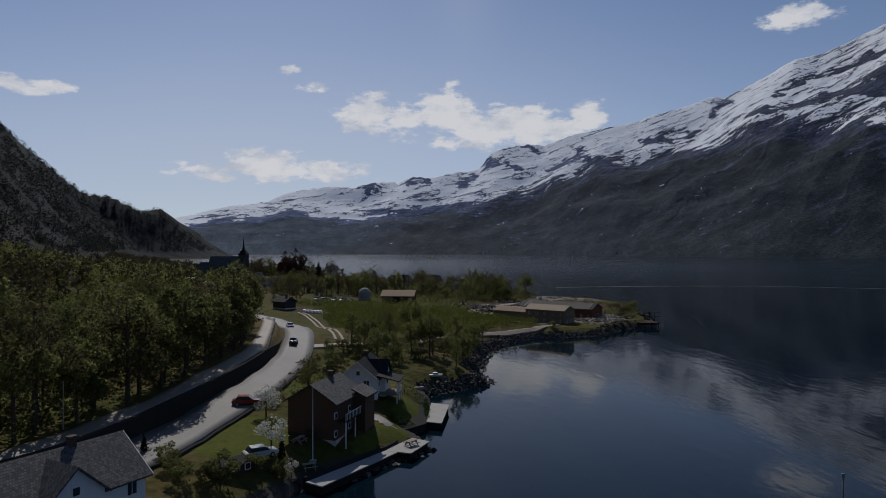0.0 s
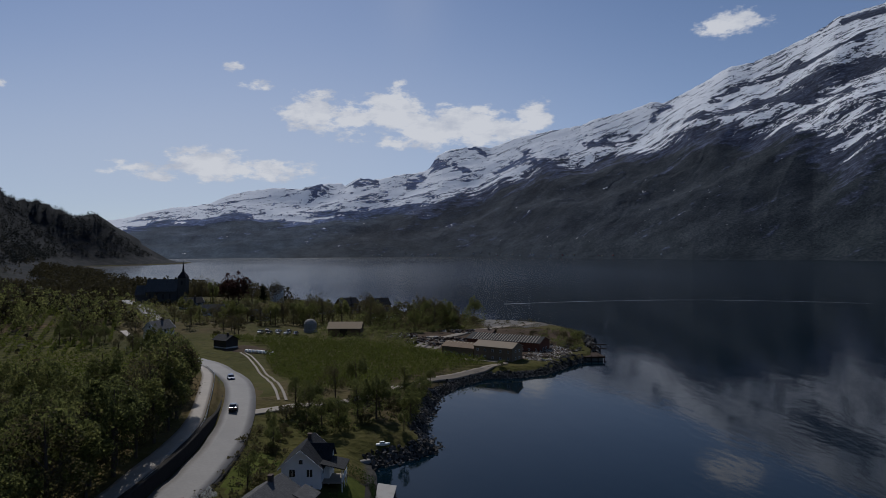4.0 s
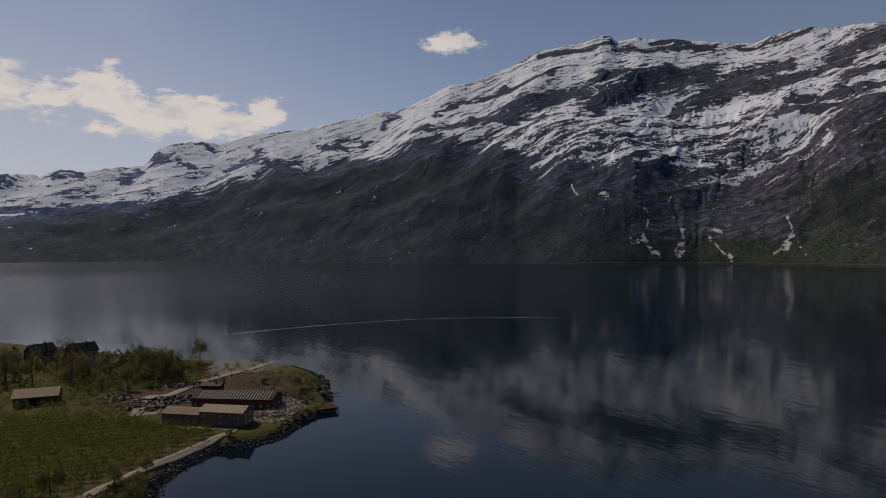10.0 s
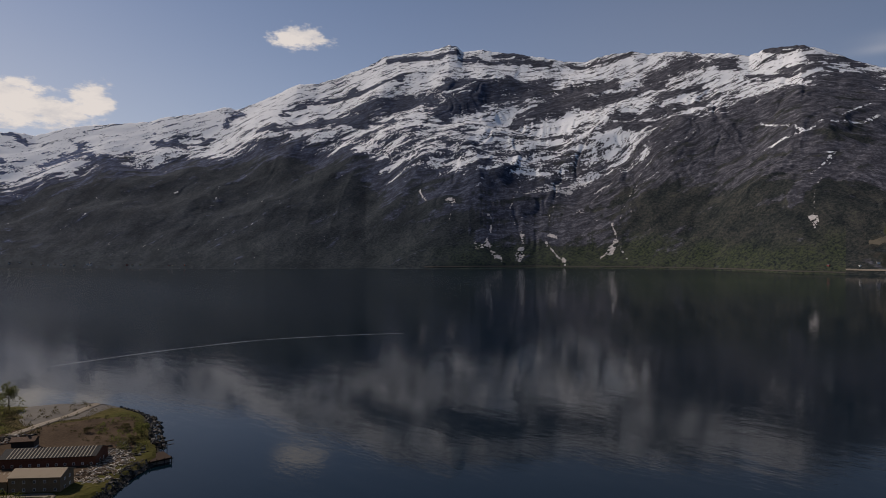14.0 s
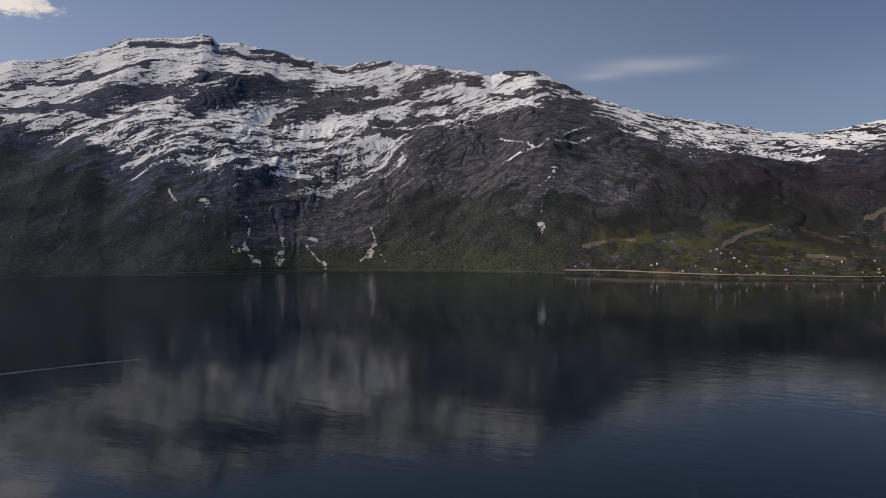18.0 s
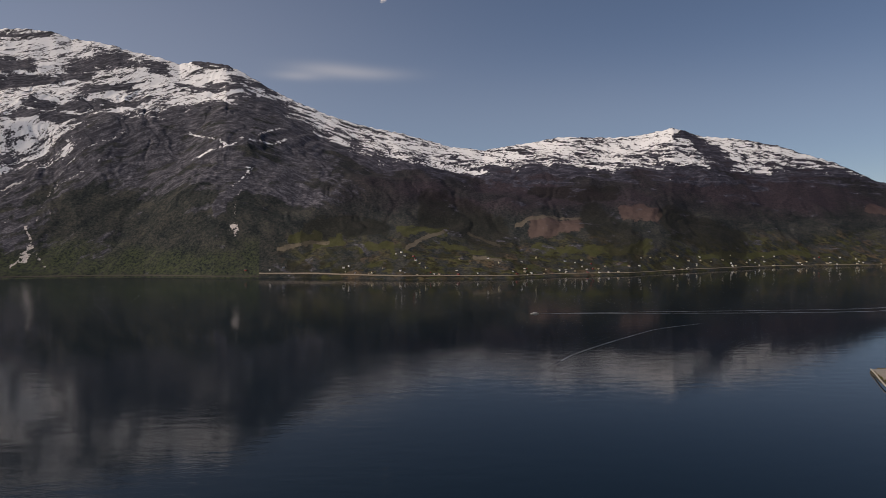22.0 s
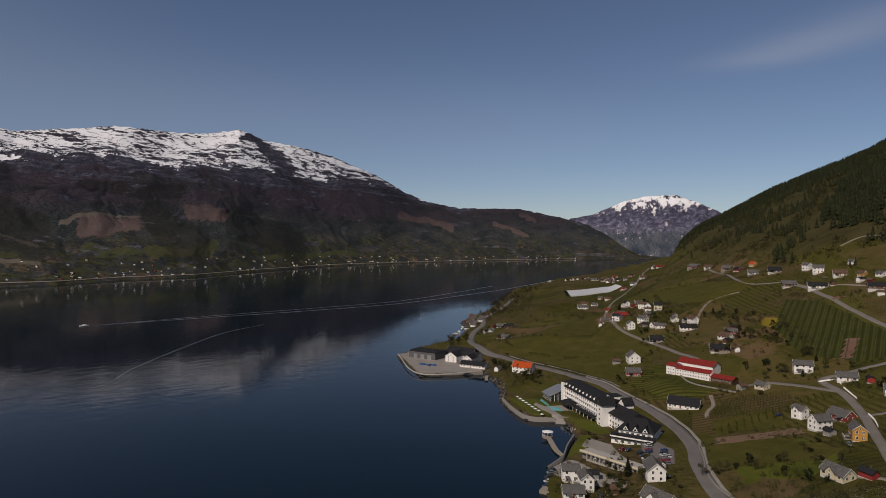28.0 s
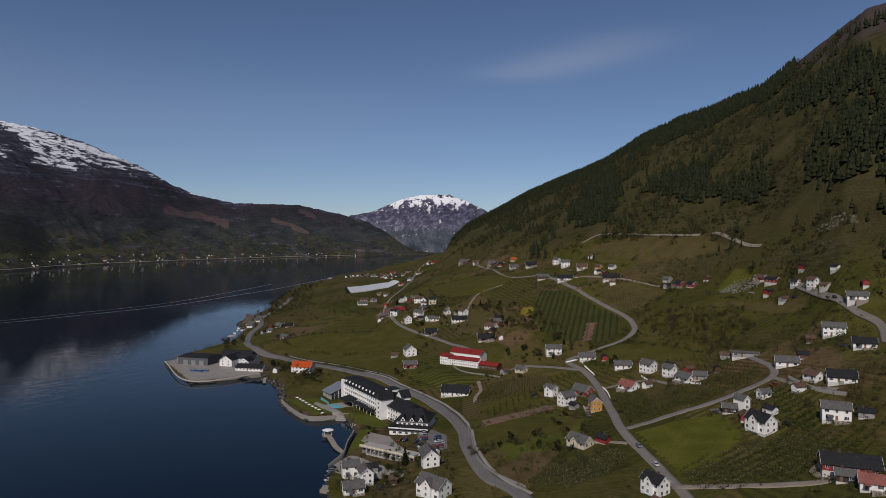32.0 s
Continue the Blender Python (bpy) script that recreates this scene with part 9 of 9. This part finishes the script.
scattered("hillside_woods", polar_spots(15000, -42, -17, 560, 2250, 96, lambda x, y, z: (z > 24) & (fbm(x / 90, y / 90, 3, 89) > -0.3) & (inland(x, y) > 60)), 5.4, 9, 12, 2.6, L_HAZY_HILL, "woods in dark haze tones over the southern mountainside", 96)
scattered("hillside_woods", polar_spots(2600, -48, -17, 250, 800, 98, lambda x, y, z: (z > 10) & (fbm(x / 90, y / 90, 3, 89) > -0.3) & (inland(x, y) > 60)), 4.6, 9, 26, 1.7, L_WOODS, "dark budding woods over the southern hillside", 98)
scattered("hillside_woods", polar_spots(3600, -60, -17, 200, 1500, 97, lambda x, y, z: (z > 9) & (fbm(x / 70, y / 70, 3, 90) > 0.05) & (inland(x, y) > 70)), 3.8, 8, 20, 1.5, L_WOODS, "dull green trees over the southern hillside", 97)
for x, y, k, s in ((218, -493, "dark", 0.75), (205, -497, "dark", 1.15), (192, -470, "spring", 0.7), (142, -268, "spring", 0.8), (158, -268, "spring", 0.7), (164, -276, "bud", 0.8), (172, -280, "bush", 1.0), (352, -398, "spring", 0.9), (385, -412, "spring", 0.8),
                   (395, -418, "bush", 1.2), (360, -402, "bush", 1.1), (378, -420, "bud", 0.8), (520, -452, "bud", 1.0), (530, -458, "bud", 1.1), (540, -470, "spring", 1.0), (512, -446, "bush", 1.2), (224, -326, "bush", 0.8), (216, -322, "bush", 0.7), (150, -500, "spring", 0.6), (172, -480, "spruce", 0.6), (300, -482, "bush", 0.9), (184, -330, "bush", 0.6), (138, -285, "bush", 0.7)):
    tree(k, x, y, s)
for k, (x, y) in enumerate(((214, -487), (182, -476), (188, -520), (165, -497), (180, -440), (177, -512), (217, -539), (208, -537), (223, -540), (240, -542), (174, -282), (168, -288), (160, -262), (218, -323), (350, -397), (362, -396),
                            (330, -393), (416, -620), (367, -594), (328, -560), (305, -566), (236, -548), (226, -554), (311, -609), (242, -512), (437, -640), (390, -590), (355, -580), (430, -600), (460, -660))):
    tree(("spring", "bush", "bud", "spring", "bush", "spruce")[k % 6], x, y, 0.62 + 0.09 * (k % 5))


def clumps(spots, kinds, each, spread, size, seed, label):
    """Garden trees and shrubs standing in small clumps, as one piece of growth."""
    rng = random.Random(seed)
    placed = []
    for x0, y0 in spots:
        for _ in range(each):
            x, y, sz = rng.gauss(x0, spread), rng.gauss(y0, spread), size * rng.uniform(0.6, 1.2)
            placed.append((rng.choice(TREES[rng.choice(kinds)]), pose(x, y, gz_at(x, y) - 0.1, 0, 0, rng.uniform(0, 360)) @ Matrix.Diagonal((sz, sz, sz, 1))))
    joined_trees("grove", label, placed)


clumps([(187, -484), (191, -526), (181, -519), (192, -485), (275, -424), (327, -531), (318, -556), (299, -545), (362, -612), (384, -640), (412, -668), (442, -690), (352, -556), (400, -606), (150, -484), (120, -462)], ["dark", "bud", "bush", "spring"], 3, 3.2, 0.62, 111, "dark shrubs and small trees in the village gardens")
clumps([(315, -608), (274, -586), (267, -598), (238, -565), (262, -558), (207, -546), (230, -550), (250, -540), (285, -590), (300, -600)], ["bud", "bud", "bush", "dark"], 6, 6, 0.62, 112, "brownish budding scrub above the school")
clumps([(133, -312), (131, -317), (136, -305), (129, -326), (121, -321), (117, -332), (114, -366), (96, -346), (116, -354), (107, -320), (99, -318), (84, -336), (106, -342)], ["bush", "bud", "dark"], 3, 2.2, 0.55, 113, "low shrubs along the field edges above the road")
clumps([(178, -296), (181, -288), (170, -300), (158, -286), (196, -296), (186, -300), (164, -272), (172, -268)], ["bud", "spring", "dark", "bush"], 2, 2.0, 0.6, 114, "garden trees between the waterside houses")
clumps([(341, -394), (345, -404), (352, -402), (372, -411), (391, -412), (419, -423), (408, -420), (535, -479), (528, -468), (545, -492), (573, -548), (560, -530)], ["spring", "bud", "dark"], 3, 2.6, 0.72, 115, "trees between the shore road and the quay")
clumps([(690, -655), (720, -690), (750, -722), (780, -755), (810, -785), (840, -815), (870, -845), (895, -875), (920, -910), (945, -945), (965, -980), (990, -1030), (1010, -1070), (735, -725), (800, -800), (860, -868)], ["bud", "spring", "bud"], 6, 11, 0.8, 116, "budding trees on the bank above the shore")
clumps([(130, -580), (124, -546), (99, -528), (84, -542), (74, -514), (57, -493), (55, -520), (110, -560), (100, -575), (66, -535), (45, -505)], ["bud", "bud", "bush"], 6, 8, 0.6, 117, "bare brown scrub on the slope below the barns")


def hedge(points, width, height, label):
    line = spline(points, 0.55)
    c = np.stack([line[:, 0], line[:, 1], ground_z(line[:, 0], line[:, 1]) - 0.1], 1)
    e = thing("hedge", label, "hedge", 0, 0, 0, 0, "garden hedges")
    cards("leaves", c, np.full(len(c), width * 0.6), np.full(len(c), height), 110, 0.16, L_HEDGE, "round", 5, e)


hedge([(-9.5, 106.4), (-6.5, 103.6), (-3.0, 106.0), (-2.9, 112), (-3.2, 117.5)], 1.3, 1.8, "clipped green garden hedge by the jetty")
hedge([(-8.2, 119.5), (-5.5, 120.0), (-3.4, 119.0)], 1.4, 1.9, "clipped green garden hedge by the shore")


def fill(name, poly, count, radius, height, per, size, material, label, seed, category="undergrowth"):
    """Plants that nobody could count, inside an outline."""
    rng = np.random.RandomState(seed)
    p = np.array(poly)
    x, y = p[:, 0].min() + np.ptp(p[:, 0]) * rng.rand(count * 3), p[:, 1].min() + np.ptp(p[:, 1]) * rng.rand(count * 3)
    ok = inside(poly, x, y) & (ground_z(x, y) > 1.0)
    x, y = x[ok][:count], y[ok][:count]
    if y.mean() < -200:
        x, y = off_roads(np.stack([x, y], 1)).T
    return scattered(name, np.stack([x, y, ground_z(x, y) - 0.2], 1), radius, height, per, size, material, label, seed, category=category)


BANK = [(-56, 56), (-49, 76), (-45, 96), (-43, 116), (-43.5, 136), (-50, 160), (-60, 184), (-60, 150), (-100, 152), (-150, 160), (-150, 60)]
fill("undergrowth", BANK, 900, 1.7, 2.0, 26, 0.6, L_SPRING, "green undergrowth covering the wooded bank", 101)
fill("undergrowth", BANK, 700, 1.6, 1.8, 22, 0.55, L_BUD, "brown undergrowth covering the wooded bank", 102)
fill("undergrowth", [(-150, 300), (-110, 300), (-84, 322), (-20, 322), (-10, 350), (-30, 420), (-80, 450), (-160, 420)], 420, 1.9, 2.4, 30, 0.6, L_BUD, "brown gardens and scrub round the church houses", 110)
fill("undergrowth", [(-150, 300), (-110, 300), (-84, 322), (-20, 322), (-10, 350), (-30, 420), (-80, 450), (-160, 420)], 320, 1.9, 2.6, 30, 0.6, L_SPRING, "green gardens and scrub round the church houses", 111)
fill("bank_woods", [(-92, 80), (-92, 140), (-120, 150), (-190, 150), (-190, 80)], 130, 4.2, 9.5, 150, 0.9, L_SPRING, "dense light green woods on the bank", 103, "woodland")
fill("bank_woods", [(-100, 285), (-120, 330), (-160, 400), (-260, 420), (-230, 300), (-130, 275)], 150, 4.2, 9, 110, 0.95, L_SPRING, "green trees below the church", 104, "woodland")
fill("bank_woods", [(-160, 510), (-110, 470), (-70, 500), (-140, 600), (-240, 680), (-360, 700), (-300, 480)], 700, 4.5, 9, 40, 1.6, L_WOODS, "dark budding trees beyond the church", 105, "woodland")
fill("bank_woods", [(-20, 335), (30, 316), (44, 350), (30, 372), (-30, 420), (-70, 430), (-60, 350)], 46, 3.6, 8, 150, 0.8, L_BUD, "budding trees round the houses by the point", 106, "woodland")
fill("undergrowth", [(-28, 146), (-10, 166), (4, 188), (11, 186), (7, 166), (4, 150), (-8, 142), (-20, 136)], 130, 1.5, 1.7, 40, 0.4, L_SPRING, "green scrub behind the rocky shore", 107)
fill("undergrowth", [(-29, 100), (-22, 104), (-19, 122), (-20, 138), (-29, 144)], 60, 1.2, 1.3, 40, 0.35, L_BUD, "brown scrub below the road", 108)
fill("undergrowth", [(64, 258), (86, 256), (92, 300), (80, 318), (60, 310)], 90, 1.3, 1.0, 30, 0.35, L_BUD, "dry brown scrub on the point", 109)
fill("undergrowth", [(40, 300), (60, 306), (84, 330), (80, 350), (60, 352), (46, 330)], 60, 1.6, 1.5, 34, 0.4, L_BUD, "dark scrub along the gravel spit", 112)
fill("undergrowth", [(-16, 296), (6, 290), (26, 300), (40, 304), (40, 312), (0, 318), (-20, 312)], 90, 2.0, 2.8, 44, 0.4, L_SPRING, "green thicket behind the scrap yard", 113)


for k, (poly, count) in enumerate((([(135, -536), (122, -577), (85, -571), (51, -565), (46, -514), (47, -454), (75, -477), (110, -512)], 200), ([(-15, -403), (-33, -413), (-32, -348), (-21, -346)], 60),
                                   ([(70, -621), (28, -596), (-35, -532), (-35, -507), (-1, -527), (31, -571)], 130), ([(29, -515), (-2, -508), (-34, -470), (-23, -437), (2, -437), (25, -455)], 90),
                                   ([(152, -688), (75, -647), (84, -630), (124, -635)], 60), ([(129, -298), (110, -326), (76, -329), (96, -290), (110, -271)], 60), ([(227, -568), (198, -540), (160, -497), (150, -503), (190, -548), (215, -575)], 60))):
    fill("scrub", poly, count, 2.0, 3.4, 46, 0.42, (L_BUD, L_BUD, L_SPRING)[k % 3], "dense brown scrub between the fields" if k % 3 < 2 else "light green scrub between the fields", 120 + k, "scrub")
rows("orchard_rows", [(44, -305), (15, -339), (5, -358), (-24, -345), (-21, -319), (2, -300), (31, -287)], 62, 4.4, 2.0, 1.8, 0.8, 10, 0.5, L_BUD, "rows of budding fruit trees on the slope", 131)
rows("orchard_rows", [(98, -393), (46, -446), (20, -419), (24, -402), (50, -365), (76, -352)], 32, 4.4, 2.0, 1.8, 0.8, 10, 0.5, L_BUD, "rows of budding fruit trees between the lanes", 132)
rows("orchard_rows", [(175, -368), (149, -454), (138, -446), (150, -411), (160, -366)], 120, 4.0, 1.8, 1.5, 0.8, 12, 0.45, L_ORCHARD, "fruit rows above the coast road", 133)


fill("undergrowth", [(-15, 268), (10, 262), (11, 278), (4, 296), (-18, 318), (-40, 318), (-30, 272)], 150, 1.9, 2.6, 60, 0.36, L_SPRING, "light green shrubs behind the orchard", 141)
fill("undergrowth", [(-18, 322), (4, 303), (38, 306), (52, 330), (46, 360), (24, 350), (-10, 346)], 170, 2.0, 3.2, 50, 0.42, L_BUD, "budding thicket behind the works", 142)
fill("bank_woods", [(-18, 322), (4, 306), (36, 310), (50, 334), (44, 362), (20, 356), (-14, 350)], 46, 3.0, 8.5, 150, 0.6, L_SPRING, "light green trees behind the works", 143, "woodland")
fill("undergrowth", [(69, 301), (83, 311), (92, 304), (84, 276), (77, 254), (70, 256)], 70, 1.6, 1.9, 46, 0.36, L_SPRING, "green and brown scrub on the point", 144)


fill("bank_woods", [(-130, 500), (-240, 560), (-340, 680), (-460, 860), (-620, 1200), (-560, 1380), (-440, 1310), (-290, 890), (-200, 740)], 1100, 5.0, 9.5, 26, 2.2, L_WOODS, "dark woods along the southern shore", 145, "woodland")


for k, (poly, count) in enumerate((([(517, -395), (545, -440), (575, -510), (630, -570), (700, -620), (690, -650), (610, -600), (550, -530), (515, -470), (480, -432)], 170),
                                   ([(340, -372), (356, -384), (400, -412), (424, -432), (380, -430), (330, -402)], 60), ([(186, -262), (196, -272), (178, -286), (150, -284), (140, -268), (160, -254)], 34),
                                   ([(720, -690), (860, -830), (1000, -980), (980, -1000), (840, -860), (700, -720)], 120))):
    fill("scrub", poly, count, 2.3, 4.2, 60, 0.42, (L_SPRING, L_BUD)[k % 2], "trees and bushes along the waterside", 150 + k, "scrub")


def hedgerows(lines, label, seed, material, radius=1.5, height=2.3, keep=0.0):
    """Uncounted bushes strung along field edges and lanes, with gaps."""
    rng = np.random.RandomState(seed)
    pts = np.vstack([spline(line, 2.2) for line in lines])
    pts = pts + rng.randn(*pts.shape) * 1.3
    pts = pts[fbm(pts[:, 0] / 22, pts[:, 1] / 22, 3, seed) > keep]
    pts = off_roads(pts, 4.6)
    scattered("hedgerow", np.stack([pts[:, 0], pts[:, 1], ground_z(pts[:, 0], pts[:, 1]) - 0.2], 1), radius, height, 46, 0.4, material, label, seed, category="hedge")


EDGES = [[*poly, poly[0]] for poly, _, _ in PLOTS + PLOTS_FAR]
hedgerows(EDGES, "brown budding hedges between the plots", 161, L_BUD, keep=0.02)
hedgerows(EDGES, "green hedges between the plots", 162, L_SPRING, 1.3, 2.0, 0.12)
hedgerows([[(x + 6, y - 4) for x, y in VILLAGE_ROAD], [(x - 6, y + 4) for x, y in VILLAGE_ROAD[3:]], [(x + 8, y - 8) for x, y in COAST_ROAD[19:36]]], "scrubby bushes along the lanes", 163, L_BUD, 1.4, 2.0, 0.05)
hedgerows([[(732, -768), (660, -735), (593, -704), (540, -670), (502, -647)], [(820, -755), (919, -868), (1016, -1019), (1042, -1154)], [(700, -653), (717, -735), (760, -800)], [(480, -494), (426, -523), (387, -567)], [(342, -586), (298, -603), (254, -581)]], "dark bushes along the far field edges", 164, L_BUD, 2.6, 4.5, -0.2)
fill("scrub", [(113, -515), (119, -566), (59, -554), (36, -498), (42, -460), (86, -490)], 170, 2.4, 4.2, 44, 0.5, L_BUD, "dense brown thicket on the slope", 165, "scrub")
fill("scrub", [(28, -485), (6, -512), (-20, -490), (-21, -459), (2, -452)], 60, 2.0, 3.4, 44, 0.45, L_SPRING, "green thicket between the upper houses", 166, "scrub")
for points in ([(158, -470), (150, -476), (143, -466)], [(140, -461), (132, -451), (126, -443)], [(93, -436), (87, -428), (81, -419)], [(70, -426), (60, -416), (52, -410)], [(112, -419), (106, -410), (100, -398)]):
    wall_line("wall_garden", points, 0.35, 0.9, 1.8, M_TRIM, "low white garden wall", "garden wall", 2.0, True)
fill("bank_woods", [(640, -590), (700, -632), (776, -748), (925, -918), (1055, -1085), (1025, -1105), (885, -945), (735, -785), (640, -650)], 420, 2.8, 4.6, 26, 0.9, L_BUD, "brown budding trees along the northern shore", 167, "woodland")
fill("bank_woods", [(640, -590), (700, -632), (776, -748), (925, -918), (1055, -1085), (1025, -1105), (885, -945), (735, -785), (640, -650)], 160, 2.6, 4.8, 26, 0.9, L_SPRING, "light green trees along the northern shore", 168, "woodland")
strip_rng = random.Random(23)
for k in range(22):
    t = k / 21
    x, y = 1160 - 340 * t + strip_rng.uniform(-28, 28), -1330 + 120 * t + strip_rng.uniform(-34, 34)
    house(x, y, strip_rng.uniform(0, 180), strip_rng.uniform(9, 13), 7.5, 1, ("white", "white", "red", "brown", "cream")[k % 5], ("slate", "dark", "tile")[k % 3], name="house", label=("white", "white", "red", "brown", "cream")[k % 5] + " house in the far shoreside hamlet")
for k in range(10):
    x, y = 640 + 9 * k + strip_rng.uniform(-4, 4), -578 - 8 * k + strip_rng.uniform(-5, 5)
    house(x, y, 45 + strip_rng.uniform(-20, 20), 6.5, 4.6, 1, ("red", "white", "red", "grey", "brown")[k % 5], ("slate", "tile")[k % 2], name="boathouse", category="boathouse", windows=False, label=("red", "white", "red", "grey", "brown")[k % 5] + " timber boathouse by the small marina", group="boathouses", base=1.6)


def outbuildings():
    """A shed or a parked car beside the village houses."""
    rng = random.Random(57)
    homes = [ob for ob in list(scene.objects) if ob.name.split(".")[0] == "house" and -700 < ob.location.y < -200]
    for k, ob in enumerate(homes):
        for _ in range(6):
            a, r = rng.uniform(0, 6.283), rng.uniform(10.5, 14)
            x, y = ob.location.x + r * math.cos(a), ob.location.y + r * math.sin(a)
            clear = min(math.hypot(x - o.location.x, y - o.location.y) for o in homes if o is not ob) > 10
            if clear and len(off_roads(np.array([(x, y)]), 6.0)) and gz_at(x, y) > 2.5:
                break
        else:
            continue
        turn = math.degrees(ob.rotation_euler.z) + rng.choice((0, 90))
        if k % 3 == 0:
            car(k % 5, x, y, turn)
        else:
            w, r = (("white", "red", "grey", "brown")[k % 4], ("slate", "dark", "tile")[k % 3])
            house(x, y, turn, rng.uniform(4.5, 6.5), rng.uniform(3.4, 4.4), 1, w, r, name="shed", category="shed", windows=False, rise=1.3, group="outbuildings", label=f"small {WALL_WORDS[w]} shed beside a village house")


outbuildings()


def garden_plants():
    """Shrubs and small trees round the village houses."""
    rng = np.random.RandomState(44)
    spots = []
    for ob in list(scene.objects):
        if ob.name.split(".")[0] in ("house", "barn") and ob.location.y < -200:
            for _ in range(16):
                a, r = rng.rand() * 6.283, 8 + 8 * rng.rand()
                spots.append((ob.location.x + r * math.cos(a), ob.location.y + r * math.sin(a)))
    s = off_roads(np.array(spots))
    z = ground_z(s[:, 0], s[:, 1])
    c = np.stack([s[:, 0], s[:, 1], z - 0.2], 1)[z > 2]
    half = len(c) // 2
    scattered("garden_shrubs", c[:half], 1.5, 2.4, 44, 0.42, L_SPRING, "green garden shrubs round the houses", 45, category="shrubs")
    scattered("garden_shrubs", c[half:], 1.6, 2.6, 44, 0.42, L_BUD, "budding garden shrubs round the houses", 46, category="shrubs")


garden_plants()
# ---- across the fjord: shore road and hamlets; wakes on the water ----


def shore_line(b0, b1, s, width, material, label, category, lift=1.5):
    b = np.linspace(b0, b1, int((b1 - b0) * 4))[:, None]
    k = np.linspace(-0.5, 0.5, 4)[None, :]
    r0, r1 = FAR_SHORE(b), FAR_R(b)
    x, y, z = far_height(b + 0 * k, s + width * k / (r1 - r0))
    return tagged(grid_mesh("road", x, y, z + lift, material), label, category, kind="structure")


shore_line(74, 139, 0.012, 6, M_GRAVEL, "pale shore road under the far slope", "road")
shore_line(40, 74, 0.006, 4, M_ROCKS, "thin pale shoreline under the mountain", "shore")


def make_far_house(wall, roof, words):
    e = thing("farmhouse", words, "house", 0, 0, -360, 0, "hamlets across the fjord")
    part("wall", prism(bmesh.new(), [(-4.5, -3), (4.5, -3), (4.5, 5.5), (0, 9), (-4.5, 5.5)], -7, 7), WALLS[wall], e)
    part("roof", roof_bm(14, 9, 5.5, 3.5), ROOFS[roof], e)
    for x in (-4, 0, 4):
        share("window", WIN, e, pose(x, -4.5, 1.5)), share("window", WIN, e, pose(x, 4.5, 1.5, 0, 0, 180))
    return e


FAR_HOUSES = [make_far_house("white", "slate", "white farmhouse on the far shore"), make_far_house("white", "dark", "white farmhouse with a dark roof on the far shore"),
              make_far_house("red", "slate", "red farm building on the far shore"), make_far_house("cream", "tile", "cream farmhouse on the far shore")]
SPARE += FAR_HOUSES
far_rng = random.Random(17)
for b0, b1, s1, count in ((-2, 16, 0.022, 30), (16, 24, 0.012, 5), (72, 84, 0.03, 9), (84, 96, 0.10, 22), (96, 112, 0.10, 46), (112, 130, 0.09, 50), (130, 140, 0.10, 22)):
    for _ in range(count):
        b, s = far_rng.uniform(b0, b1), 0.014 + s1 * far_rng.random() ** 1.6
        x, y, z = (float(v) for v in far_height(np.array(b), np.array(s)))
        k = far_rng.uniform(0.36, 0.58)
        copy_thing(FAR_HOUSES[far_rng.choice((0, 1, 1, 2, 3, 3))], pose(x, y, z, 0, 0, far_rng.uniform(0, 180)) @ Matrix.Diagonal((k, k, k, 1)))


def wake(points, width, material, label):
    line = spline(points, 14)
    n = across(line)
    wob = 1 + 0.4 * np.sin(np.arange(len(line)) * 1.7)
    offs = np.array([-0.5, 0.5]) * width
    xs, ys = line[:, None, 0] + n[:, None, 0] * offs * wob[:, None], line[:, None, 1] + n[:, None, 1] * offs * wob[:, None]
    return tagged(grid_mesh("wake", xs, ys, 0 * xs + 0.05, material), label, "wake", kind="structure")


M_WAKE = paint("wake_foam", (0.09, 0.105, 0.12), 0.35, 0.3, 8.0)
wake([(949, -164), (951, -300), (952, -480), (970, -680), (1040, -880), (1130, -1100), (1330, -1500)], 4.5, M_WAKE, "thin pale wake behind the ferry boat")
wake([(949, -164), (970, -330), (985, -520), (1010, -700), (1100, -900), (1220, -1130)], 3.5, M_WAKE, "thin pale wake behind the ferry boat")
wake([(88, 497), (145, 510), (200, 515), (250, 513), (310, 492), (365, 463)], 2.4, M_WAKE, "faint ripple line off the point")
wake([(569, -134), (600, -150), (659, -192), (720, -240), (781, -293), (829, -362)], 1.3, M_WAKE, "faint curved ripple line on the fjord")
ferry = copy_thing(BOATS[1], pose(949, -160, 0, 0, 0, 95) @ Matrix.Diagonal((1.3, 1.3, 1.3, 1)))
tagged(ferry, "small white motor boat under way on the fjord")
# the patterns that the copies were made from
for proto in SPARE:
    for ob in (*proto.children_recursive, proto):
        bpy.data.objects.remove(ob)
